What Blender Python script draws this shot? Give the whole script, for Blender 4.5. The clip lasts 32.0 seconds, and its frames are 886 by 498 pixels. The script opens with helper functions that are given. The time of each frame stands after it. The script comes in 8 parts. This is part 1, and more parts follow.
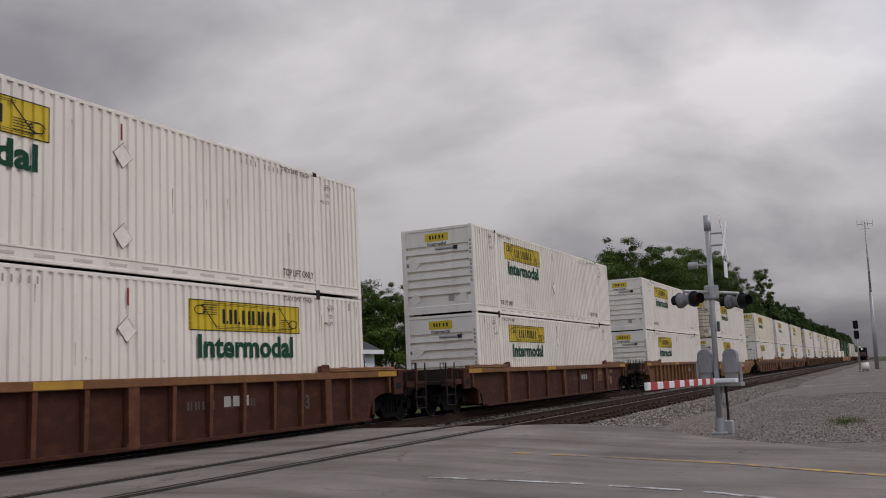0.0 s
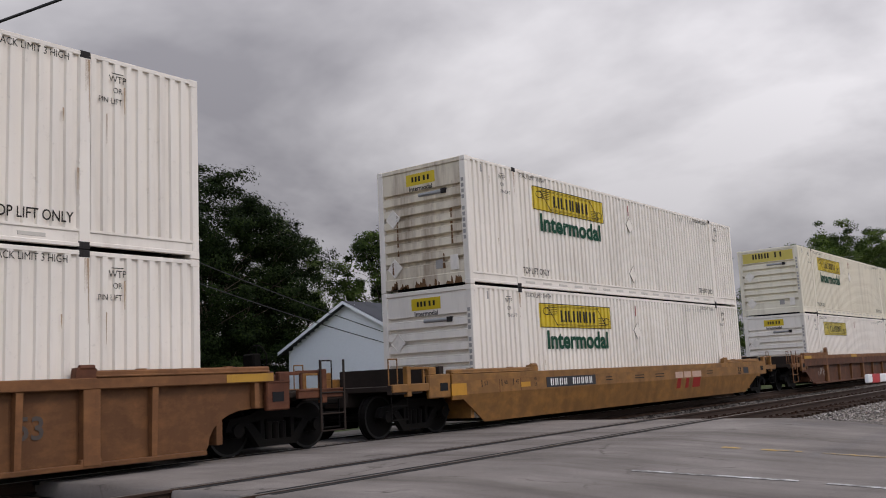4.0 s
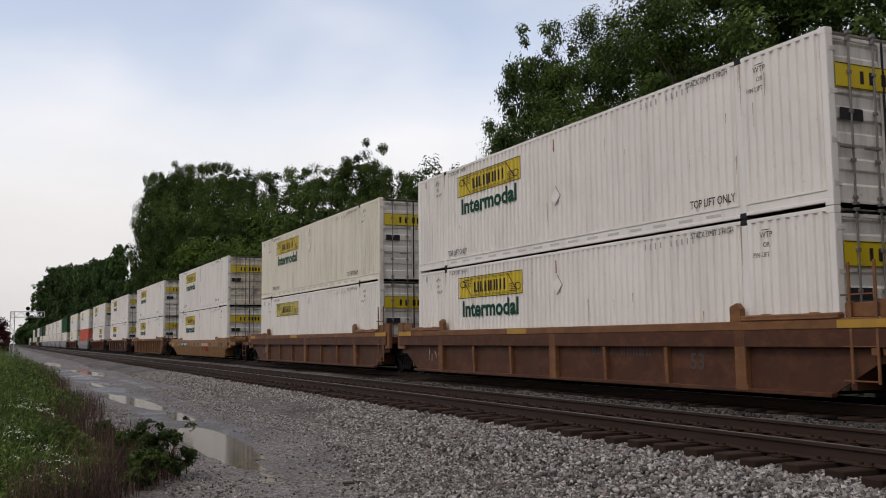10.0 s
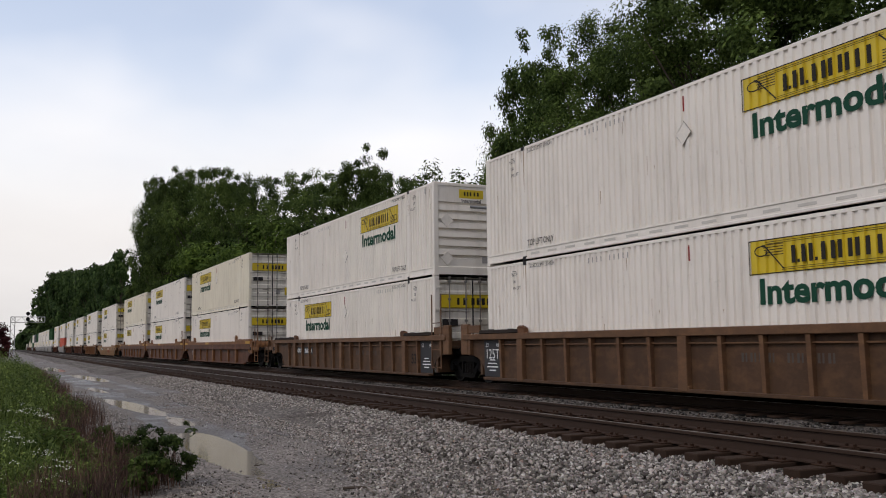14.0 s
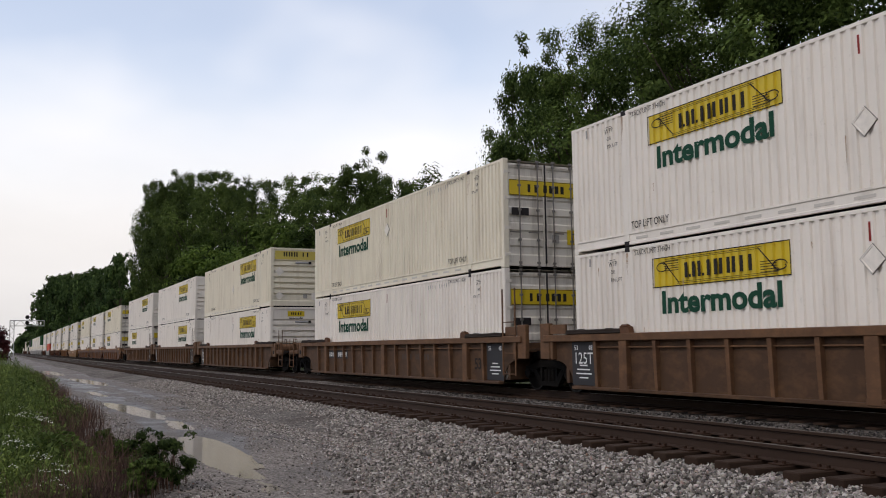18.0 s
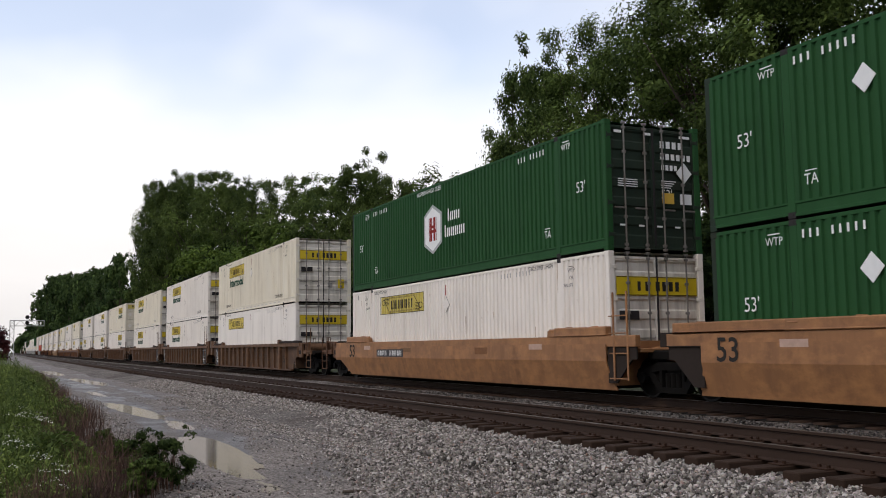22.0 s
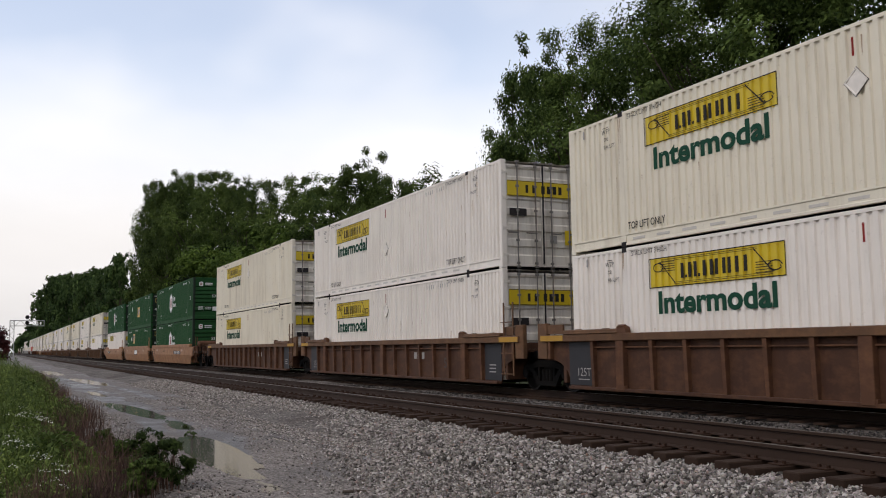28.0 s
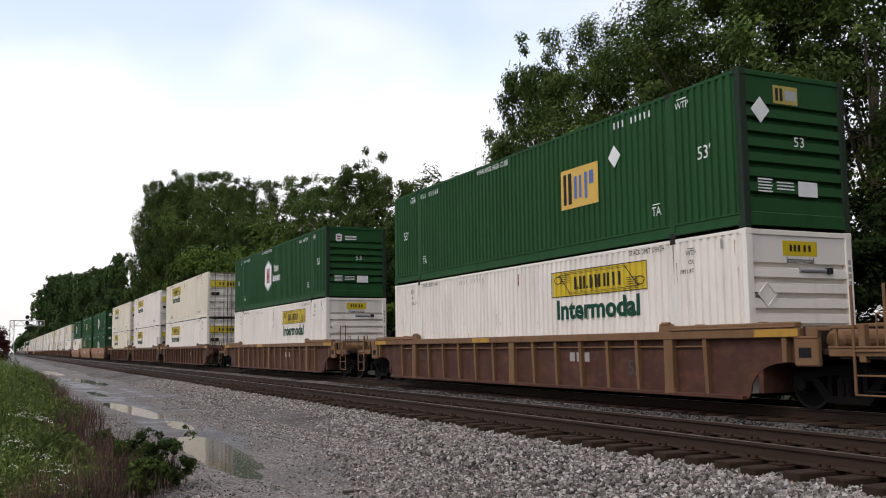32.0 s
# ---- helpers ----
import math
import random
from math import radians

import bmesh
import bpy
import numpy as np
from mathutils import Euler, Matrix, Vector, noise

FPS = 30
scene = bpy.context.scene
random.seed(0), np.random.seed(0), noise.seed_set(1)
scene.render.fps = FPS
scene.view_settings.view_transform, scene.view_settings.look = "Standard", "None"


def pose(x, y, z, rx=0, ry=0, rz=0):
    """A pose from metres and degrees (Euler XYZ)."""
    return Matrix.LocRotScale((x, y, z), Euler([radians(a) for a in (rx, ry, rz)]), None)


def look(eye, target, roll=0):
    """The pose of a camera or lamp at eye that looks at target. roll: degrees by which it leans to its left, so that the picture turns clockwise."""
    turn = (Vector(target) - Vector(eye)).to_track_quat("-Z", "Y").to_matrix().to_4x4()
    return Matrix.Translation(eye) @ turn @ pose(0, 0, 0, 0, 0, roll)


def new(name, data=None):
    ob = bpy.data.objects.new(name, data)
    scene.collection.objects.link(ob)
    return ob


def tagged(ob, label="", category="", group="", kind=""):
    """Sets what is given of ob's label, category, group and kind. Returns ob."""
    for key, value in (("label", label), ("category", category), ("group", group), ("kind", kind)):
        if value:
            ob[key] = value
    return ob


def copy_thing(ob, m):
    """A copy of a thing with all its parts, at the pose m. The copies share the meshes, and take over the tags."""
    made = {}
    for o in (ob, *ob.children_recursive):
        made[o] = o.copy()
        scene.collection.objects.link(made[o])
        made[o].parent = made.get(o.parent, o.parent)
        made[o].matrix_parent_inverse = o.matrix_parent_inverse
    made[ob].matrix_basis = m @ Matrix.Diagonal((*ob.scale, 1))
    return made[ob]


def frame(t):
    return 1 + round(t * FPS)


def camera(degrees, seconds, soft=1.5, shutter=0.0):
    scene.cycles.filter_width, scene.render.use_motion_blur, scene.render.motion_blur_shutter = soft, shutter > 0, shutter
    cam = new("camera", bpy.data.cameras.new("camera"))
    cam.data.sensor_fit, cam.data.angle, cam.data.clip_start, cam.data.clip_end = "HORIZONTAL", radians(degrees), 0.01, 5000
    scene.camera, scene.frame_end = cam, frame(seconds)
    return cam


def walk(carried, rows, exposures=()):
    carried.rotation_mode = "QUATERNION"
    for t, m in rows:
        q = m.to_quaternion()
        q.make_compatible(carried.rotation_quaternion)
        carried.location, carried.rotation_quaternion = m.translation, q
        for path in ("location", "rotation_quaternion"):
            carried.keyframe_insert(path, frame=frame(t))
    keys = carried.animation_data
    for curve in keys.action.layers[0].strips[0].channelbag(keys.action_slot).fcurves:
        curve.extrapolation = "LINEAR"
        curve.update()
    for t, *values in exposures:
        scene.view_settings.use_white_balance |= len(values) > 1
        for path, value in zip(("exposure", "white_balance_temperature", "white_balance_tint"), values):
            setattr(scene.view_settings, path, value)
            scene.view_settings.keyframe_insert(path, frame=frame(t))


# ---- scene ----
# the camera stands on one spot beside the crossing and pans
EYE = (0.0, 0.0, 1.10)


def aim(yaw, pitch, roll):
    return pose(*EYE, 90 + pitch, 0, yaw) @ pose(0, 0, 0, 0, 0, roll)


cam = camera(50.9, 32.0, soft=1.0, shutter=0.03)
walk(cam, [(t, aim(*a)) for t, *a in (
    (0.0, -64.91, 7.85, -2.80), (2.5, -64.91, 7.85, -2.80), (3.0, -64.5, 7.87, -2.80), (3.5, -61.2, 7.90, -2.79),
    (4.0, -52.8, 7.93, -2.77), (4.5, -39.24, 7.95, -2.72), (5.0, -20.60, 7.89, -1.93), (5.5, 1.16, 7.63, -1.19),
    (6.0, 23.97, 7.18, -0.80), (6.5, 41.34, 6.57, -0.85), (7.0, 54.25, 6.15, -0.79), (7.5, 61.91, 5.69, -0.72),
    (8.0, 63.60, 5.38, -0.68), (8.5, 64.70, 5.34, -0.68), (9.0, 64.99, 5.32, -0.64), (9.5, 64.72, 5.40, -0.62),
    (10.0, 64.59, 5.50, -0.60), (11.0, 64.57, 5.56, -0.61), (12.0, 64.62, 5.60, -0.64), (13.0, 64.64, 5.71, -0.65),
    (14.5, 64.58, 5.82, -0.66), (16.0, 64.52, 5.92, -0.67), (16.5, 64.57, 6.00, -0.68), (24.0, 64.57, 6.00, -0.68),
    (32.0, 64.57, 6.00, -0.68))],
    exposures=[(0.0, -0.08, 7080, 13), (2.8, -0.06, 7080, 13), (4.5, 0.36, 6950, 12), (5.2, 0.40, 6950, 12), (6.0, -0.06, 7000, 12), (6.5, -0.08, 7000, 12), (7.0, -0.06, 7150, 11), (8.0, 0.0, 6990, 11), (9.2, -0.17, 6990, 11), (10.2, -0.10, 6990, 11), (12.0, -0.04, 6990, 11), (16.0, 0.0, 6990, 11), (17.0, 0.02, 6990, 11), (20.0, -0.02, 6990, 11), (22.5, 0.26, 6990, 11), (25.0, 0.58, 6990, 11), (26.0, 0.54, 6990, 11), (28.7, -0.02, 6990, 11), (30.5, 0.22, 6990, 11), (32.0, 0.34, 6990, 11)])

SPEED, GAIN = 14.42, 0.00103


def ran(t):
    """How far the train has run at t seconds, in metres."""
    return SPEED * t + GAIN * t * t


# ---- sky, sun ----
SUN_AZ, SUN_EL = 284.0, 50.0      # degrees from +x, and up
world = bpy.data.worlds.new("sky")
scene.world = world
world.use_nodes = True
wn, wl = world.node_tree.nodes, world.node_tree.links
wn.clear()


def wnode(kind, **props):
    n = wn.new(kind)
    for k, v in props.items():
        if k in n.inputs:
            n.inputs[k].default_value = v
    return n


w_out, w_bg = wn.new("ShaderNodeOutputWorld"), wn.new("ShaderNodeBackground")
w_sky = wn.new("ShaderNodeTexSky")
w_sky.sky_type, w_sky.sun_disc = "NISHITA", False
w_sky.sun_elevation, w_sky.sun_rotation = radians(SUN_EL), radians(90 - SUN_AZ)
w_co = wn.new("ShaderNodeTexCoord")
w_map = wn.new("ShaderNodeMapping")
w_map.inputs["Scale"].default_value = (0.95, 0.95, 1.0)
w_map.inputs["Location"].default_value = (3.1, 0.7, 0.4)
w_n1 = wnode("ShaderNodeTexNoise", Scale=1.35, Detail=6.0, Roughness=0.52, Distortion=0.25)
w_n2 = wnode("ShaderNodeTexNoise", Scale=1.0, Detail=4.0, Roughness=0.48)
w_ramp = wn.new("ShaderNodeValToRGB")
w_ramp.color_ramp.elements[0].position, w_ramp.color_ramp.elements[0].color = 0.38, (0.48, 0.495, 0.58, 1)
w_ramp.color_ramp.elements[1].position, w_ramp.color_ramp.elements[1].color = 0.63, (1.14, 1.175, 1.30, 1)
# the weather: heavy cloud over the east, thin bright cloud over the west
w_sep = wn.new("ShaderNodeSeparateXYZ")
w_rng = wn.new("ShaderNodeMapRange")
w_rng.inputs["From Min"].default_value, w_rng.inputs["From Max"].default_value = 0.15, 0.90
w_rng.inputs["To Min"].default_value, w_rng.inputs["To Max"].default_value = 0.27, 0.64
w_west = wn.new("ShaderNodeVectorMath")
w_west.operation = "DOT_PRODUCT"
w_west.inputs[1].default_value = (math.cos(radians(165)), math.sin(radians(165)), 0)
w_east = wn.new("ShaderNodeMapRange")
w_east.inputs["From Min"].default_value, w_east.inputs["From Max"].default_value = 1.0, 0.42
w_east.inputs["To Min"].default_value = 0.36
w_east.interpolation_type = w_rng.interpolation_type = "SMOOTHSTEP"
w_flat = wn.new("ShaderNodeMath")
w_flat.operation = "SUBTRACT"
w_flat.inputs[0].default_value = 1.0
w_bow, w_bow2, w_sum = (wn.new("ShaderNodeMath") for _ in range(3))
w_bow.operation, w_bow2.operation, w_sum.operation = "MULTIPLY", "MULTIPLY", "MULTIPLY_ADD"
w_sum.inputs[1].default_value = 1.3
w_dir = wn.new("ShaderNodeVectorMath")
w_dir.operation = "DOT_PRODUCT"
w_dir.inputs[1].default_value = (math.cos(radians(60)), math.sin(radians(60)), 0)
w_open = wn.new("ShaderNodeMapRange")
w_open.inputs["From Min"].default_value, w_open.inputs["From Max"].default_value = 0.55, -0.05
w_part = wn.new("ShaderNodeMath")
w_part.operation = "MULTIPLY"
w_mul = wn.new("ShaderNodeVectorMath")
w_mul.operation = "SCALE"
w_gap = wn.new("ShaderNodeValToRGB")
w_gap.color_ramp.elements[0].position, w_gap.color_ramp.elements[0].color = 0.24, (0, 0, 0, 1)
w_gap.color_ramp.elements[1].position, w_gap.color_ramp.elements[1].color = 0.47, (0.70, 0.70, 0.70, 1)
w_blue = wn.new("ShaderNodeVectorMath")
w_blue.operation = "MULTIPLY"
w_blue.inputs[1].default_value = (0.176, 0.184, 0.196)
w_mix = wn.new("ShaderNodeMix")
w_mix.data_type = "RGBA"
# the cloud deck lies flat overhead and closes up towards the horizon
w_lift, w_deep, w_px, w_py = (wn.new("ShaderNodeMath") for _ in range(4))
w_lift.operation, w_deep.operation, w_px.operation, w_py.operation = "MAXIMUM", "ADD", "DIVIDE", "DIVIDE"
w_lift.inputs[1].default_value, w_deep.inputs[1].default_value = 0.0, 0.34
w_deck = wn.new("ShaderNodeCombineXYZ")
wl.new(w_sep.outputs["Z"], w_lift.inputs[0])
wl.new(w_lift.outputs["Value"], w_deep.inputs[0])
wl.new(w_sep.outputs["X"], w_px.inputs[0])
wl.new(w_sep.outputs["Y"], w_py.inputs[0])
wl.new(w_deep.outputs["Value"], w_px.inputs[1])
wl.new(w_deep.outputs["Value"], w_py.inputs[1])
wl.new(w_px.outputs["Value"], w_deck.inputs["X"])
wl.new(w_py.outputs["Value"], w_deck.inputs["Y"])
wl.new(w_lift.outputs["Value"], w_deck.inputs["Z"])
wl.new(w_deck.outputs["Vector"], w_map.inputs["Vector"])
wl.new(w_map.outputs["Vector"], w_n1.inputs["Vector"])
wl.new(w_map.outputs["Vector"], w_n2.inputs["Vector"])
wl.new(w_n1.outputs["Fac"], w_ramp.inputs["Fac"])
wl.new(w_co.outputs["Generated"], w_sep.inputs["Vector"])
wl.new(w_co.outputs["Generated"], w_dir.inputs[0])
wl.new(w_co.outputs["Generated"], w_west.inputs[0])
wl.new(w_west.outputs["Value"], w_rng.inputs["Value"])
wl.new(w_dir.outputs["Value"], w_east.inputs["Value"])
wl.new(w_sep.outputs["Z"], w_flat.inputs[1])
wl.new(w_sep.outputs["Z"], w_bow.inputs[0])
wl.new(w_flat.outputs["Value"], w_bow.inputs[1])
wl.new(w_bow.outputs["Value"], w_bow2.inputs[0])
wl.new(w_east.outputs["Result"], w_bow2.inputs[1])
wl.new(w_bow2.outputs["Value"], w_sum.inputs[0])
wl.new(w_rng.outputs["Result"], w_sum.inputs[2])
wl.new(w_dir.outputs["Value"], w_open.inputs["Value"])
# the western cloud is thin and even
w_even, w_thin = wn.new("ShaderNodeMix"), wn.new("ShaderNodeMath")
w_even.data_type, w_thin.operation = "RGBA", "MULTIPLY"
w_thin.inputs[1].default_value = 0.88
w_even.inputs["B"].default_value = (1.14, 1.15, 1.20, 1)
wl.new(w_open.outputs["Result"], w_thin.inputs[0])
wl.new(w_thin.outputs["Value"], w_even.inputs["Factor"])
wl.new(w_ramp.outputs["Color"], w_even.inputs["A"])
wl.new(w_even.outputs["Result"], w_mul.inputs[0])
w_high = wn.new("ShaderNodeMath")
w_high.operation = "MULTIPLY_ADD"
w_high.inputs[1].default_value = 0.46
wl.new(w_sep.outputs["Z"], w_high.inputs[0])
wl.new(w_sum.outputs["Value"], w_high.inputs[2])
wl.new(w_high.outputs["Value"], w_mul.inputs["Scale"])
wl.new(w_n2.outputs["Fac"], w_gap.inputs["Fac"])
wl.new(w_sky.outputs["Color"], w_blue.inputs[0])
wl.new(w_gap.outputs["Color"], w_part.inputs[0])
w_clear, w_rise = wn.new("ShaderNodeMath"), wn.new("ShaderNodeMapRange")
w_clear.operation = "MULTIPLY"
w_rise.inputs["From Min"].default_value, w_rise.inputs["From Max"].default_value = 0.10, 0.34
w_rise.interpolation_type = "SMOOTHSTEP"
wl.new(w_sep.outputs["Z"], w_rise.inputs["Value"])
wl.new(w_open.outputs["Result"], w_clear.inputs[0])
wl.new(w_rise.outputs["Result"], w_clear.inputs[1])
wl.new(w_clear.outputs["Value"], w_part.inputs[1])
wl.new(w_part.outputs["Value"], w_mix.inputs["Factor"])
wl.new(w_mul.outputs["Vector"], w_mix.inputs["A"])
wl.new(w_blue.outputs["Vector"], w_mix.inputs["B"])
wl.new(w_mix.outputs["Result"], w_bg.inputs["Color"])
w_bg.inputs["Strength"].default_value = 1.0
wl.new(w_bg.outputs["Background"], w_out.inputs["Surface"])

sun_data = bpy.data.lights.new("sun", "SUN")
sun_data.energy, sun_data.angle, sun_data.color = 0.80, radians(14), (1.0, 0.92, 0.82)
sun = new("sun", sun_data)
_a, _e = radians(SUN_AZ), radians(SUN_EL)
sun.matrix_world = look((80 * math.cos(_a) * math.cos(_e), 80 * math.sin(_a) * math.cos(_e), 80 * math.sin(_e)), (0, 0, 0))


# ---- materials ----
def shader(name, rough=0.6, metal=0.0, spec=0.5):
    m = bpy.data.materials.new(name)
    m.use_nodes = True
    nt = m.node_tree
    b = nt.nodes["Principled BSDF"]
    b.inputs["Roughness"].default_value, b.inputs["Metallic"].default_value = rough, metal
    b.inputs["Specular IOR Level"].default_value = spec if rough < 0.58 else spec * 0.5 if rough < 0.79 else spec * 0.25
    return m, nt.nodes, nt.links, b


def ramp(nodes, stops):
    r = nodes.new("ShaderNodeValToRGB")
    while len(r.color_ramp.elements) < len(stops):
        r.color_ramp.elements.new(0.5)
    for e, (p, c) in zip(r.color_ramp.elements, stops):
        e.position, e.color = p, (*c, 1) if len(c) == 3 else c
    return r


def noise_tex(nodes, scale, detail=5.0, rough=0.55):
    n = nodes.new("ShaderNodeTexNoise")
    n.inputs["Scale"].default_value, n.inputs["Detail"].default_value, n.inputs["Roughness"].default_value = scale, detail, rough
    return n


def mixed(nodes, links, fac, a, b, mode="MIX"):
    m = nodes.new("ShaderNodeMix")
    m.data_type, m.blend_type = "RGBA", mode
    for sock, v in (("Factor", fac), ("A", a), ("B", b)):
        if isinstance(v, (tuple, list)):
            m.inputs[sock].default_value = (*v, 1) if len(v) == 3 else v
        elif isinstance(v, (int, float)):
            m.inputs[sock].default_value = v
        else:
            links.new(v, m.inputs[sock])
    return m.outputs["Result"]


def coords(nodes, links, stretch=(1, 1, 1), shift=True):
    """Object coordinates, moved by each object's own random number so that repeats differ."""
    c, m = nodes.new("ShaderNodeTexCoord"), nodes.new("ShaderNodeMapping")
    m.inputs["Scale"].default_value = stretch
    if not shift:
        links.new(c.outputs["Object"], m.inputs["Vector"])
        return m.outputs["Vector"]
    i, s, a = nodes.new("ShaderNodeObjectInfo"), nodes.new("ShaderNodeMath"), nodes.new("ShaderNodeVectorMath")
    s.operation = "MULTIPLY"
    s.inputs[1].default_value = 40.0
    links.new(i.outputs["Random"], s.inputs[0])
    links.new(c.outputs["Object"], a.inputs[0])
    links.new(s.outputs[0], a.inputs[1])
    links.new(a.outputs[0], m.inputs["Vector"])
    return m.outputs["Vector"]


def bumped(nodes, links, b, height, strength, distance):
    n = nodes.new("ShaderNodeBump")
    n.inputs["Strength"].default_value, n.inputs["Distance"].default_value = strength, distance
    links.new(height, n.inputs["Height"])
    links.new(n.outputs["Normal"], b.inputs["Normal"])


def paint(name, rgb, grime=(0.10, 0.075, 0.055), amount=0.35, rough=0.5, streak=True, metal=0.0, fine=9.0, bump=0.05, lo=0.50, hi=0.78):
    """Painted steel: broad fading, vertical run-off streaks and speckled dirt."""
    m, n, l, b = shader(name, rough, metal)
    base = coords(n, l)
    fade = noise_tex(n, 0.55, 3)
    l.new(base, fade.inputs["Vector"])
    c = mixed(n, l, fade.outputs["Fac"], tuple(v * 0.86 for v in rgb), tuple(min(1, v * 1.10) for v in rgb))
    run = noise_tex(n, 1.0, 6, 0.62)
    l.new(coords(n, l, (2.6, 2.6, 0.32) if streak else (1.3, 1.3, 1.3)), run.inputs["Vector"])
    rr = ramp(n, [(lo, (0, 0, 0)), (hi, (amount,) * 3)])
    l.new(run.outputs["Fac"], rr.inputs["Fac"])
    c = mixed(n, l, rr.outputs["Color"], c, grime)
    spk = noise_tex(n, fine, 8, 0.7)
    l.new(base, spk.inputs["Vector"])
    sr = ramp(n, [(0.60, (0, 0, 0)), (0.74, (amount * 0.8,) * 3)])
    l.new(spk.outputs["Fac"], sr.inputs["Fac"])
    c = mixed(n, l, sr.outputs["Color"], c, tuple(v * 0.8 for v in grime))
    if fine >= 12 and streak:
        dust = noise_tex(n, 2.2, 9, 0.68)
        l.new(coords(n, l, (1, 1, 1.6)), dust.inputs["Vector"])
        dr = ramp(n, [(0.46, (0, 0, 0)), (0.72, (0.55,) * 3)])
        l.new(dust.outputs["Fac"], dr.inputs["Fac"])
        c = mixed(n, l, dr.outputs["Color"], c, (rgb[0] * 1.8 + 0.035, rgb[1] * 1.8 + 0.016, rgb[2] * 1.7 + 0.005))
    l.new(c, b.inputs["Base Color"])
    rg = n.new("ShaderNodeMapRange")
    rg.inputs["To Min"].default_value, rg.inputs["To Max"].default_value = rough - 0.08, min(1, rough + 0.22)
    l.new(run.outputs["Fac"], rg.inputs["Value"])
    l.new(rg.outputs["Result"], b.inputs["Roughness"])
    if bump:
        bumped(n, l, b, spk.outputs["Fac"], bump, 0.02)
    return m


def plain(name, rgb, rough=0.6, metal=0.0, vary=0.12, scale=6.0):
    m, n, l, b = shader(name, rough, metal)
    t = noise_tex(n, scale, 5)
    l.new(coords(n, l), t.inputs["Vector"])
    l.new(mixed(n, l, t.outputs["Fac"], tuple(v * (1 - vary) for v in rgb), tuple(min(1, v * (1 + vary)) for v in rgb)), b.inputs["Base Color"])
    return m


def glow(name, rgb, strength):
    m, n, l, b = shader(name, 0.3)
    b.inputs["Base Color"].default_value = (*rgb, 1)
    b.inputs["Emission Color"].default_value = (*rgb, 1)
    b.inputs["Emission Strength"].default_value = strength
    return m


M = {}
RUST = (0.13, 0.055, 0.025)
M["white"] = paint("white_container_paint", (0.8, 0.735, 0.655), (0.36, 0.30, 0.24), 0.34, 0.55, bump=0.02, lo=0.50)
M["cream"] = paint("aged_cream_paint", (0.755, 0.685, 0.545), (0.32, 0.24, 0.15), 0.40, 0.55, bump=0.02, lo=0.50)
M["rusty_white"] = paint("rust_streaked_white_paint", (0.70, 0.615, 0.48), (0.17, 0.085, 0.04), 0.70, 0.55, lo=0.46, hi=0.70)
M["dirty_white"] = paint("grimy_white_paint", (0.72, 0.665, 0.58), (0.15, 0.10, 0.065), 0.60, 0.6, lo=0.48, hi=0.74)
M["green"] = paint("dark_green_paint", (0.012, 0.066, 0.017), (0.010, 0.034, 0.014), 0.45, 0.70, bump=0.02)
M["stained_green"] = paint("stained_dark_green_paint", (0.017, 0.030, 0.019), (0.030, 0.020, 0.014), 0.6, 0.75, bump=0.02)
M["rust_run"] = plain("rust_weeping_over_paint", (0.40, 0.29, 0.20), 0.8, vary=0.3, scale=14)
M["end_rust"] = plain("brown_rust_stain", (0.16, 0.085, 0.042), 0.85, vary=0.35, scale=12)
M["red"] = paint("orange_red_paint", (0.55, 0.075, 0.03), (0.2, 0.05, 0.03), 0.3, 0.5)
M["grey_box"] = paint("dark_grey_paint", (0.055, 0.06, 0.068), (0.03, 0.03, 0.03), 0.4, 0.5)
M["yellow"] = plain("yellow_sign_film", (0.60, 0.43, 0.015), 0.45, vary=0.10, scale=3)
M["faded_yellow"] = plain("faded_yellow_film", (0.56, 0.44, 0.09), 0.5, vary=0.14, scale=3)
M["ink"] = plain("black_lettering_film", (0.028, 0.025, 0.022), 0.8)
M["green_ink"] = plain("dark_green_lettering_film", (0.013, 0.060, 0.036), 0.8)
M["white_ink"] = plain("white_lettering_film", (0.74, 0.74, 0.72), 0.5)
M["red_ink"] = plain("red_film", (0.26, 0.028, 0.022), 0.8)
M["pale_mark"] = plain("worn_pale_pink_film", (0.46, 0.31, 0.24), 0.6, vary=0.3, scale=9)
M["blue_ink"] = plain("blue_film", (0.10, 0.16, 0.36), 0.8)
M["orange_ink"] = plain("amber_film", (0.62, 0.38, 0.05), 0.5)
M["dark_stencil"] = plain("dark_worn_stencil", (0.075, 0.06, 0.052), 0.75)
M["grey_ink"] = plain("worn_grey_stencil", (0.33, 0.31, 0.29), 0.7)
M["castdark"] = plain("dark_cast_steel", (0.030, 0.027, 0.027), 0.8)
M["rod"] = paint("galvanised_rod", (0.2, 0.185, 0.17), RUST, 0.5, 0.45, metal=0.5)
M["placard"] = plain("white_placard_holder", (0.77, 0.71, 0.635), 0.6, vary=0.2, scale=9)
M["pocket_shade"] = plain("rail_pad_darkened_for_shade", (0.54, 0.50, 0.445), 0.7, vary=0.2)
M["amber_faded"] = plain("faded_amber_film", (0.42, 0.33, 0.09), 0.7)
M["pale_grey"] = plain("pale_grey_border_film", (0.36, 0.38, 0.36), 0.7)
M["brown"] = paint("rust_brown_steel", (0.041, 0.0113, 0.0057), (0.025, 0.011, 0.008), 0.6, 0.74, fine=14, bump=0.12)
M["rib_brown"] = paint("worn_tan_brown_steel", (0.088, 0.0305, 0.015), (0.045, 0.018, 0.012), 0.55, 0.62, fine=14, bump=0.1)
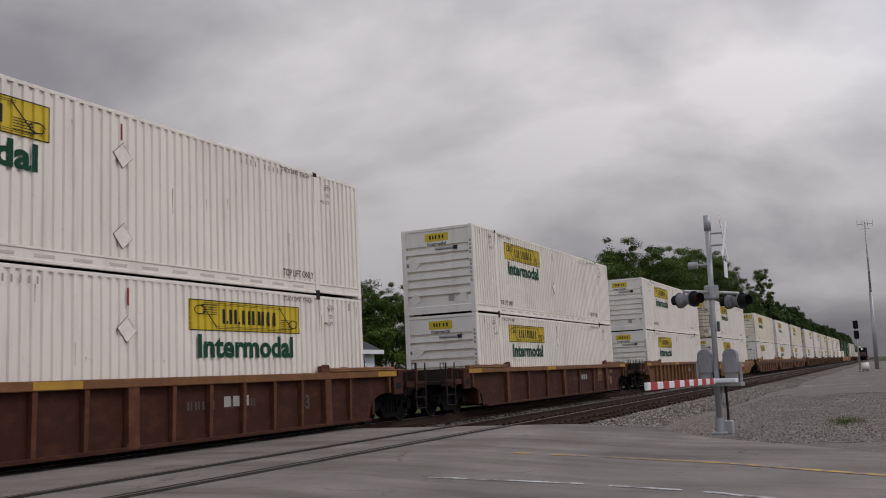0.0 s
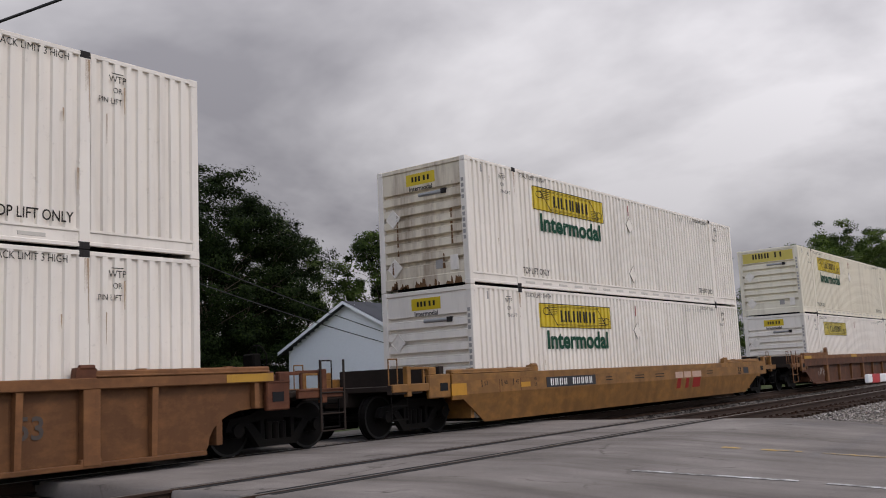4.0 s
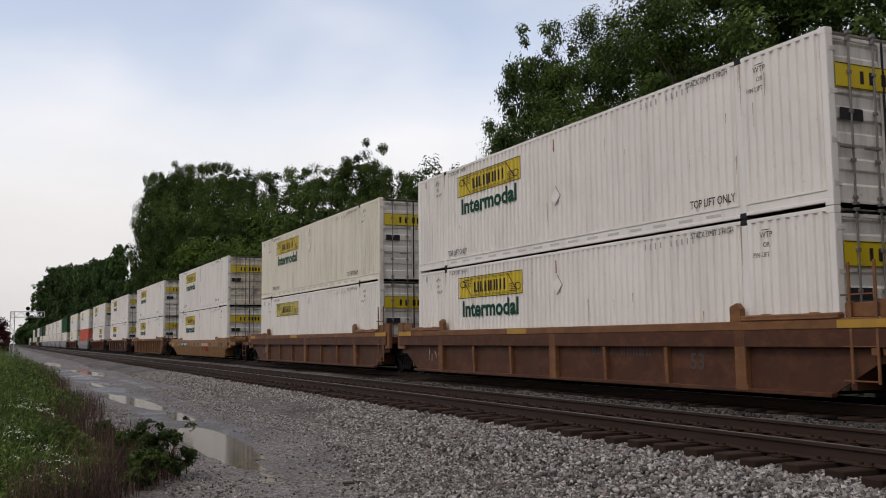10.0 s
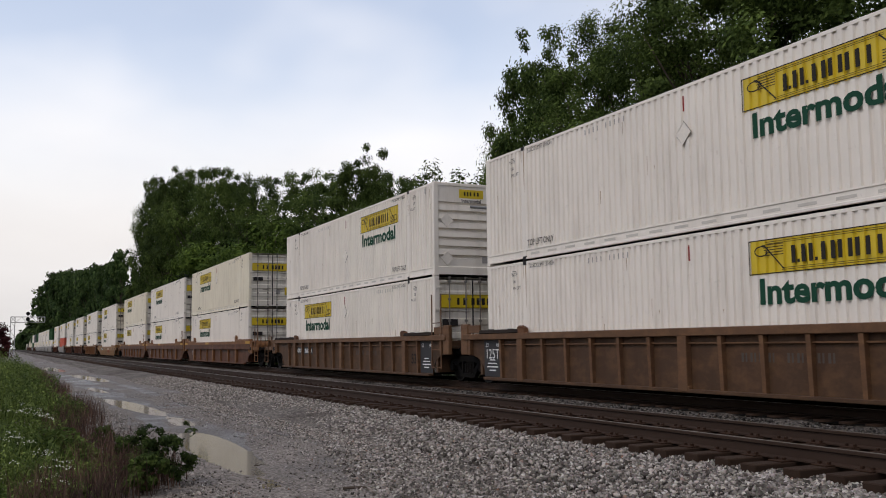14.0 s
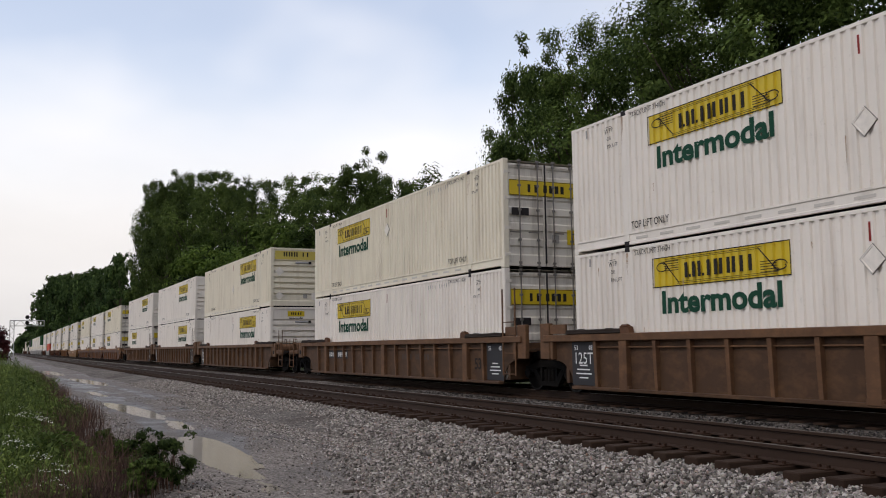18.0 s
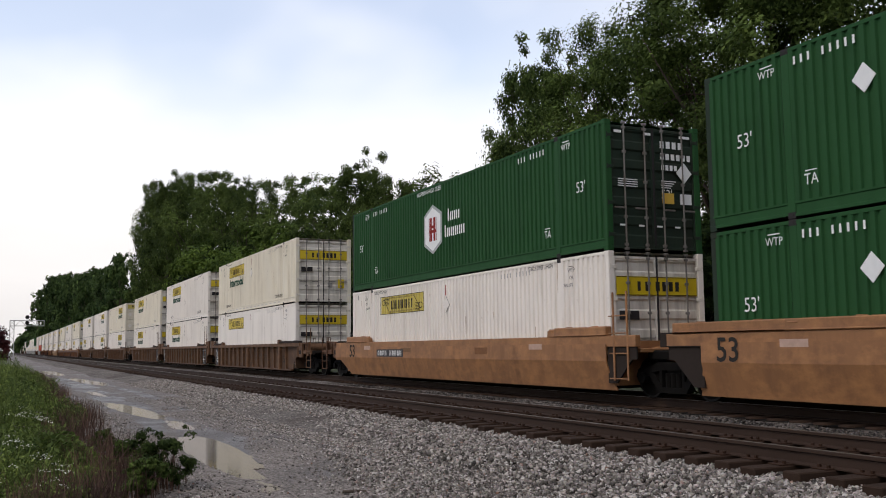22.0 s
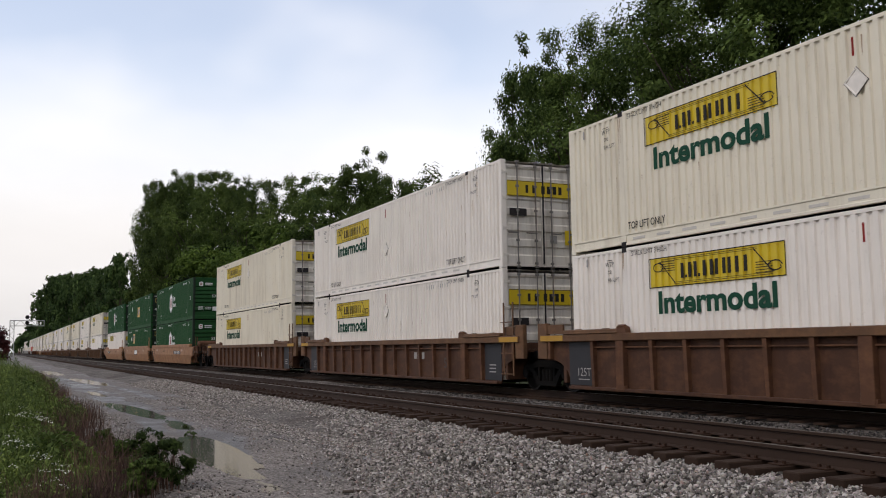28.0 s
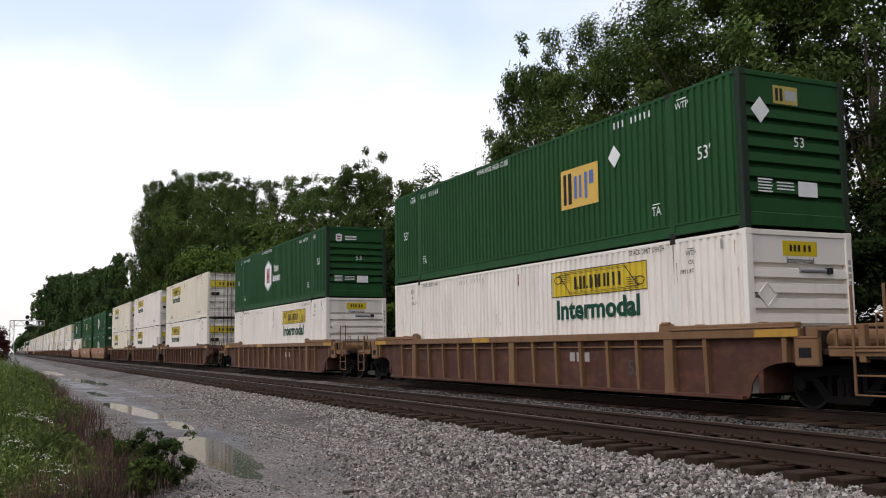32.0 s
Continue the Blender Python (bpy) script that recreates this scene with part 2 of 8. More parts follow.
M["orange_brown"] = paint("orange_brown_steel", (0.072, 0.0262, 0.0122), (0.05, 0.021, 0.013), 0.55, 0.6, fine=12, bump=0.1)
M["chord_orange"] = paint("faded_orange_steel", (0.1591, 0.0696, 0.0279), (0.08, 0.032, 0.016), 0.5, 0.6, fine=12, bump=0.08)
M["buff"] = paint("buff_brown_steel", (0.066, 0.034, 0.018), (0.055, 0.027, 0.017), 0.5, 0.62, fine=12, bump=0.1)
M["chord_buff"] = paint("buff_chord_steel", (0.112, 0.056, 0.028), (0.07, 0.032, 0.018), 0.5, 0.6, fine=12, bump=0.08)
M["ochre"] = paint("yellow_ochre_steel", (0.190, 0.084, 0.0155), (0.085, 0.036, 0.012), 0.50, 0.55, fine=12, bump=0.05, lo=0.44, hi=0.70)
M["tan"] = paint("tan_orange_steel", (0.265, 0.118, 0.044), (0.12, 0.055, 0.026), 0.55, 0.55, fine=12, bump=0.05, lo=0.44, hi=0.70)
M["sandy"] = paint("sandy_orange_brown_steel", (0.115, 0.050, 0.020), (0.06, 0.026, 0.013), 0.5, 0.62, fine=12, bump=0.08)
M["maroon"] = paint("dark_maroon_steel", (0.064, 0.0275, 0.0145), (0.028, 0.012, 0.010), 0.55, 0.62, fine=14, bump=0.12)
M["rib_maroon"] = paint("worn_maroon_steel", (0.092, 0.040, 0.020), (0.04, 0.017, 0.011), 0.55, 0.62, fine=14, bump=0.1)
M["dusty"] = paint("dusty_maroon_steel", (0.07, 0.028, 0.0185), (0.03, 0.014, 0.010), 0.5, 0.66, fine=12, bump=0.1)
M["rib_dusty"] = paint("dusty_tan_steel", (0.185, 0.098, 0.047), (0.08, 0.04, 0.022), 0.55, 0.64, fine=10, bump=0.1)
M["pale_well"] = paint("dusty_grey_steel", (0.26, 0.245, 0.23), (0.1, 0.08, 0.06), 0.5, 0.62)
M["mark_yellow"] = paint("safety_yellow_patch", (0.42, 0.22, 0.02), (0.16, 0.08, 0.03), 0.55, 0.55)
M["patch_amber"] = plain("amber_reflective_patch", (0.44, 0.205, 0.014), 0.5, vary=0.2, scale=7)
M["panel_black"] = plain("black_stencil_panel", (0.03, 0.029, 0.032), 0.6)
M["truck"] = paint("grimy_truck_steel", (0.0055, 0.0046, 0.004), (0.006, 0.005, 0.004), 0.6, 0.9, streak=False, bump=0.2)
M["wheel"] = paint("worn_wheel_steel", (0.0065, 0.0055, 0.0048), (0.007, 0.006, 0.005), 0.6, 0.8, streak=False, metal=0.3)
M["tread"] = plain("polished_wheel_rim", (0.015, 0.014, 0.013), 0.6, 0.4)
M["rail_side"] = paint("rusty_rail_steel", (0.034, 0.018, 0.011), (0.026, 0.014, 0.009), 0.6, 0.7, streak=False, fine=20, bump=0.1)
M["rail_top"] = plain("polished_rail_steel", (0.40, 0.38, 0.37), 0.28, 0.95)
M["rail_dull"] = plain("dull_rail_head", (0.15, 0.13, 0.115), 0.4, 0.7)
M["plate"] = paint("rusted_tie_plate", (0.034, 0.017, 0.01), (0.03, 0.015, 0.01), 0.5, 0.8, streak=False)
M["tie"] = paint("creosoted_tie_wood", (0.036, 0.021, 0.014), (0.014, 0.009, 0.0075), 0.65, 0.85, streak=False, fine=16, bump=0.35)
M["galv"] = paint("galvanised_steel", (0.36, 0.365, 0.37), (0.15, 0.145, 0.14), 0.3, 0.42, metal=0.45, bump=0.02)
M["dull_grey"] = paint("weathered_grey_casing_paint", (0.24, 0.24, 0.245), (0.08, 0.078, 0.076), 0.55, 0.6, bump=0.03)
M["black"] = plain("black_housing_paint", (0.014, 0.014, 0.015), 0.8)
M["lens_dark"] = plain("dark_red_lens", (0.10, 0.008, 0.008), 0.12)
M["lens_lit"] = glow("lit_red_lens", (0.9, 0.02, 0.02), 0.9)
M["lamp_lit"] = glow("lit_white_lens", (1.0, 0.93, 0.85), 3.0)
M["arm_white"] = plain("white_reflective_sheeting", (0.72, 0.72, 0.72), 0.45)
M["arm_red"] = plain("red_reflective_sheeting", (0.40, 0.02, 0.025), 0.45)
M["bark"] = paint("tree_bark", (0.075, 0.058, 0.045), (0.028, 0.022, 0.018), 0.65, 0.9, fine=10, bump=0.5)
M["snag"] = paint("bare_bleached_wood", (0.34, 0.31, 0.28), (0.13, 0.11, 0.09), 0.45, 0.85, bump=0.4)
M["pole_wood"] = paint("weathered_pole_wood", (0.18, 0.115, 0.080), (0.07, 0.045, 0.03), 0.5, 0.85, bump=0.3)
M["cable"] = plain("black_cable", (0.02, 0.02, 0.02), 0.6)
M["siding"] = plain("white_lap_siding", (0.74, 0.75, 0.76), 0.55, vary=0.05)
M["shingle"] = paint("dark_grey_shingles", (0.060, 0.062, 0.070), (0.03, 0.03, 0.034), 0.5, 0.9, streak=False, fine=20, bump=0.2)
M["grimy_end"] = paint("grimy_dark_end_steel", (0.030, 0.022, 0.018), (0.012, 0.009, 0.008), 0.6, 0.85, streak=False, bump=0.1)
M["glass"] = plain("dark_window_glass", (0.02, 0.022, 0.025), 0.08)
M["car_white"] = plain("white_car_paint", (0.75, 0.76, 0.78), 0.25, vary=0.03)
M["tyre"] = plain("black_rubber", (0.02, 0.02, 0.02), 0.8)
M["crown_red"] = plain("loco_red_paint", (0.08, 0.02, 0.015), 0.4)


def leafy(name, dark, light, gloss=0.70, patch=0.45):
    m, n, l, b = shader(name, gloss, spec=0.10)
    g = n.new("ShaderNodeNewGeometry")
    o = n.new("ShaderNodeObjectInfo")
    r = ramp(n, [(0.0, dark), (0.7, tuple((a + c) / 2 for a, c in zip(dark, light))), (1.0, light)])
    l.new(g.outputs["Random Per Island"], r.inputs["Fac"])
    h = n.new("ShaderNodeHueSaturation")
    v = n.new("ShaderNodeMapRange")
    v.inputs["To Min"].default_value, v.inputs["To Max"].default_value = 0.78, 1.25
    l.new(o.outputs["Random"], v.inputs["Value"])
    l.new(v.outputs["Result"], h.inputs["Value"])
    g2 = noise_tex(n, patch, 3)
    l.new(coords(n, l), g2.inputs["Vector"])
    pr = ramp(n, [(0.34, (0.50, 0.54, 0.56)), (0.66, (1.5, 1.42, 1.2))])
    l.new(g2.outputs["Fac"], pr.inputs["Fac"])
    l.new(mixed(n, l, 1.0, r.outputs["Color"], pr.outputs["Color"], "MULTIPLY"), h.inputs["Color"])
    l.new(h.outputs["Color"], b.inputs["Base Color"])
    t = n.new("ShaderNodeBsdfTranslucent")
    l.new(h.outputs["Color"], t.inputs["Color"])
    x = n.new("ShaderNodeMixShader")
    x.inputs["Fac"].default_value = 0.22
    l.new(b.outputs["BSDF"], x.inputs[1])
    l.new(t.outputs["BSDF"], x.inputs[2])
    l.new(x.outputs["Shader"], n["Material Output"].inputs["Surface"])
    return m


M["leaf"] = leafy("broad_leaves", (0.034, 0.056, 0.016), (0.098, 0.142, 0.040))
# darker copy of the leaf colours; deep shade in the wood is painted in
M["leaf_shade"] = leafy("leaves_darkened_for_shade", (0.005, 0.012, 0.004), (0.026, 0.043, 0.011))
M["leaf_light"] = leafy("light_green_leaves", (0.030, 0.054, 0.012), (0.082, 0.124, 0.028))
M["leaf_far"] = leafy("distant_leaves", (0.022, 0.044, 0.016), (0.075, 0.115, 0.040))
M["leaf_red"] = leafy("dark_red_leaves", (0.030, 0.010, 0.012), (0.120, 0.036, 0.040))
M["grass"] = leafy("tall_grass_blades", (0.040, 0.066, 0.018), (0.150, 0.198, 0.062), 0.6, 0.9)
M["dead"] = leafy("dry_red_brown_stems", (0.056, 0.036, 0.032), (0.165, 0.105, 0.090), 0.8, 0.9)
M["petal"] = plain("white_flower_heads", (0.66, 0.66, 0.56), 0.7)


def stones(name, lo, hi, cell, wet=0.0, rough=0.85, depth=0.03):
    """Loose crushed stone: cells of their own grey, shaded joints, broad damp patches."""
    m, n, l, b = shader(name, rough)
    at = coords(n, l, shift=False)
    v = n.new("ShaderNodeTexVoronoi")
    v.inputs["Scale"].default_value = cell
    l.new(at, v.inputs["Vector"])
    s = n.new("ShaderNodeSeparateColor")
    l.new(v.outputs["Color"], s.inputs["Color"])
    r = ramp(n, [(0.0, lo), (0.55, tuple((a + c) / 2 for a, c in zip(lo, hi))), (1.0, hi)])
    l.new(s.outputs["Red"], r.inputs["Fac"])
    big = noise_tex(n, 0.35, 5, 0.6)
    l.new(at, big.inputs["Vector"])
    br = ramp(n, [(0.38, (0.54, 0.51, 0.49)), (0.62, (1, 1, 1))])
    l.new(big.outputs["Fac"], br.inputs["Fac"])
    c = mixed(n, l, 1.0, r.outputs["Color"], br.outputs["Color"], "MULTIPLY")
    fine = noise_tex(n, 60, 4)
    l.new(at, fine.inputs["Vector"])
    fr = ramp(n, [(0.3, (0.7, 0.7, 0.7)), (0.7, (1.15, 1.15, 1.15))])
    l.new(fine.outputs["Fac"], fr.inputs["Fac"])
    l.new(mixed(n, l, 1.0, c, fr.outputs["Color"], "MULTIPLY"), b.inputs["Base Color"])
    if wet:
        w = ramp(n, [(0.36, (rough - wet,) * 3), (0.60, (rough,) * 3)])
        l.new(big.outputs["Fac"], w.inputs["Fac"])
        l.new(w.outputs["Color"], b.inputs["Roughness"])
    bumped(n, l, b, v.outputs["Distance"], 0.9, -depth)
    return m


M["ballast"] = stones("grey_ballast_bed", (0.058, 0.050, 0.044), (0.29, 0.259, 0.234), 22)
M["yard"] = stones("wet_packed_gravel", (0.096, 0.082, 0.072), (0.335, 0.296, 0.266), 34, 0.45, 0.8, 0.02)

M["mud"] = stones("wet_grey_brown_mud", (0.082, 0.069, 0.061), (0.175, 0.152, 0.136), 70, 0.40, 0.62, 0.006)


def stone_piece(name="crushed_limestone", k=0.84):
    m, n, l, b = shader(name, 0.85)
    g = n.new("ShaderNodeNewGeometry")
    r = ramp(n, [(q, tuple(k * c for c in rgb)) for q, rgb in ((0.0, (0.040, 0.035, 0.030)), (0.40, (0.168, 0.148, 0.131)), (0.82, (0.365, 0.326, 0.294)), (0.97, (0.60, 0.552, 0.505)), (1.0, (0.22, 0.12, 0.085)))])
    l.new(g.outputs["Random Per Island"], r.inputs["Fac"])
    t = noise_tex(n, 40, 4)
    l.new(coords(n, l, shift=False), t.inputs["Vector"])
    l.new(mixed(n, l, 0.35, r.outputs["Color"], t.outputs["Color"], "SOFT_LIGHT"), b.inputs["Base Color"])
    return m


M["stone"] = stone_piece()
# same limestone at a quarter of its tone: the train's shade painted in
M["stone_shaded"] = stone_piece("limestone_darkened_for_shade", 0.25)
M["fouled"] = stones("fouled_ballast_darkened_for_shade", (0.010, 0.009, 0.008), (0.036, 0.031, 0.028), 20)


def asphalt():
    m, n, l, b = shader("worn_grey_asphalt", 0.85)
    at = coords(n, l, shift=False)
    big = noise_tex(n, 0.5, 6, 0.6)
    l.new(at, big.inputs["Vector"])
    c = ramp(n, [(0.28, (0.148, 0.130, 0.117)), (0.50, (0.196, 0.174, 0.159)), (0.72, (0.258, 0.231, 0.213))])
    l.new(big.outputs["Fac"], c.inputs["Fac"])
    fine = noise_tex(n, 90, 3)
    l.new(at, fine.inputs["Vector"])
    fr = ramp(n, [(0.3, (0.72, 0.72, 0.72)), (0.7, (1.2, 1.2, 1.2))])
    l.new(fine.outputs["Fac"], fr.inputs["Fac"])
    col = mixed(n, l, 1.0, c.outputs["Color"], fr.outputs["Color"], "MULTIPLY")
    warp = noise_tex(n, 1.6, 5)
    l.new(at, warp.inputs["Vector"])
    wv = mixed(n, l, 0.32, at, warp.outputs["Color"], "LINEAR_LIGHT")
    v = n.new("ShaderNodeTexVoronoi")
    v.feature = "DISTANCE_TO_EDGE"
    v.inputs["Scale"].default_value = 0.34
    l.new(wv, v.inputs["Vector"])
    vr = ramp(n, [(0.0, (0.34, 0.33, 0.32)), (0.004, (0.70, 0.69, 0.68)), (0.009, (1, 1, 1))])
    l.new(v.outputs["Distance"], vr.inputs["Fac"])
    some = noise_tex(n, 0.8, 3)
    l.new(at, some.inputs["Vector"])
    sr = ramp(n, [(0.47, (0, 0, 0)), (0.60, (0.9, 0.9, 0.9))])
    l.new(some.outputs["Fac"], sr.inputs["Fac"])
    col = mixed(n, l, sr.outputs["Color"], col, mixed(n, l, 1.0, col, vr.outputs["Color"], "MULTIPLY"))
    # tyre-worn streaks along the road and darker spots
    st = noise_tex(n, 1.0, 6, 0.6)
    l.new(coords(n, l, (1.4, 0.16, 1), shift=False), st.inputs["Vector"])
    tr = ramp(n, [(0.34, (0.70, 0.69, 0.68)), (0.52, (1, 1, 1)), (0.70, (1.12, 1.12, 1.12))])
    l.new(st.outputs["Fac"], tr.inputs["Fac"])
    col = mixed(n, l, 1.0, col, tr.outputs["Color"], "MULTIPLY")
    sp = noise_tex(n, 7, 6, 0.7)
    l.new(at, sp.inputs["Vector"])
    pr = ramp(n, [(0.28, (0.45, 0.44, 0.43)), (0.36, (1, 1, 1))])
    l.new(sp.outputs["Fac"], pr.inputs["Fac"])
    l.new(mixed(n, l, 1.0, col, pr.outputs["Color"], "MULTIPLY"), b.inputs["Base Color"])
    bumped(n, l, b, fine.outputs["Fac"], 0.4, 0.01)
    return m


M["asphalt"] = asphalt()


def worn_line(name, rgb):
    """Road paint, rubbed through to the dark surface in places."""
    m, n, l, b = shader(name, 0.7)
    at = coords(n, l, shift=False)
    t = noise_tex(n, 5, 8, 0.7)
    l.new(at, t.inputs["Vector"])
    r = ramp(n, [(0.42, (0.16, 0.148, 0.14)), (0.60, rgb)])
    l.new(t.outputs["Fac"], r.inputs["Fac"])
    l.new(r.outputs["Color"], b.inputs["Base Color"])
    return m


M["line_yellow"] = worn_line("worn_yellow_road_paint", (0.50, 0.31, 0.07))
M["line_white"] = worn_line("worn_white_road_paint", (0.58, 0.57, 0.56))


def soil():
    m, n, l, b = shader("grassy_soil", 0.95)
    at = coords(n, l, shift=False)
    t = noise_tex(n, 0.25, 8, 0.65)
    l.new(at, t.inputs["Vector"])
    r = ramp(n, [(0.3, (0.030, 0.040, 0.015)), (0.6, (0.055, 0.070, 0.024)), (0.8, (0.085, 0.075, 0.05))])
    l.new(t.outputs["Fac"], r.inputs["Fac"])
    l.new(r.outputs["Color"], b.inputs["Base Color"])
    f = noise_tex(n, 14, 6)
    l.new(at, f.inputs["Vector"])
    bumped(n, l, b, f.outputs["Fac"], 0.6, 0.05)
    return m


M["soil"] = soil()


def puddle():
    m, n, l, b = shader("muddy_puddle_water", 0.07)
    b.inputs["Base Color"].default_value = (0.115, 0.098, 0.083, 1)
    b.inputs["IOR"].default_value = 1.33
    t = noise_tex(n, 7, 3)
    l.new(coords(n, l, shift=False), t.inputs["Vector"])
    bumped(n, l, b, t.outputs["Fac"], 0.008, 0.01)
    return m


M["puddle"] = puddle()


# ---- building helpers ----
MESHES = {}


def mesh_of(key, fill, material, smooth=False):
    """One mesh, filled once by fill(bm) and shared by all that ask for the same key."""
    if key not in MESHES:
        bm = bmesh.new()
        fill(bm)
        bmesh.ops.recalc_face_normals(bm, faces=bm.faces)
        me = bpy.data.meshes.new(key)
        bm.to_mesh(me)
        bm.free()
        me.materials.append(material)
        if smooth:
            me.polygons.foreach_set("use_smooth", [True] * len(me.polygons))
        MESHES[key] = me
    return MESHES[key]


def part(name, me, parent, at=None, label=""):
    ob = new(name, me)
    ob.parent = parent
    if at is not None:
        ob.matrix_basis = at
    return tagged(ob, label)


def thing(name, label, category, at=None, group="", kind="", data=None):
    ob = new(name, data)
    if at is not None:
        ob.matrix_basis = at
    return tagged(ob, label, category, group, kind)


def box(bm, x0, x1, y0, y1, z0, z1, bevel=0.0):
    geo = bmesh.ops.create_cube(bm, size=1.0, matrix=Matrix.Translation(((x0 + x1) / 2, (y0 + y1) / 2, (z0 + z1) / 2)) @ Matrix.Diagonal((x1 - x0, y1 - y0, z1 - z0, 1)))
    if bevel:
        edges = {e for v in geo["verts"] for e in v.link_edges}
        bmesh.ops.bevel(bm, geom=list(edges), offset=bevel, segments=1, affect="EDGES")


def bar(bm, a, b, r, seg=8, r2=None):
    a, b = Vector(a), Vector(b)
    m = Matrix.Translation((a + b) / 2) @ (b - a).to_track_quat("Z", "Y").to_matrix().to_4x4()
    bmesh.ops.create_cone(bm, cap_ends=True, segments=seg, radius1=r, radius2=r if r2 is None else r2, depth=(b - a).length, matrix=m)


def prism(bm, poly, y0, y1):
    """An outline in x and z, drawn through from y0 to y1."""
    lo, hi = [bm.verts.new((x, y0, z)) for x, z in poly], [bm.verts.new((x, y1, z)) for x, z in poly]
    bm.faces.new(lo), bm.faces.new(hi)
    for i in range(len(poly)):
        j = (i + 1) % len(poly)
        bm.faces.new((lo[i], lo[j], hi[j], hi[i]))


def slab(bm, poly, z0, z1):
    """An outline in x and y, drawn up from z0 to z1."""
    lo, hi = [bm.verts.new((x, y, z0)) for x, y in poly], [bm.verts.new((x, y, z1)) for x, y in poly]
    bm.faces.new(lo), bm.faces.new(hi)
    for i in range(len(poly)):
        j = (i + 1) % len(poly)
        bm.faces.new((lo[i], lo[j], hi[j], hi[i]))


def text_mesh(words, size, wide=1.0, bold=0.0):
    """Built-in font, lying in x and y, its middle at the origin: vertices and faces."""
    c = bpy.data.curves.new("words", "FONT")
    c.body, c.size, c.align_x, c.align_y, c.offset, c.resolution_u = words, size, "CENTER", "CENTER", bold, 3
    o = new("words", c)
    bpy.context.view_layer.update()
    me = bpy.data.meshes.new_from_object(o.evaluated_get(bpy.context.evaluated_depsgraph_get()))
    out = [(v.co.x * wide, v.co.y) for v in me.vertices], [tuple(p.vertices) for p in me.polygons]
    bpy.data.objects.remove(o)
    bpy.data.meshes.remove(me)
    bpy.data.curves.remove(c)
    return out


WORDS = {}


def letters(bm, words, x, z, size, wide=1.0, bold=0.0, y=0.0):
    """Words standing in the x-z plane, read from -y, their middle at x, z."""
    key = (words, size, wide, bold)
    if key not in WORDS:
        WORDS[key] = text_mesh(*key)
    pts, faces = WORDS[key]
    vs = [bm.verts.new((x + a, y, z + b)) for a, b in pts]
    for f in faces:
        try:
            bm.faces.new([vs[i] for i in f])
        except ValueError:
            pass


def flat(bm, x0, x1, z0, z1, y=0.0):
    bm.faces.new([bm.verts.new(p) for p in ((x0, y, z0), (x1, y, z0), (x1, y, z1), (x0, y, z1))])


def stroke(bm, pts, width, y=0.0):
    """A drawn line in the x-z plane."""
    for (a, b), (c, d) in zip(pts, pts[1:]):
        n = Vector((-(d - b), c - a)).normalized() * width / 2
        bm.faces.new([bm.verts.new(p) for p in ((a - n.x, y, b - n.y), (c - n.x, y, d - n.y), (c + n.x, y, d + n.y), (a + n.x, y, b + n.y))])


def from_arrays(name, verts, faces, material, smooth=False):
    """A mesh from numpy arrays: verts (n, 3), faces (m, k)."""
    me = bpy.data.meshes.new(name)
    m, k = faces.shape
    me.vertices.add(len(verts))
    me.vertices.foreach_set("co", verts.astype(np.float32).ravel())
    me.loops.add(m * k)
    me.loops.foreach_set("vertex_index", faces.astype(np.int32).ravel())
    me.polygons.add(m)
    me.polygons.foreach_set("loop_start", np.arange(0, m * k, k, dtype=np.int32))
    me.polygons.foreach_set("loop_total", np.full(m, k, dtype=np.int32))
    if smooth:
        me.polygons.foreach_set("use_smooth", np.ones(m, dtype=bool))
    me.update()
    me.validate()
    me.materials.append(material)
    return me


# ---- ground, road, tracks ----
NEAR_Y, FAR_Y = 8.40, 13.10       # the two tracks' middles; rails' tops at z = 0


PUDDLES = ((-14.9, 3.10, 3.1, 0.42, -3), (-20.3, 3.50, 1.5, 0.22, -4), (-26.4, 3.25, 4.2, 0.36, 3), (-37, 3.3, 3.0, 0.22, 2), (-52.0, 4.2, 6.6, 0.50, 3), (-16.3, 4.52, 0.75, 0.11, -2), (-74.0, 3.5, 7.0, 0.6, 2))


def ground_z(x, y):
    base = -0.46 if y < 16.5 else -0.46 - 0.35 * min(1, (y - 16.5) / 4)
    return base


def yard_z(x, y):
    """Height of the gravel beside the line: ruts, hollows under the puddles."""
    wave = 0.016 * np.sin(x * 0.31 + 1.3 * np.sin(y)) + 0.014 * np.sin(y * 2.1 + x * 0.11)
    wave -= 0.035 * np.exp(-((y - 3.2 - 0.25 * np.sin(x * 0.12)) / 0.5) ** 2)
    still, hollow = np.zeros(np.shape(x)), np.zeros(np.shape(x))
    for cx, cy, rx, ry, turn in PUDDLES:
        c, s = math.cos(radians(turn)), math.sin(radians(turn))
        dx, dy = (x - cx) * c + (y - cy) * s, (y - cy) * c - (x - cx) * s
        still = np.maximum(still, np.exp(-((dx / rx / 1.5) ** 2 + (dy / ry / 1.7) ** 2) ** 2))
        hollow += 0.075 * np.exp(-((dx / rx) ** 2 + (dy / ry) ** 2) ** 2)
    return -0.455 + wave * (1 - still) - hollow


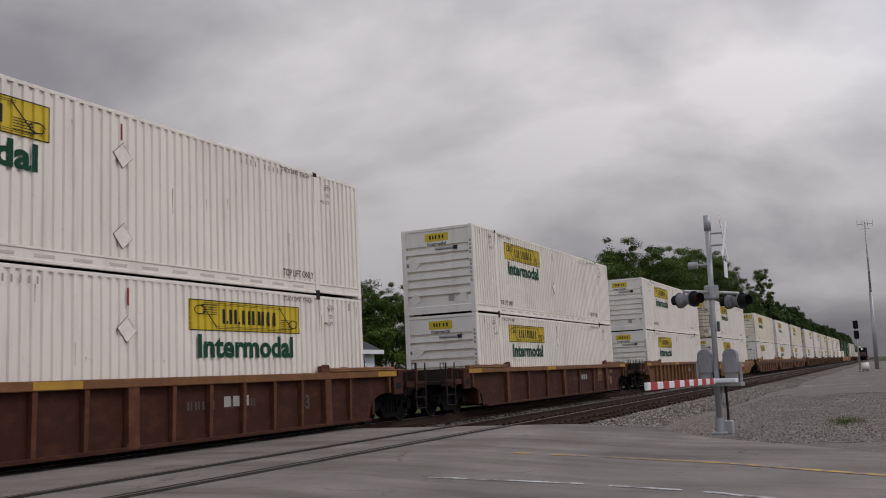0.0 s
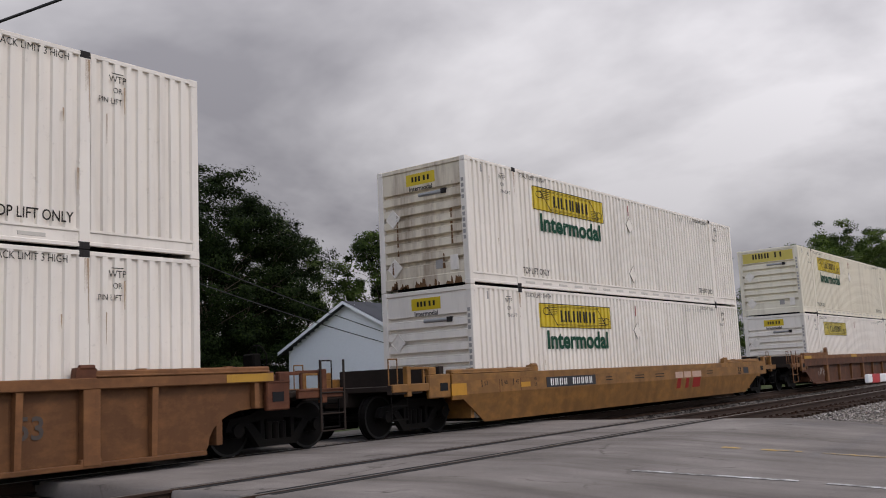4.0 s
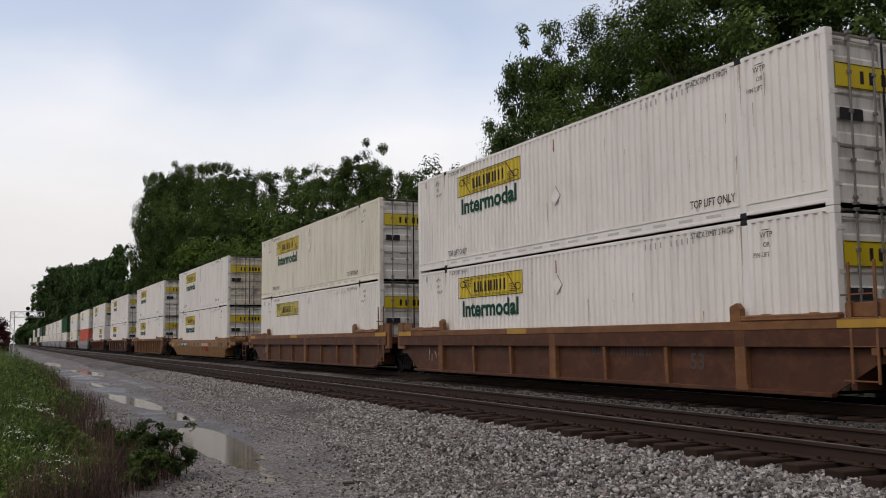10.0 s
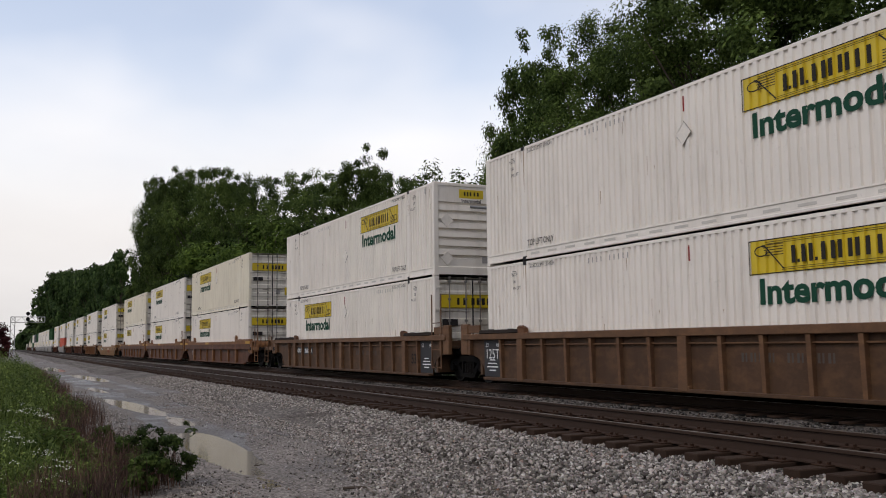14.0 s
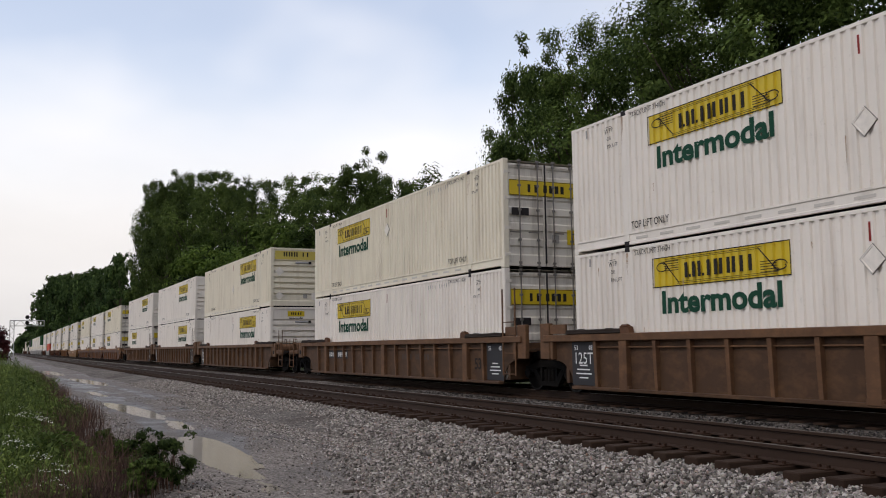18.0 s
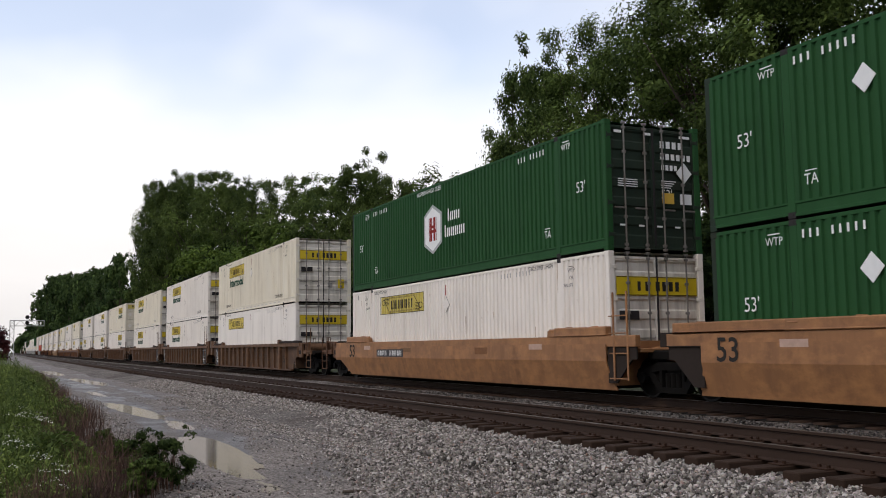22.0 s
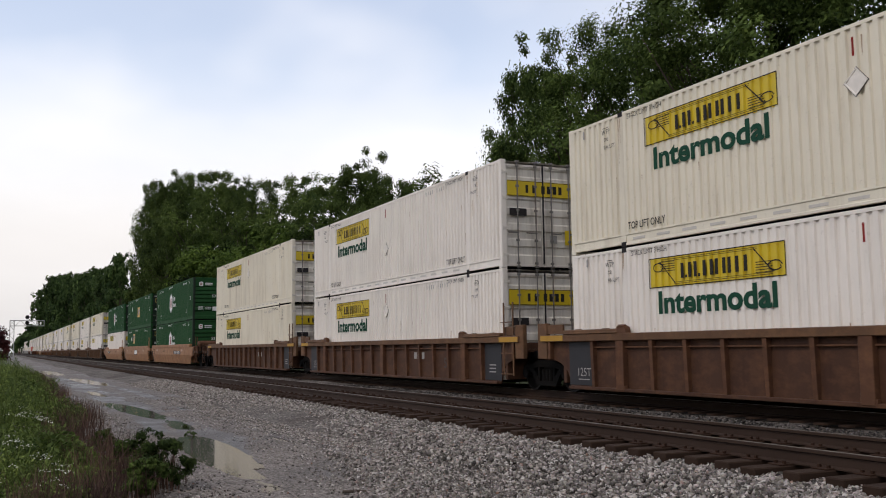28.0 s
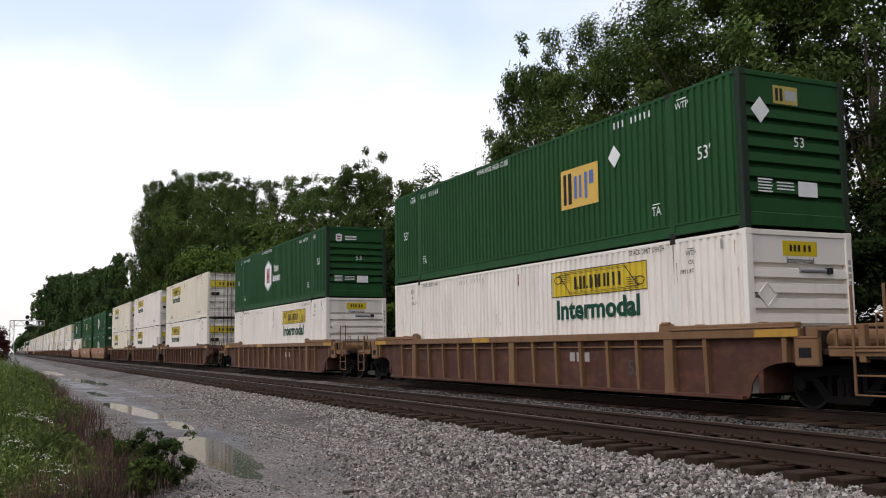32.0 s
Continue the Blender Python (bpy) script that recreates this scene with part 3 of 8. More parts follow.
def build_ground():
    xs = [-3500, -1500, -700, -350, -200, -120, -70, -40, -20, -8, 0, 8, 20, 40, 70, 120, 200, 350, 700, 1500, 3500]
    ys = [-2500, -900, -300, -100, -40, -15, -6, -2, 2, 5, 16.5, 18, 20.5, 30, 45, 80, 160, 400, 1000, 2500]
    v = np.array([(x, y, ground_z(x, y) - 0.16) for y in ys for x in xs], float)
    w = len(xs)
    f = np.array([(j * w + i, j * w + i + 1, (j + 1) * w + i + 1, (j + 1) * w + i) for j in range(len(ys) - 1) for i in range(w - 1)])
    thing("ground", "dark grassy soil that runs out to the horizon", "ground", kind="structure", data=from_arrays("ground", v, f, M["soil"]))

    # packed gravel beside the line, rutted
    rng = np.random.default_rng(3)
    xs = np.concatenate([np.linspace(-420, -64, 60), np.linspace(-62, -34.5, 80), np.linspace(-34.3, -8.2, 170), np.linspace(-8, 60, 160), np.linspace(63, 320, 60)])
    ys = np.concatenate([np.linspace(-9, 1.9, 50), np.linspace(2.0, 5.0, 56), np.linspace(5.15, 7.0, 14)])
    gx, gy = np.meshgrid(xs, ys)
    gz = yard_z(gx, gy) + rng.normal(0, 0.0025, gx.shape)
    gz[(gy > 6.4)] -= 0.08
    w = len(xs)
    idx = np.arange(gx.size).reshape(gx.shape)
    f = np.stack([idx[:-1, :-1], idx[:-1, 1:], idx[1:, 1:], idx[1:, :-1]], -1).reshape(-1, 4)
    thing("gravel_track", "wet packed grey gravel service track with ruts", "gravel road", kind="structure",
          data=from_arrays("gravel_track", np.stack([gx, gy, gz], -1).reshape(-1, 3), f, M["yard"], True))

    # ballast: one raised bed under both tracks
    prof = [(5.2, -0.52), (5.6, -0.43), (6.3, -0.34), (6.9, -0.285), (7.3, -0.255), (9.5, -0.245), (9.9, -0.26), (10.4, -0.25), (11.2, -0.25), (11.7, -0.22), (14.6, -0.22), (15.2, -0.28), (16.6, -0.70)]
    xs = np.concatenate([np.linspace(-900, -60, 40), np.linspace(-58, 58, 200), np.linspace(60, 900, 40)])
    v = np.array([(x, y + (0.25 * math.sin(x * 0.23) * math.sin(x * 0.071) if i < 3 else 0), z + (rng.normal(0, 0.012) if abs(x) < 60 else 0)) for i, (y, z) in enumerate(prof) for x in xs])
    w = len(xs)
    f = np.array([(j * w + i, j * w + i + 1, (j + 1) * w + i + 1, (j + 1) * w + i) for j in range(len(prof) - 1) for i in range(w - 1)])
    thing("ballast_bed", "raised bed of grey crushed stone ballast", "ballast", kind="structure", data=from_arrays("ballast_bed", v, f, M["ballast"], True))
    # dirt between the rails; shade under the train is put into its dark colour
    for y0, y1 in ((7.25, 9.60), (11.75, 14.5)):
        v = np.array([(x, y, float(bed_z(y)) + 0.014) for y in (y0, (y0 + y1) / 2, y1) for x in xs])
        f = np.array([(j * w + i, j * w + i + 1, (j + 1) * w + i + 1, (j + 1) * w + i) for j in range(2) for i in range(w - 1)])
        thing("fouled_ballast", "dirty ballast between the rails, darkened for shade", "ballast", kind="structure", data=from_arrays("fouled_ballast", v, f, M["fouled"], True))


def scatter_stones(name, label, count, where, size, seed, rock="stone"):
    """Loose stones lying on the bed: where(rng, n) gives x, y, z."""
    rng = np.random.default_rng(seed)
    base = np.array([(1, 0, 0), (-0.9, 0.2, 0.1), (0.1, 1, 0), (0, -1, -0.1), (0.15, 0.1, 0.8), (-0.1, 0, -0.7)], float)
    tri = np.array([(0, 2, 4), (2, 1, 4), (1, 3, 4), (3, 0, 4), (2, 0, 5), (1, 2, 5), (3, 1, 5), (0, 3, 5)])
    at = where(rng, count)
    n = len(at)
    q = rng.normal(size=(n, 4))
    q /= np.linalg.norm(q, axis=1, keepdims=True)
    a, b, c, d = q.T
    rot = np.stack([np.stack([1 - 2 * (c * c + d * d), 2 * (b * c - a * d), 2 * (b * d + a * c)], -1),
                    np.stack([2 * (b * c + a * d), 1 - 2 * (b * b + d * d), 2 * (c * d - a * b)], -1),
                    np.stack([2 * (b * d - a * c), 2 * (c * d + a * b), 1 - 2 * (b * b + c * c)], -1)], 1)
    s = rng.uniform(size[0], size[1], (n, 1, 1)) * rng.uniform(0.7, 1.15, (n, 1, 3))
    v = np.einsum("nij,nkj->nki", rot, base[None] * s * rng.uniform(0.75, 1.2, (n, 6, 3))) + at[:, None, :]
    f = (tri[None] + 6 * np.arange(n)[:, None, None]).reshape(-1, 3)
    thing(name, label, "stones", kind="stuff", data=from_arrays(name, v.reshape(-1, 3), f, M[rock]))


def bed_z(y):
    return np.interp(y, [5.2, 5.6, 6.3, 6.9, 7.3, 9.5, 9.9, 10.4, 11.2, 11.7, 14.6], [-0.52, -0.43, -0.34, -0.285, -0.255, -0.245, -0.26, -0.25, -0.25, -0.22, -0.22])


def build_stones():
    def shoulder(x0, x1, power):
        def f(rng, n):
            x = x0 + (x1 - x0) * rng.random(n) ** power
            y = 4.8 + 2.6 * rng.random(n) ** 0.75
            return np.stack([x, y, bed_z(y) + 0.004], -1)
        return f

    def cribs(x0, x1, y0, y1, power):
        def f(rng, n):
            x = x0 + (x1 - x0) * rng.random(n) ** power
            y = y0 + (y1 - y0) * rng.random(n)
            keep = ~((x > 6.0) & (x < 20.0))
            x, y = x[keep], y[keep]
            return np.stack([x, y, bed_z(y) + 0.006], -1)
        return f

    scatter_stones("ballast_stones", "loose crushed grey stones on the ballast shoulder", 44000, shoulder(-4.0, -46.0, 1.5), (0.022, 0.048), 11)
    scatter_stones("ballast_stones", "loose crushed grey stones on the ballast shoulder", 22000, shoulder(20.3, 60.0, 1.4), (0.022, 0.048), 12)
    scatter_stones("ballast_stones", "loose crushed stones between the two tracks, darkened for shade", 9000, cribs(5.5, -32.0, 9.7, 11.6, 1.3), (0.025, 0.05), 13, "stone_shaded")
    scatter_stones("ballast_stones", "loose crushed stones between the two tracks, darkened for shade", 4000, cribs(19.8, 48.0, 9.7, 11.6, 1.3), (0.025, 0.05), 14, "stone_shaded")

    def spill(rng, n):
        x = -4.5 - 26 * rng.random(n) ** 1.5
        low = np.interp(-x, [7, 10, 14], [2.7, 3.6, 4.45])
        y = low + (5.4 - low) * rng.random(n) ** 0.7
        return np.stack([x, y, np.maximum(np.where(y > 5.2, bed_z(y), -1), yard_z(x, y)) + 0.004], -1)
    scatter_stones("ballast_stones", "ballast stones spilled on the gravel track", 22000, spill, (0.014, 0.036), 16)

    def loose(rng, n):
        x = np.concatenate([-4.5 - 28 * rng.random(n // 2) ** 1.6, 19 + 26 * rng.random(n - n // 2) ** 1.3])
        y = np.where(x < 0, 1.6 + 3.6 * rng.random(n), -4 + 9 * rng.random(n))
        wet = np.zeros(n)
        for cx, cy, rx, ry, turn in PUDDLES:
            wet = np.maximum(wet, np.exp(-((x - cx) / rx / 1.1) ** 2 - ((y - cy) / ry / 1.1) ** 2))
        rut = (x < 0) & (np.abs(y - 3.1 - 0.25 * np.sin(x * 0.12)) < 0.45 + 0.15 * np.sin(x * 0.9))
        lane = (x < -11) & (y > 2.5) & (y < 4.75)
        keep = (wet < 0.35) & (~rut | (rng.random(n) < 0.3)) & (~lane | (rng.random(n) < 0.45))
        return np.stack([x, y, yard_z(x, y) + 0.003], -1)[keep]
    scatter_stones("gravel_stones", "scattered small stones on the wet gravel track", 52000, loose, (0.009, 0.025), 15)


def build_track(name, label, mid, polished, x_near):
    root = thing(name, label, "railway track", kind="structure")
    for side in (-1, 1):
        y = mid + side * 0.753
        poly = [(-0.07, -0.17), (0.07, -0.17), (0.07, -0.155), (0.014, -0.14), (0.010, -0.045), (0.036, -0.035), (0.036, -0.004), (0.028, 0), (-0.028, 0), (-0.036, -0.004), (-0.036, -0.035), (-0.010, -0.045), (-0.014, -0.14), (-0.07, -0.155)]

        def rail(bm):
            lo, hi = [bm.verts.new((-900, y + a, z)) for a, z in poly], [bm.verts.new((900, y + a, z)) for a, z in poly]
            for i in range(len(poly)):
                j = (i + 1) % len(poly)
                bm.faces.new((lo[i], lo[j], hi[j], hi[i]))
        r = part("rail", mesh_of(f"rail_{name}_{side}", rail, M["rail_side"]), root)
        part("rail_head", mesh_of(f"rail_head_{name}_{side}", lambda bm: box(bm, -900, 900, y - 0.026, y + 0.026, -0.002, 0.0025), M[polished]), r, label="worn running surface")

    def tie(bm):
        box(bm, -0.115, 0.115, -1.30, 1.30, -0.335, -0.172, 0.012)
        for side in (-1, 1):
            box(bm, -0.10, 0.10, side * 0.753 - 0.18, side * 0.753 + 0.18, -0.172, -0.156, 0.004)
            for dx in (-0.06, 0.06):
                for dy in (-0.10, 0.10):
                    box(bm, dx - 0.014, dx + 0.014, side * 0.753 + dy - 0.016, side * 0.753 + dy + 0.016, -0.156, -0.128)
        for f in bm.faces:
            f.material_index = 1 if f.calc_center_median().z > -0.1715 else 0
    tie_mesh = mesh_of("tie", tie, M["tie"])
    if len(tie_mesh.materials) < 2:
        tie_mesh.materials.append(M["plate"])
    rng = random.Random(5 if polished == "rail_dull" else 6)
    for x in x_near:
        part("tie", tie_mesh, root, pose(x + rng.uniform(-0.03, 0.03), mid + rng.uniform(-0.05, 0.05), rng.uniform(-0.012, 0.008), 0, 0, rng.uniform(-1.2, 1.2)))
    # ties further off are one piece
    far = [x * 0.5 for x in range(-600, 601) if not 6.5 < x * 0.5 < 19.6]
    have = {round(x * 2) for x in x_near}
    cube = np.array([(a, b, c) for a in (-0.115, 0.115) for b in (-1.3, 1.3) for c in (-0.335, -0.174)])
    face = np.array([(0, 1, 3, 2), (4, 6, 7, 5), (0, 4, 5, 1), (2, 3, 7, 6), (1, 5, 7, 3)])
    pts = [x for x in far if round(x * 2) not in have]
    v = (cube[None] + np.array([(x, mid, 0) for x in pts])[:, None]).reshape(-1, 3)
    f = (face[None] + 8 * np.arange(len(pts))[:, None, None]).reshape(-1, 4)
    tagged(part("distant_ties", from_arrays("distant_ties", v, f, M["tie"]), root), kind="stuff")


LEFT_EDGE = [(7.9, 60), (7.4, 30), (7.0, 16), (6.75, 10), (6.6, 7.2), (6.1, 3), (5.2, -1), (3.4, -9), (2.0, -30)]
RIGHT_EDGE = [(21.6, 60), (20.6, 30), (19.9, 16), (19.5, 9), (19.35, 5.8), (19.2, 4.3), (17.4, 2.9), (16.1, 1.2), (14.9, 0.1), (12.4, -9), (10.5, -30)]


def along(edge, y):
    e = sorted((b, a) for a, b in edge)
    return float(np.interp(y, [p[0] for p in e], [p[1] for p in e]))


def road_z(y):
    return float(np.interp(y, [-30, -2, 3.2, 6.2, 15.6, 19, 24, 60], [-0.40, -0.33, -0.22, -0.012, -0.012, -0.30, -0.62, -0.70]))


def build_road():
    ys = [-30, -20, -12, -8, -5, -3, -1.5, 0, 0.8, 1.6, 2.4, 3.2, 4, 4.8, 5.5, 6.2, 7, 7.58, 9.22, 10, 11, 12.28, 13.92, 15.6, 17, 19, 21, 24, 30, 40, 60]
    n = 14
    rng = random.Random(2)
    v = np.array([((1 - i / n) * along(LEFT_EDGE, y) + i / n * along(RIGHT_EDGE, y), y + (0 if 0 < i < n else rng.uniform(-0.06, 0.06)), road_z(y)) for y in ys for i in range(n + 1)])
    w = n + 1
    f = [(j * w + i, j * w + i + 1, (j + 1) * w + i + 1, (j + 1) * w + i) for j in range(len(ys) - 1) for i in range(n)]
    # thickness at the two ragged edges
    k = len(v)
    v = np.vstack([v, v[[j * w for j in range(len(ys))]] - (0, 0, 0.35), v[[j * w + n for j in range(len(ys))]] - (0, 0, 0.35)])
    for j in range(len(ys) - 1):
        f.append((j * w, (j + 1) * w, k + j + 1, k + j))
        f.append((j * w + n, k + len(ys) + j, k + len(ys) + j + 1, (j + 1) * w + n))
    road = thing("road", "worn cracked grey asphalt road over the crossing", "road", kind="structure", data=from_arrays("road", v, np.array(f), M["asphalt"]))
    # black strips paint in the slots' shade beside the rails, the heads between them
    for mid in (NEAR_Y, FAR_Y):
        for side in (-1, 1):
            y = mid + side * (0.753 - 0.112)
            part("flangeway", mesh_of(f"flangeway_{mid}_{side}", lambda bm: box(bm, 6.8, 19.4, y - 0.075, y + 0.075, -0.05, -0.007), M["black"]), road)
            y2 = mid + side * 0.753
            part("seal_strip", mesh_of(f"seal_strip_{mid}_{side}", lambda bm: box(bm, 6.8, 19.4, y2 + side * 0.088 - 0.052, y2 + side * 0.088 + 0.052, -0.05, -0.006), M["tyre"]), road)

    def strip(name, pts, width, gaps, material, label):
        """A painted line along pts, in lengths with gaps between."""
        total, chunks = 0.0, []
        line = [Vector((x, y)) for x, y in pts]
        steps = []
        for a, b in zip(line, line[1:]):
            m = max(1, int((b - a).length / 0.25))
            steps += [a.lerp(b, i / m) for i in range(m)]
        steps.append(line[-1])

        def fill(bm):
            run = 0.0
            for a, b in zip(steps, steps[1:]):
                run += (b - a).length
                if any(g0 < run < g1 for g0, g1 in gaps):
                    continue
                n2 = Vector((-(b - a).y, (b - a).x)).normalized() * width / 2
                bm.faces.new([bm.verts.new((p.x, p.y, road_z(p.y) + 0.006)) for p in (a - n2, b - n2, b + n2, a + n2)])
        part(name, mesh_of(name, fill, material), road, label=label)
    strip("centre_line", [(13.3, 5.5), (13.45, 4.7), (13.62, 3.9), (13.66, 3.2), (13.3, 2.1), (12.75, 1.13), (12.25, 0.17), (9.4, -6), (7.8, -20)], 0.16, [(0, 0.4), (0.75, 0.85), (1.5, 1.65)], M["line_yellow"], "worn yellow centre line")
    strip("edge_line", [(10.2, 5.4), (10.35, 4.9), (10.72, 3.36), (10.62, 2.72), (10.4, 1.92), (10.05, 1.2), (8.7, -1), (6.3, -8)], 0.11, [(0, 0.4), (2.15, 2.75), (3.5, 3.62)], M["line_white"], "worn white stop line")


def build_mud():
    """Wet mud pressed into the two wheel ruts of the track."""
    rng = np.random.default_rng(6)
    for y0, wide, x0, x1 in ((3.35, 0.62, -13.0, -62.0), (4.66, 0.22, -11.0, -58.0)):
        xs = np.linspace(x0, x1, 220)
        rough = [np.convolve(rng.normal(0, 1, 226), np.ones(7) / 7, "valid") for _ in range(2)]
        end = np.clip(np.minimum((x0 - xs) / 3.0, (xs - x1) / 8.0), 0.05, 1)
        lo = y0 - end * wide * (1 + 0.45 * rough[0] + 0.2 * np.sin(xs * 0.9))
        hi = y0 + end * wide * (1 + 0.45 * rough[1] + 0.2 * np.sin(xs * 0.7 + 2))
        cols = [lo + (hi - lo) * k / 6 for k in range(7)]
        v = np.concatenate([np.stack([xs, y, yard_z(xs, y) + (0.010 if 0 < k < 6 else -0.012)], -1) for k, y in enumerate(cols)])
        w = len(xs)
        f = np.array([(j * w + i + 1, j * w + i, (j + 1) * w + i, (j + 1) * w + i + 1) for j in range(6) for i in range(w - 1)])
        thing("mud_rut", "dark wet mud pressed into a wheel rut", "mud", kind="structure", data=from_arrays("mud_rut", v, f, M["mud"], True))


def build_puddles():
    rng = random.Random(9)
    for k, (cx, cy, rx, ry, turn) in enumerate(PUDDLES):
        ph = [rng.uniform(0, 6.28) for _ in range(4)]

        def fill(bm):
            ring = []
            for i in range(72):
                a = i * math.tau / 72
                wob = 1 + 0.16 * math.sin(3 * a + ph[0]) + 0.12 * math.sin(5 * a + ph[1]) + 0.08 * math.sin(9 * a + ph[2]) + 0.05 * math.sin(17 * a + ph[3])
                ring.append((rx * wob * math.cos(a), ry * wob * math.sin(a)))
            slab(bm, [(1.25 * a, 1.25 * b) for a, b in ring], -0.02, 0.0)
        thing("puddle", "shallow muddy puddle reflecting the train and sky", "puddle", pose(cx, cy, -0.482 - 0.004 * (k % 2), 0, 0, turn), "puddles on the gravel track", "structure", mesh_of(f"puddle_{cx}", fill, M["puddle"]))


# ---- containers ----
HALF, WIDE, TALL = 8.075, 1.30, 2.896
POST = 6.096


def corr_x(x0, x1, pitch=0.205, deep=0.038):
    """Points of the corrugated wall along x: (x, depth)."""
    n = max(1, round((x1 - x0) / pitch))
    p, out = (x1 - x0) / n, [(x0, 0.0)]
    for i in range(n):
        a = x0 + i * p
        out += [(a + 0.44 * p, 0.0), (a + 0.54 * p, deep), (a + 0.90 * p, deep), (a + p, 0.0)]
    return out


def corr_sheet(bm, x0, x1, z0, z1, proud=0.0, lo=None, hi=None):
    """The wall between x0 and x1, or its stretch from lo to hi, lying proud of it."""
    pts = corr_x(x0, x1)
    if lo is not None:
        xs = [lo] + [x for x, _ in pts if lo < x < hi] + [hi]
        pts = [(x, float(np.interp(x, [p[0] for p in pts], [p[1] for p in pts]))) for x in xs]
    vs = [(bm.verts.new((x, d - proud, z0)), bm.verts.new((x, d - proud, z1))) for x, d in pts]
    for a, b in zip(vs, vs[1:]):
        bm.faces.new((a[0], b[0], b[1], a[1]))


SPANS = ((-HALF + 0.13, -POST - 0.09), (-POST + 0.09, POST - 0.09), (POST + 0.09, HALF - 0.13))


def side_wall(bm):
    for a, b in SPANS:
        corr_sheet(bm, a, b, 0.27, TALL - 0.075)


def smooth_wall(bm):
    """Plain backing of the smooth-sided box; its sheets are parts of their own."""
    a, b = SPANS[0][0], SPANS[-1][1]
    box(bm, a, b, 0.012, 0.03, 0.27, TALL - 0.075)


def add_sheets(root, m, mat, key):
    for a, b in SPANS:
        n = max(1, round((b - a) / 1.22))
        w = (b - a) / n
        for i in range(n):
            part("wall_sheet", mesh_of(f"sheet_{key}_{round(w, 3)}", lambda bm: box(bm, 0.003, w - 0.003, 0.0, 0.011, 0.27, TALL - 0.17, 0.002), mat), root, m @ pose(a + i * w, 0, 0))


def bottom_rail(bm):
    """Channel with a lip above and below, in one length; its middle stretch hangs lower."""
    loops = []
    for x, low in ((-HALF + 0.10, 0.06), (-POST - 0.05, 0.06), (-POST + 0.05, 0.035), (POST - 0.05, 0.035), (POST + 0.05, 0.06), (HALF - 0.10, 0.06)):
        loops.append([bm.verts.new((x, y, z)) for y, z in ((0.10, 0.28), (-0.003, 0.282), (-0.003, 0.248), (0.014, 0.236), (0.014, low + 0.055), (0.0, low + 0.045), (0.0, low), (0.10, low))])
    for p, q in zip(loops, loops[1:]):
        for k in range(8):
            bm.faces.new((p[k], p[(k + 1) % 8], q[(k + 1) % 8], q[k]))
    bm.faces.new(loops[0]), bm.faces.new(loops[-1])


def rust_weeps(seed):
    """Thin tapering runs of rust below the castings and along the seams."""
    def fill(bm):
        r = random.Random(seed)
        runs = [(e * POST + r.uniform(-0.07, 0.07), TALL - 0.115, r.uniform(0.25, 1.1)) for e in (-1, 1) for _ in range(3)]
        runs += [(r.uniform(-HALF + 0.2, HALF - 0.2), r.uniform(1.0, TALL - 0.1), r.uniform(0.06, 0.5)) for _ in range(9)]
        for x, z, d in runs:
            w = r.uniform(0.006, 0.016)
            bm.faces.new([bm.verts.new(p) for p in ((x - w, 0, z), (x + w, 0, z), (x + w * 0.3, 0, z - d), (x - w * 0.3, 0, z - d))])
    return fill


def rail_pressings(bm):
    """Long low pads on the bottom rail; grey colour stands in for recess shade."""
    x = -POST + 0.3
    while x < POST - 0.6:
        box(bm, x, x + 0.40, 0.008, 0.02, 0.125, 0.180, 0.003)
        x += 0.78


def top_rail(bm):
    box(bm, -HALF + 0.10, HALF - 0.10, 0.0, 0.07, TALL - 0.078, TALL - 0.012, 0.006)


def corner_post(bm):
    box(bm, -0.0, 0.135, 0.0, 0.16, 0.11, TALL - 0.11, 0.012)
    for z0, z1 in ((0.0, 0.12), (TALL - 0.12, TALL)):
        box(bm, -0.002, 0.17, -0.002, 0.16, z0, z1, 0.01)


def lift_post(bm):
    box(bm, -0.088, 0.088, -0.004, 0.10, 0.10, TALL - 0.10, 0.01)
    for z in (0.55, 0.78, 1.15, 1.24):
        box(bm, -0.10, -0.075, -0.012, 0.0, z, z + 0.05)


def casting(bm):
    box(bm, -0.088, 0.088, 0.0, 0.16, 0.0, 0.115, 0.01)
    box(bm, -0.035, 0.035, -0.004, 0.02, 0.03, 0.085)


def roof_panel(bm):
    pts = corr_x(-HALF + 0.1, HALF - 0.1, 0.30, 0.02)
    vs = [(bm.verts.new((x, -WIDE + 0.05, TALL - 0.02 - d)), bm.verts.new((x, WIDE - 0.05, TALL - 0.02 - d))) for x, d in pts]
    for a, b in zip(vs, vs[1:]):
        bm.faces.new((a[0], b[0], b[1], a[1]))


def under_frame(bm):
    box(bm, -HALF + 0.05, HALF - 0.05, -WIDE + 0.08, WIDE - 0.08, 0.15, 0.26)
    for i in range(26):
        x = -HALF + 0.5 + i * 0.6
        box(bm, x, x + 0.05, -WIDE + 0.1, WIDE - 0.1, 0.05, 0.16)


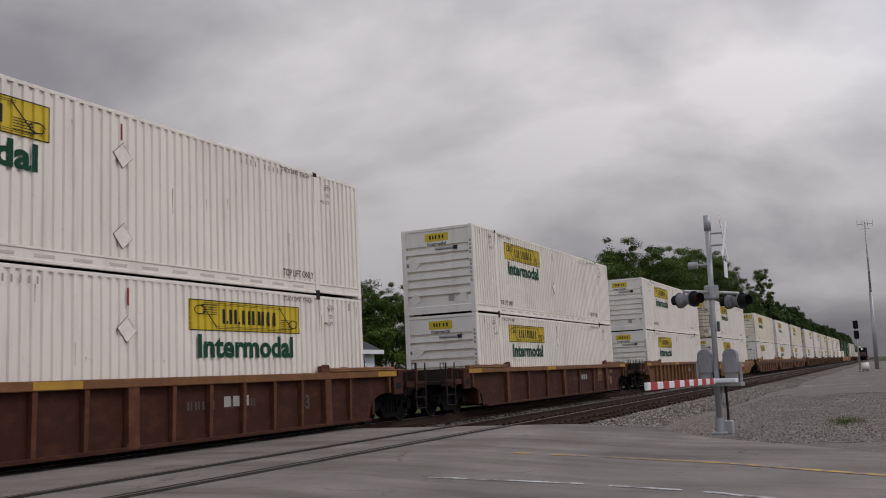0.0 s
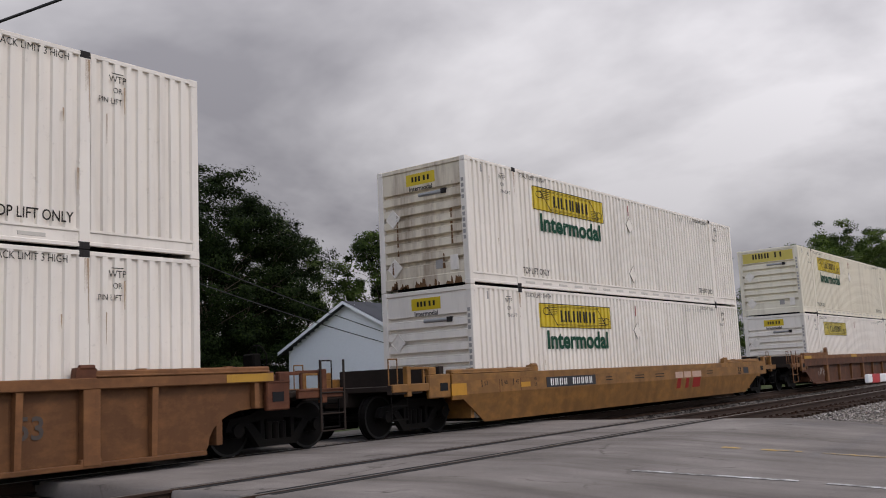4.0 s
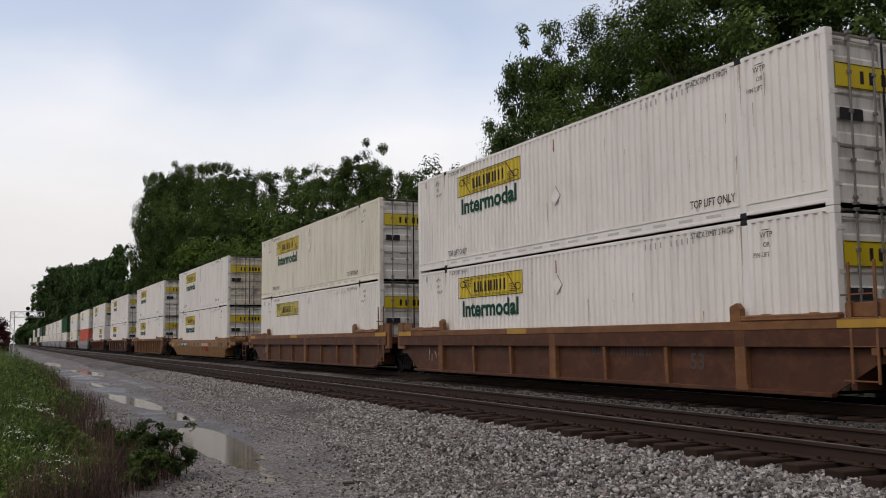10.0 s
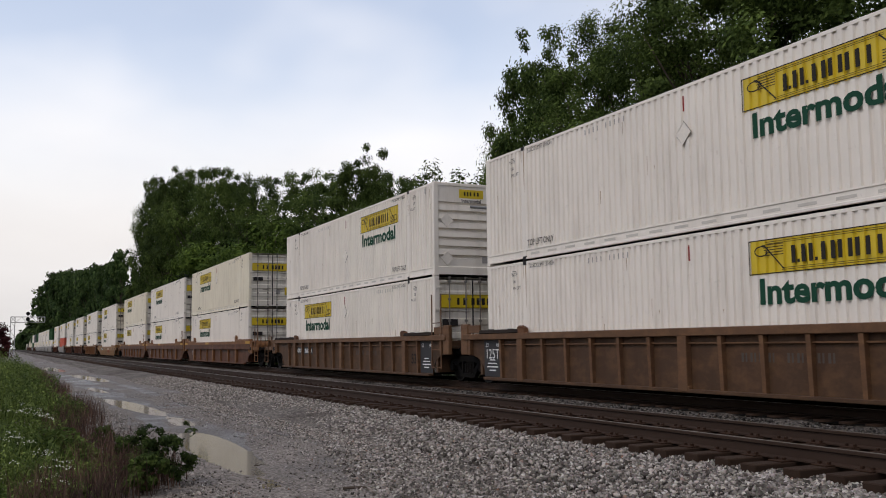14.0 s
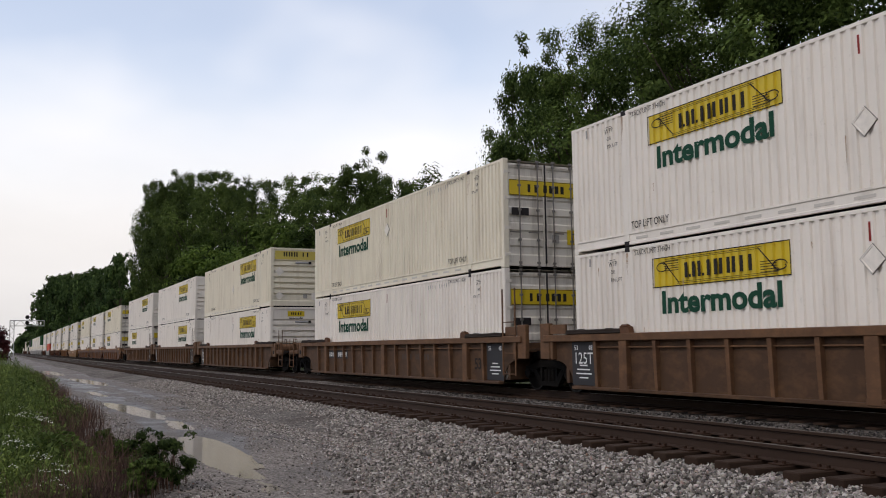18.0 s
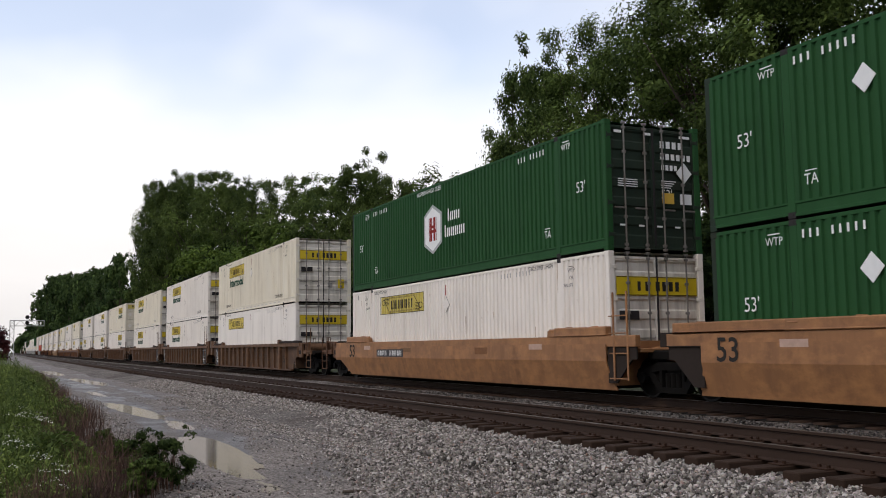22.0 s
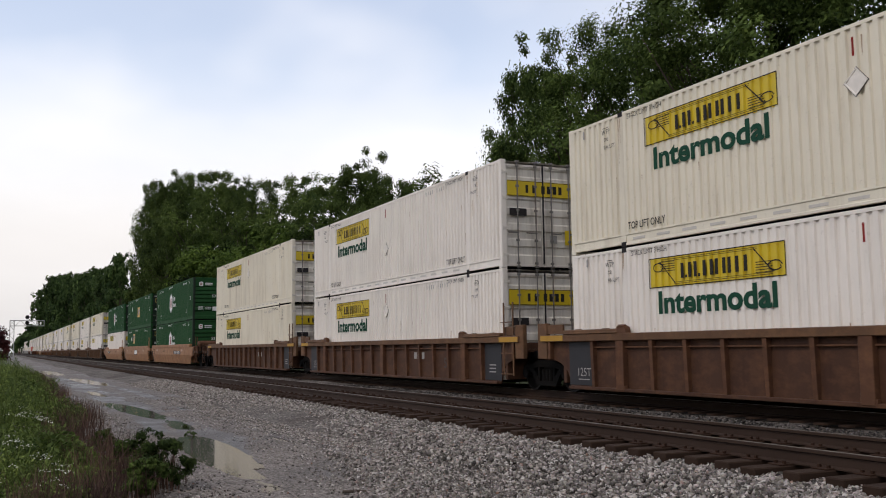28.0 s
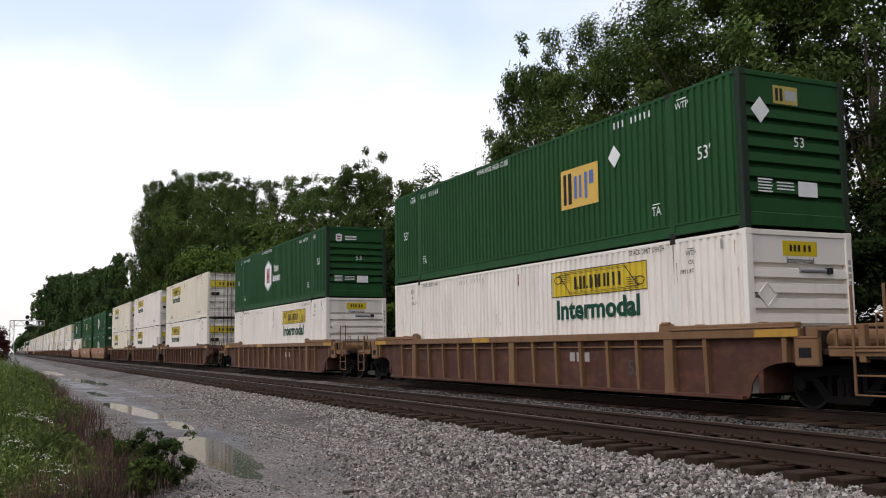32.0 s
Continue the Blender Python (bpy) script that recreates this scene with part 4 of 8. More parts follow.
def nose_wall(bm):
    """Closed end: a flat band above, horizontal pressed ribs below."""
    prof = [(TALL - 0.10, 0.03), (TALL - 0.60, 0.03)]
    z = TALL - 0.60
    for i in range(6):
        prof += [(z - 0.015, 0.105), (z - 0.075, 0.105), (z - 0.10, 0.022), (z - 0.26, 0.010)]
        z -= 0.275
    prof += [(z - 0.015, 0.10), (z - 0.075, 0.10), (z - 0.10, 0.03), (0.30, 0.03), (0.28, 0.0), (0.05, 0.0)]
    vs = [(bm.verts.new((-HALF + d, -WIDE + 0.13, z)), bm.verts.new((-HALF + d, WIDE - 0.13, z))) for z, d in prof]
    for a, b in zip(vs, vs[1:]):
        bm.faces.new((a[0], b[0], b[1], a[1]))
    box(bm, -HALF + 0.005, -HALF + 0.09, -WIDE + 0.12, WIDE - 0.12, TALL - 0.11, TALL - 0.01, 0.01)


def door_leaf(bm):
    """One leaf, hinged at y = 0, with five pressed ribs."""
    prof = [(TALL - 0.12, 0.0)]
    z = TALL - 0.20
    for i in range(6):
        prof += [(z, 0.0), (z - 0.04, 0.035), (z - 0.22, 0.035), (z - 0.26, 0.0)]
        z -= 0.42
    prof += [(0.06, 0.0)]
    vs = [(bm.verts.new((-d, 0.02, z)), bm.verts.new((-d, 1.135, z))) for z, d in prof]
    for a, b in zip(vs, vs[1:]):
        bm.faces.new((a[0], b[0], b[1], a[1]))
    for y0, y1 in ((0.0, 0.06), (1.10, 1.155)):
        box(bm, -0.01, 0.018, y0, y1, 0.05, TALL - 0.11, 0.005)
    for z0 in (0.05, TALL - 0.17):
        box(bm, -0.01, 0.016, 0.0, 1.155, z0, z0 + 0.06, 0.005)


def gasket(bm):
    box(bm, HALF - 0.045, HALF - 0.012, -0.022, 0.022, 0.13, TALL - 0.10)


def lock_rod(bm):
    bar(bm, (0, 0, 0.06), (0, 0, TALL - 0.05), 0.019, 8)
    for z in (0.14, 0.75, 1.55, 2.2, TALL - 0.15):
        box(bm, -0.03, 0.018, -0.045, 0.045, z - 0.03, z + 0.03, 0.006)
    box(bm, -0.01, 0.03, -0.30, 0.02, 0.93, 0.965, 0.005)
    box(bm, -0.03, 0.03, -0.05, 0.05, 0.015, 0.07, 0.006)
    box(bm, -0.03, 0.03, -0.05, 0.05, TALL - 0.07, TALL - 0.015, 0.006)


def hinge(bm):
    box(bm, -0.02, 0.03, -0.035, 0.14, -0.04, 0.04, 0.008)
    bar(bm, (0.02, -0.03, -0.06), (0.02, -0.03, 0.06), 0.018, 8)


def sign_marks(bm, w, h, letters_at):
    """Dark artwork of the company sign, as plain shapes: border, seven blocks, two rolled scroll ends."""
    t = 0.018
    flat(bm, -w / 2, w / 2, h / 2 - t, h / 2), flat(bm, -w / 2, w / 2, -h / 2, -h / 2 + t)
    flat(bm, -w / 2, -w / 2 + t, -h / 2 + t, h / 2 - t), flat(bm, w / 2 - t, w / 2, -h / 2 + t, h / 2 - t)
    a, b = letters_at
    for p in (0.06, 0.17, 0.25, 0.38, 0.48, 0.55, 0.65, 0.72, 0.82, 0.93):
        x0 = a + (b - a) * p
        flat(bm, x0 - 0.043, x0 + 0.043, -0.15, 0.14)
    for p in (0.115, 0.305):
        flat(bm, a + (b - a) * p - 0.03, a + (b - a) * p + 0.03, -0.15, -0.095)
    for s, c in ((-1, (-w / 2 + 0.30, 0.10)), (1, (w / 2 - 0.24, -0.10))):
        ring = [(c[0] + 0.16 * math.cos(k * 0.5236) * (1 if k < 12 else 0.7), c[1] + 0.085 * math.sin(k * 0.5236)) for k in range(13)]
        stroke(bm, ring, 0.022)
        for k in range(5):
            z = (0.20 - 0.045 * k) if s < 0 else (-0.20 + 0.045 * k)
            x_in = (a - 0.10) if s < 0 else (b + 0.10)
            stroke(bm, [(c[0] - s * 0.02 + s * -0.02 * k, z), (x_in, z)], 0.013)
        stroke(bm, [(c[0] - s * 0.06, s * -0.20 + (0.0 if s < 0 else 0)), (c[0] - s * 0.50, s * 0.235)], 0.024)
    for z in (0.245, 0.215, -0.215, -0.245):
        stroke(bm, [(a - 0.5 if z > 0 else a - 0.15, z), (b + (0.15 if z > 0 else 0.5), z)], 0.008)


def placard(bm):
    """Diamond plate sunk in a raised frame: one stepped skin."""
    rings = [[bm.verts.new((r * x, y, r * z)) for x, z in ((0, -1), (1, 0), (0, 1), (-1, 0))] for r, y in ((0.228, 0.0), (0.225, -0.016), (0.196, -0.016), (0.192, -0.006), (0.10, -0.009))]
    for p, q in zip(rings, rings[1:]):
        for k in range(4):
            bm.faces.new((p[k], p[(k + 1) % 4], q[(k + 1) % 4], q[k]))
    bm.faces.new(rings[-1])


def diamond(bm):
    prism(bm, [(0, -0.24), (0.22, 0), (0, 0.24), (-0.22, 0)], -0.01, 0)


def placard_edge(bm):
    """Thin dark outline round the frame."""
    for k in range(4):
        c, d = math.cos(k * math.pi / 2), math.sin(k * math.pi / 2)
        prism(bm, [(x * c - z * d, x * d + z * c) for x, z in ((0.240, 0), (0, 0.240), (0, 0.222), (0.222, 0))], -0.006, 0.0)


def sides(fn):
    """For both long sides: the pose that turns a piece drawn on the -y side."""
    return (pose(0, -WIDE, 0), 1), (pose(0, WIDE, 0, 0, 0, 180), -1)


def far_artwork(root):
    """The sign and word alone, for boxes that stay far off."""
    smid = -HALF + 4.615
    for m, s in sides(None):
        part("sign_panel", mesh_of("far_sign", lambda bm: flat(bm, -1.81, 1.81, 1.98, 2.575), M["yellow"]), root, m @ pose(s * smid, -0.006, 0), "yellow company sign")
        part("lettering", mesh_of("word", lambda bm: letters(bm, "Intermodal", 0, 0, 0.60, 1.20, 0.020), M["green_ink"]), root, m @ pose(s * smid, -0.008, 1.66), "dark green lettering")
    part("door_sign", mesh_of("door_sign", lambda bm: box(bm, 0, 0.008, -1.10, 1.10, 0, 0.42), M["yellow"]), root, pose(HALF - 0.025, 0, 1.93), "yellow company sign")


def container(style, body="white", name="shipping_container", label="", group="containers on the train", near=True, rusty=False, holders=(0.62,)):
    """53 ft box with its closed end at -x. style: white, white_no_word, white_smooth, shield, block, bare."""
    root = thing(name, label, "shipping container", group=group)
    mat = M[body]
    k = body
    wall = smooth_wall if style == "white_smooth" else side_wall
    tagkey = "smooth" if style == "white_smooth" else "ribbed"
    green = style in ("shield", "block", "block_low")
    for m, s in sides(None):
        part("side_panel", mesh_of(f"side_{tagkey}_{k}", wall, mat), root, m)
        if style == "white_smooth":
            add_sheets(root, m, mat, k)
        part("bottom_rail", mesh_of(f"bottom_rail_{k}", bottom_rail, mat), root, m)
        part("top_rail", mesh_of(f"top_rail_{k}", top_rail, mat), root, m)
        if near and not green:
            tagged(part("rail_pressing", mesh_of("rail_pressings", rail_pressings, M["pocket_shade"]), root, m, "low pads coloured grey for the shade of pressings"), kind="stuff")
        for x in (-POST, POST):
            part("lift_post", mesh_of(f"lift_post_{k}", lift_post, mat), root, m @ pose(x, 0, 0))
            for z, cm in ((0.0, "castdark"), (TALL - 0.115, "castdark")):
                if near:
                    part("lift_casting", mesh_of(f"casting_{cm}", casting, M[cm]), root, m @ pose(x, -0.002, z), "dark lifting casting")
    for x, y, turn in ((-HALF, -WIDE, 0), (HALF, WIDE, 180)):
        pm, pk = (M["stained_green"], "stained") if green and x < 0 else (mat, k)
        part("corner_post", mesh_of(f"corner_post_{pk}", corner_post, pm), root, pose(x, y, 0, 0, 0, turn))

    def mirrored(bm):
        corner_post(bm)
        for v in bm.verts:
            v.co.x = -v.co.x
    for x, y, turn in ((HALF, -WIDE, 0), (-HALF, WIDE, 180)):
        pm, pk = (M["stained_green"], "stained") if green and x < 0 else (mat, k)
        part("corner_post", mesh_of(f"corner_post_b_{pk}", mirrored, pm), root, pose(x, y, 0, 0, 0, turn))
    part("roof_panel", mesh_of(f"roof_{k}", roof_panel, mat), root)
    part("under_frame", mesh_of("under_frame", under_frame, M["castdark"]), root, label="dark cross members")
    part("end_wall", mesh_of(f"nose_{k}_{rusty}", nose_wall, M["rusty_white"] if rusty else mat), root, label="rust-streaked end" if rusty else "")
    if rusty:
        def rust_marks(bm):
            r2 = random.Random(8)
            for k in range(26):
                x, w, z = r2.uniform(-1.05, 1.05), r2.uniform(0.02, 0.09), r2.uniform(0.09, 0.27)
                bm.faces.new([bm.verts.new(p) for p in ((x - w, 0, 0.05), (x + w, 0, 0.05), (x + w * 0.7, 0, z * 0.8), (x - w * 0.5, 0, z))])
            for x, z0, z1, w in ((-0.72, 0.85, 1.80, 0.03), (0.86, 0.95, 1.75, 0.035), (0.60, 0.42, 0.75, 0.04), (-0.9, 0.35, 0.7, 0.03)):
                z = z1
                while z > z0:
                    step = r2.uniform(0.05, 0.15)
                    w2 = w * r2.uniform(0.4, 1.2)
                    bm.faces.new([bm.verts.new(p) for p in ((x - w2, 0, z - step), (x + w2, 0, z - step), (x + w2 * 0.8, 0, z), (x - w2 * 0.8, 0, z))])
                    z -= step * r2.uniform(1.0, 1.7)
        tagged(part("rust_run", mesh_of("end_rust", rust_marks, M["end_rust"]), root, pose(-HALF - 0.003, 0, 0, 0, 0, -90), "brown rust stains and runs"), kind="stuff")
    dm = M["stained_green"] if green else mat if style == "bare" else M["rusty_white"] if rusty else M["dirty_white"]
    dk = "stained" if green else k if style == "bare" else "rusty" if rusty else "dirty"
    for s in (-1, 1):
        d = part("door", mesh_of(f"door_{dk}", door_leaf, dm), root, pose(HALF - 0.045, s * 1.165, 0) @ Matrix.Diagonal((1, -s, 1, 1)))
        for y in (0.36, 0.92):
            part("lock_rod", mesh_of("lock_rod", lock_rod, M["rod"]), d, pose(0.05, y, 0), "steel locking rod")
        for z in (0.35, 1.05, 1.85, 2.55) if near else ():
            part("hinge", mesh_of(f"hinge_{dk}", hinge, dm), d, pose(0.02, -0.06, z))
    part("door_gasket", mesh_of("gasket", gasket, M["castdark"]), root, label="black rubber gasket")
    if style == "bare":
        return root
    if not near:
        far_artwork(root)
        return root

    # artwork
    if not green:
        sx0, sx1, sz0, sz1 = -HALF + 2.80, -HALF + 6.43, 1.98, 2.575
        smid = (sx0 + sx1) / 2

        def panel(flip):
            def f(bm):
                a, b = SPANS[1]
                corr_sheet(bm, a, b, sz0, sz1, 0.004, -sx1 if flip else sx0, -sx0 if flip else sx1)
            return f

        def flat_panel(flip):
            return lambda bm: flat(bm, -sx1 if flip else sx0, -sx0 if flip else sx1, sz0, sz1, -0.005)
        film = "yellow" if style != "white_no_word" else "faded_yellow"
        for m, s in sides(None):
            sign = part("sign_panel", mesh_of(f"sign_{tagkey}_{film}_{s}", (flat_panel if style == "white_smooth" else panel)(s < 0), M[film]), root, m, "yellow company sign")
            part("sign_artwork", mesh_of("sign_artwork", lambda bm: sign_marks(bm, 3.63, 0.595, (-0.92, 1.02)), M["ink"]), sign, pose(s * smid, -0.009, (sz0 + sz1) / 2), "dark printed shapes")
            if style == "white":
                part("lettering", mesh_of("word", lambda bm: letters(bm, "Intermodal", 0, 0, 0.60, 1.20, 0.020), M["green_ink"]), root, m @ pose(s * (smid + 0.02), -0.008, 1.66), "dark green lettering")

            def small(bm):
                for e in (-1, 1):
                    letters(bm, "STACK LIMIT 3 HIGH", e * (POST - 0.82), TALL - 0.155, 0.15, 0.82)
                    letters(bm, "WTP", e * (POST + 0.52), TALL - 0.32, 0.15, 0.9)
                    flat(bm, e * (POST + 0.52) - 0.10, e * (POST + 0.52) + 0.10, TALL - 0.235, TALL - 0.222)
                    letters(bm, "OR", e * (POST + 0.52), TALL - 0.49, 0.12, 0.9)
                    letters(bm, "PIN LIFT", e * (POST + 0.40), TALL - 0.66, 0.12, 0.9)
                    letters(bm, "TOP LIFT ONLY", e * (POST - 0.78), 0.42, 0.215, 0.80, 0.002)
            tagged(part("stencil_marks", mesh_of("stencil_marks", small, M["ink"]), root, m @ pose(0, -0.006, 0), "black stencilled notices"), kind="stuff")

            def grey(bm):
                for i in range(10):
                    if i != 4:
                        flat(bm, s * 3.3 + i * 0.16, s * 3.3 + i * 0.16 + 0.035, TALL - 0.29, TALL - 0.17)
            tagged(part("stencil_bars", mesh_of(f"stencil_bars_{s}", grey, M["grey_ink"]), root, m @ pose(0, -0.006, 0), "worn grey number bars"), kind="stuff")
            for z in holders:
                p = part("placard_holder", mesh_of("placard", placard, M["placard"]), root, m @ pose(s * (-HALF + 8.03), -0.004, z, 0, 4, 0), "diamond placard holder")
                part("holder_joint", mesh_of("placard_edge", placard_edge, M["dark_stencil"]), p, label="thin dark outline")
            tagged(part("rust_run", mesh_of(f"rust_run_{(len(holders) + s) % 4}_{body}", rust_weeps(len(holders) * 3 + s + (5 if body == "cream" else 0)), M["rust_run"]), root, m @ pose(0, -0.0055, 0), "thin rust runs"), kind="stuff")
            part("reflector", mesh_of("reflector", lambda bm: box(bm, -0.018, 0.018, -0.008, 0, -0.15, 0.15), M["red_ink"]), root, m @ pose(s * (-HALF + 8.0), 0, 2.52), "red reflector strip")
            part("tie_down", mesh_of("tie_down", lambda bm: box(bm, -0.028, 0.028, -0.012, 0, -0.09, 0.09, 0.006), M["grey_ink"]), root, m @ pose(s * -(HALF - 0.62), 0, TALL - 0.22), "dark slot")
        # door sign and nose sign
        part("door_sign", mesh_of("door_sign", lambda bm: box(bm, 0, 0.008, -1.10, 1.10, 0, 0.42), M["yellow"]), root, pose(HALF - 0.025, 0, 1.93), "yellow company sign")

        def door_art(bm):
            for a, b in ((-0.55, -0.45), (-0.34, -0.22), (-0.06, 0.07), (0.12, 0.24), (0.30, 0.43), (0.48, 0.60)):
                box(bm, 0, 0.004, a + 0.01, b - 0.01, 0.10, 0.31)
            for z in (0.008, 0.40):
                box(bm, 0, 0.004, -1.09, 1.09, z, z + 0.012)
        part("door_sign_artwork", mesh_of("door_art", door_art, M["ink"]), root, pose(HALF - 0.016, 0, 1.93), "dark printed shapes")
        broad = body == "cream"
        if broad:
            part("nose_sign", mesh_of("broad_nose_sign", lambda bm: box(bm, -0.006, 0, -1.08, 1.08, 0, 0.42), M["faded_yellow"]), root, pose(-HALF + 0.030, 0, 2.32), "broad faded yellow company sign")
        else:
            part("nose_sign", mesh_of("nose_sign", lambda bm: box(bm, -0.006, 0, -0.42, 0.42, 0, 0.27), M["yellow"]), root, pose(-HALF + 0.030, 0, 2.43), "small yellow company sign")

        def nose_art(bm):
            for y in (-0.60, -0.38, -0.06, 0.06, 0.20, 0.32, 0.46, 0.58) if broad else (-0.26, -0.14, 0.0, 0.10, 0.20):
                box(bm, -0.004, 0, y, y + (0.07 if broad else 0.055), 0.04 if broad else 0.08, 0.26 if broad else 0.20)
        part("nose_sign_artwork", mesh_of(f"nose_art_{broad}", nose_art, M["ink"]), root, pose(-HALF + 0.023, 0, 2.43), "dark printed shapes")

        def nose_word(bm):
            letters(bm, "Intermodal", 0, 0, 0.155, 1.0, 0.003)
        if not broad:
            part("nose_lettering", mesh_of("nose_word", nose_word, M["ink"]), root, pose(-HALF + 0.024, 0, 2.345, 0, 0, -90), "dark lettering")
        tagged(part("post_code", mesh_of("post_code", lambda bm: [flat(bm, -0.035, 0.035, 2.30 - i * 0.13, 2.385 - i * 0.13) for i in range(12) if i not in (4, 11)], M["grey_ink"]), root, pose(-HALF - 0.004, -WIDE + 0.09, 0, 0, 0, -90), "worn grey code bars"), kind="stuff")
        part("document_tube", mesh_of("tube", lambda bm: (bar(bm, (0, -0.35, 0), (0, 0.30, 0), 0.045, 10)), M["galv"]), root, pose(-HALF + 0.02, -0.25, 2.17), "grey document tube")
        part("tube_cap", mesh_of("tube_cap", lambda bm: box(bm, -0.05, 0.05, -0.06, 0.06, -0.055, 0.055), M["castdark"]), root, pose(-HALF + 0.01, -0.68, 2.17), "black square cap")
        part("nose_plate", mesh_of("nose_plate", lambda bm: box(bm, -0.01, 0, -0.1, 0.1, -0.1, 0.1), M["grey_ink"]), root, pose(-HALF + 0.024, -0.45, 0.52), "small dark plate")
        part("nose_plate", mesh_of("nose_plate_white", lambda bm: box(bm, -0.02, 0, -0.11, 0.11, -0.17, 0.17), M["placard"]), root, pose(-HALF + 0.024, -0.88, 0.52), "pale plate")
        for z in (0.55, 1.72):
            part("placard_holder", mesh_of("placard", placard, M["placard"]), root, pose(-HALF + 0.012, 0.85, z, 0, 0, -90), "diamond placard holder")
        part("door_plate", mesh_of("door_plate", lambda bm: box(bm, 0, 0.008, -0.15, 0.15, -0.20, 0.20), M["yellow"]), root, pose(HALF - 0.02, 0.82, 0.86), "yellow notice plate")
        part("door_plate", mesh_of("door_plate_grey", lambda bm: box(bm, 0, 0.008, -0.11, 0.11, -0.11, 0.11), M["grey_ink"]), root, pose(HALF - 0.02, 0.30, 0.80), "grey notice plate")
        part("door_plate", mesh_of("door_plate_dark", lambda bm: box(bm, 0, 0.008, -0.26, 0.26, -0.10, 0.10), M["castdark"]), root, pose(HALF - 0.02, -0.78, 1.50), "dark notice plate")
    else:
        for m, s in sides(None):
            def white(bm):
                for e in (-1, 1):
                    letters(bm, "53'", e * (POST + 1.0), 1.52, 0.36, 0.9)
                    letters(bm, "WTP", e * (POST + 0.42), TALL - 0.33, 0.20, 0.9)
                    flat(bm, e * (POST + 0.42) - 0.14, e * (POST + 0.42) + 0.14, TALL - 0.21, TALL - 0.19)
                    letters(bm, "TA", e * (POST - 0.45), 0.60, 0.26, 0.9)
                    flat(bm, e * (POST - 0.45) - 0.12, e * (POST - 0.45) + 0.12, 0.74, 0.76)
                letters(bm, "WARNING HIGH CUBE", -1.2, TALL - 0.18, 0.20, 0.85)
                for i in range(9):
                    if i != 3:
                        flat(bm, 4.3 + i * 0.15, 4.345 + i * 0.15, TALL - 0.33, TALL - 0.19), flat(bm, -5.9 + i * 0.15, -5.855 + i * 0.15, TALL - 0.33, TALL - 0.19)
            tagged(part("stencil_marks", mesh_of("stencil_white", white, M["white_ink"]), root, m @ pose(0, -0.006, 0), "white stencilled notices"), kind="stuff")
            if style == "shield":
                ox = -HALF + 7.15
                hexa = [(0, 0.66), (0.55, 0.40), (0.55, -0.40), (0, -0.66), (-0.55, -0.40), (-0.55, 0.40)]

                def shield(bm):
                    bm.faces.new([bm.verts.new((x, 0, z)) for x, z in hexa])
                emblem = part("emblem", mesh_of("shield", shield, M["white_ink"]), root, m @ pose(ox, -0.008, 1.52), "white six-sided emblem")
                part("emblem_border", mesh_of("shield_border", lambda bm: bm.faces.new([bm.verts.new((x * 1.17, 0, z * 1.15)) for x, z in hexa]), M["pale_grey"]), emblem, pose(0, 0.003, 0), "pale grey border")

                def strokes(bm):
                    for x, w in ((-0.26, 0.05), (-0.18, 0.13), (0.06, 0.13), (0.23, 0.05)):
                        flat(bm, x, x + w, -0.36, 0.36)
                    flat(bm, -0.26, 0.28, -0.11, -0.02), flat(bm, -0.05, 0.06, 0.03, 0.12)
                part("emblem_art", mesh_of("shield_bars", strokes, M["red_ink"]), emblem, pose(0, -0.004, 0), "dark red bars")

                def words(bm):
                    for z, n, x0 in ((0.10, 3, 0.22), (-0.36, 5, 0.0)):
                        for i in range(n):
                            a, top = x0 + i * 0.27, z + (0.36 if i == 0 else 0.26)
                            flat(bm, a, a + 0.075, z, top), flat(bm, a + 0.145, a + 0.22, z, z + 0.26)

                tagged(part("company_bars", mesh_of("shield_words", words, M["white_ink"]), root, m @ pose(ox + 0.85, -0.008, 1.54), "white bars of the company name"), kind="stuff")
            else:
                ox = -HALF + (8.15 if style == "block" and s > 0 else 5.2 if s > 0 else 11.0)
                emblem = part("emblem", mesh_of("block", lambda bm: flat(bm, -0.75, 0.75, -0.46, 0.46), M["orange_ink"]), root, m @ pose(ox, -0.008, 1.55 if style == "block" else 2.0), "amber square emblem")
                part("emblem_art", mesh_of("block_dark", lambda bm: (flat(bm, -0.64, -0.52, -0.36, 0.36), flat(bm, -0.44, -0.30, -0.36, 0.36)), M["ink"]), emblem, pose(0, -0.004, 0), "dark bars")
                part("emblem_art", mesh_of("block_blue", lambda bm: (flat(bm, -0.20, -0.08, -0.26, 0.26), flat(bm, 0.0, 0.10, -0.26, 0.26), flat(bm, 0.22, 0.33, -0.30, 0.30), flat(bm, 0.41, 0.58, 0.0, 0.30)), M["blue_ink"]), emblem, pose(0, -0.004, 0), "blue bars")
                part("placard", mesh_of("white_diamond", diamond, M["white_ink"]), root, m @ pose(ox + (1.37 if s < 0 else -4.6 if style == "block" else -1.7), -0.004, 1.98), "white diamond placard")

        def end_marks(bm):
            letters(bm, "53'", 0.35, 1.30, 0.30, 0.9)
            for i in range(4):
                flat(bm, 0.20 + i * 0.17, 0.31 + i * 0.17, 2.36, 2.52)
            for i in range(6):
                flat(bm, 0.20 + i * 0.15, 0.30 + i * 0.15, 2.10, 2.24)
            for i in range(4):
                flat(bm, 0.22 + i * 0.12, 0.30 + i * 0.12, 1.86, 1.98), flat(bm, 0.20, 0.62 - i * 0.05, 1.60 - i * 0.05, 1.62 - i * 0.05), flat(bm, -0.98, -0.45, 1.58 - i * 0.05, 1.60 - i * 0.05)
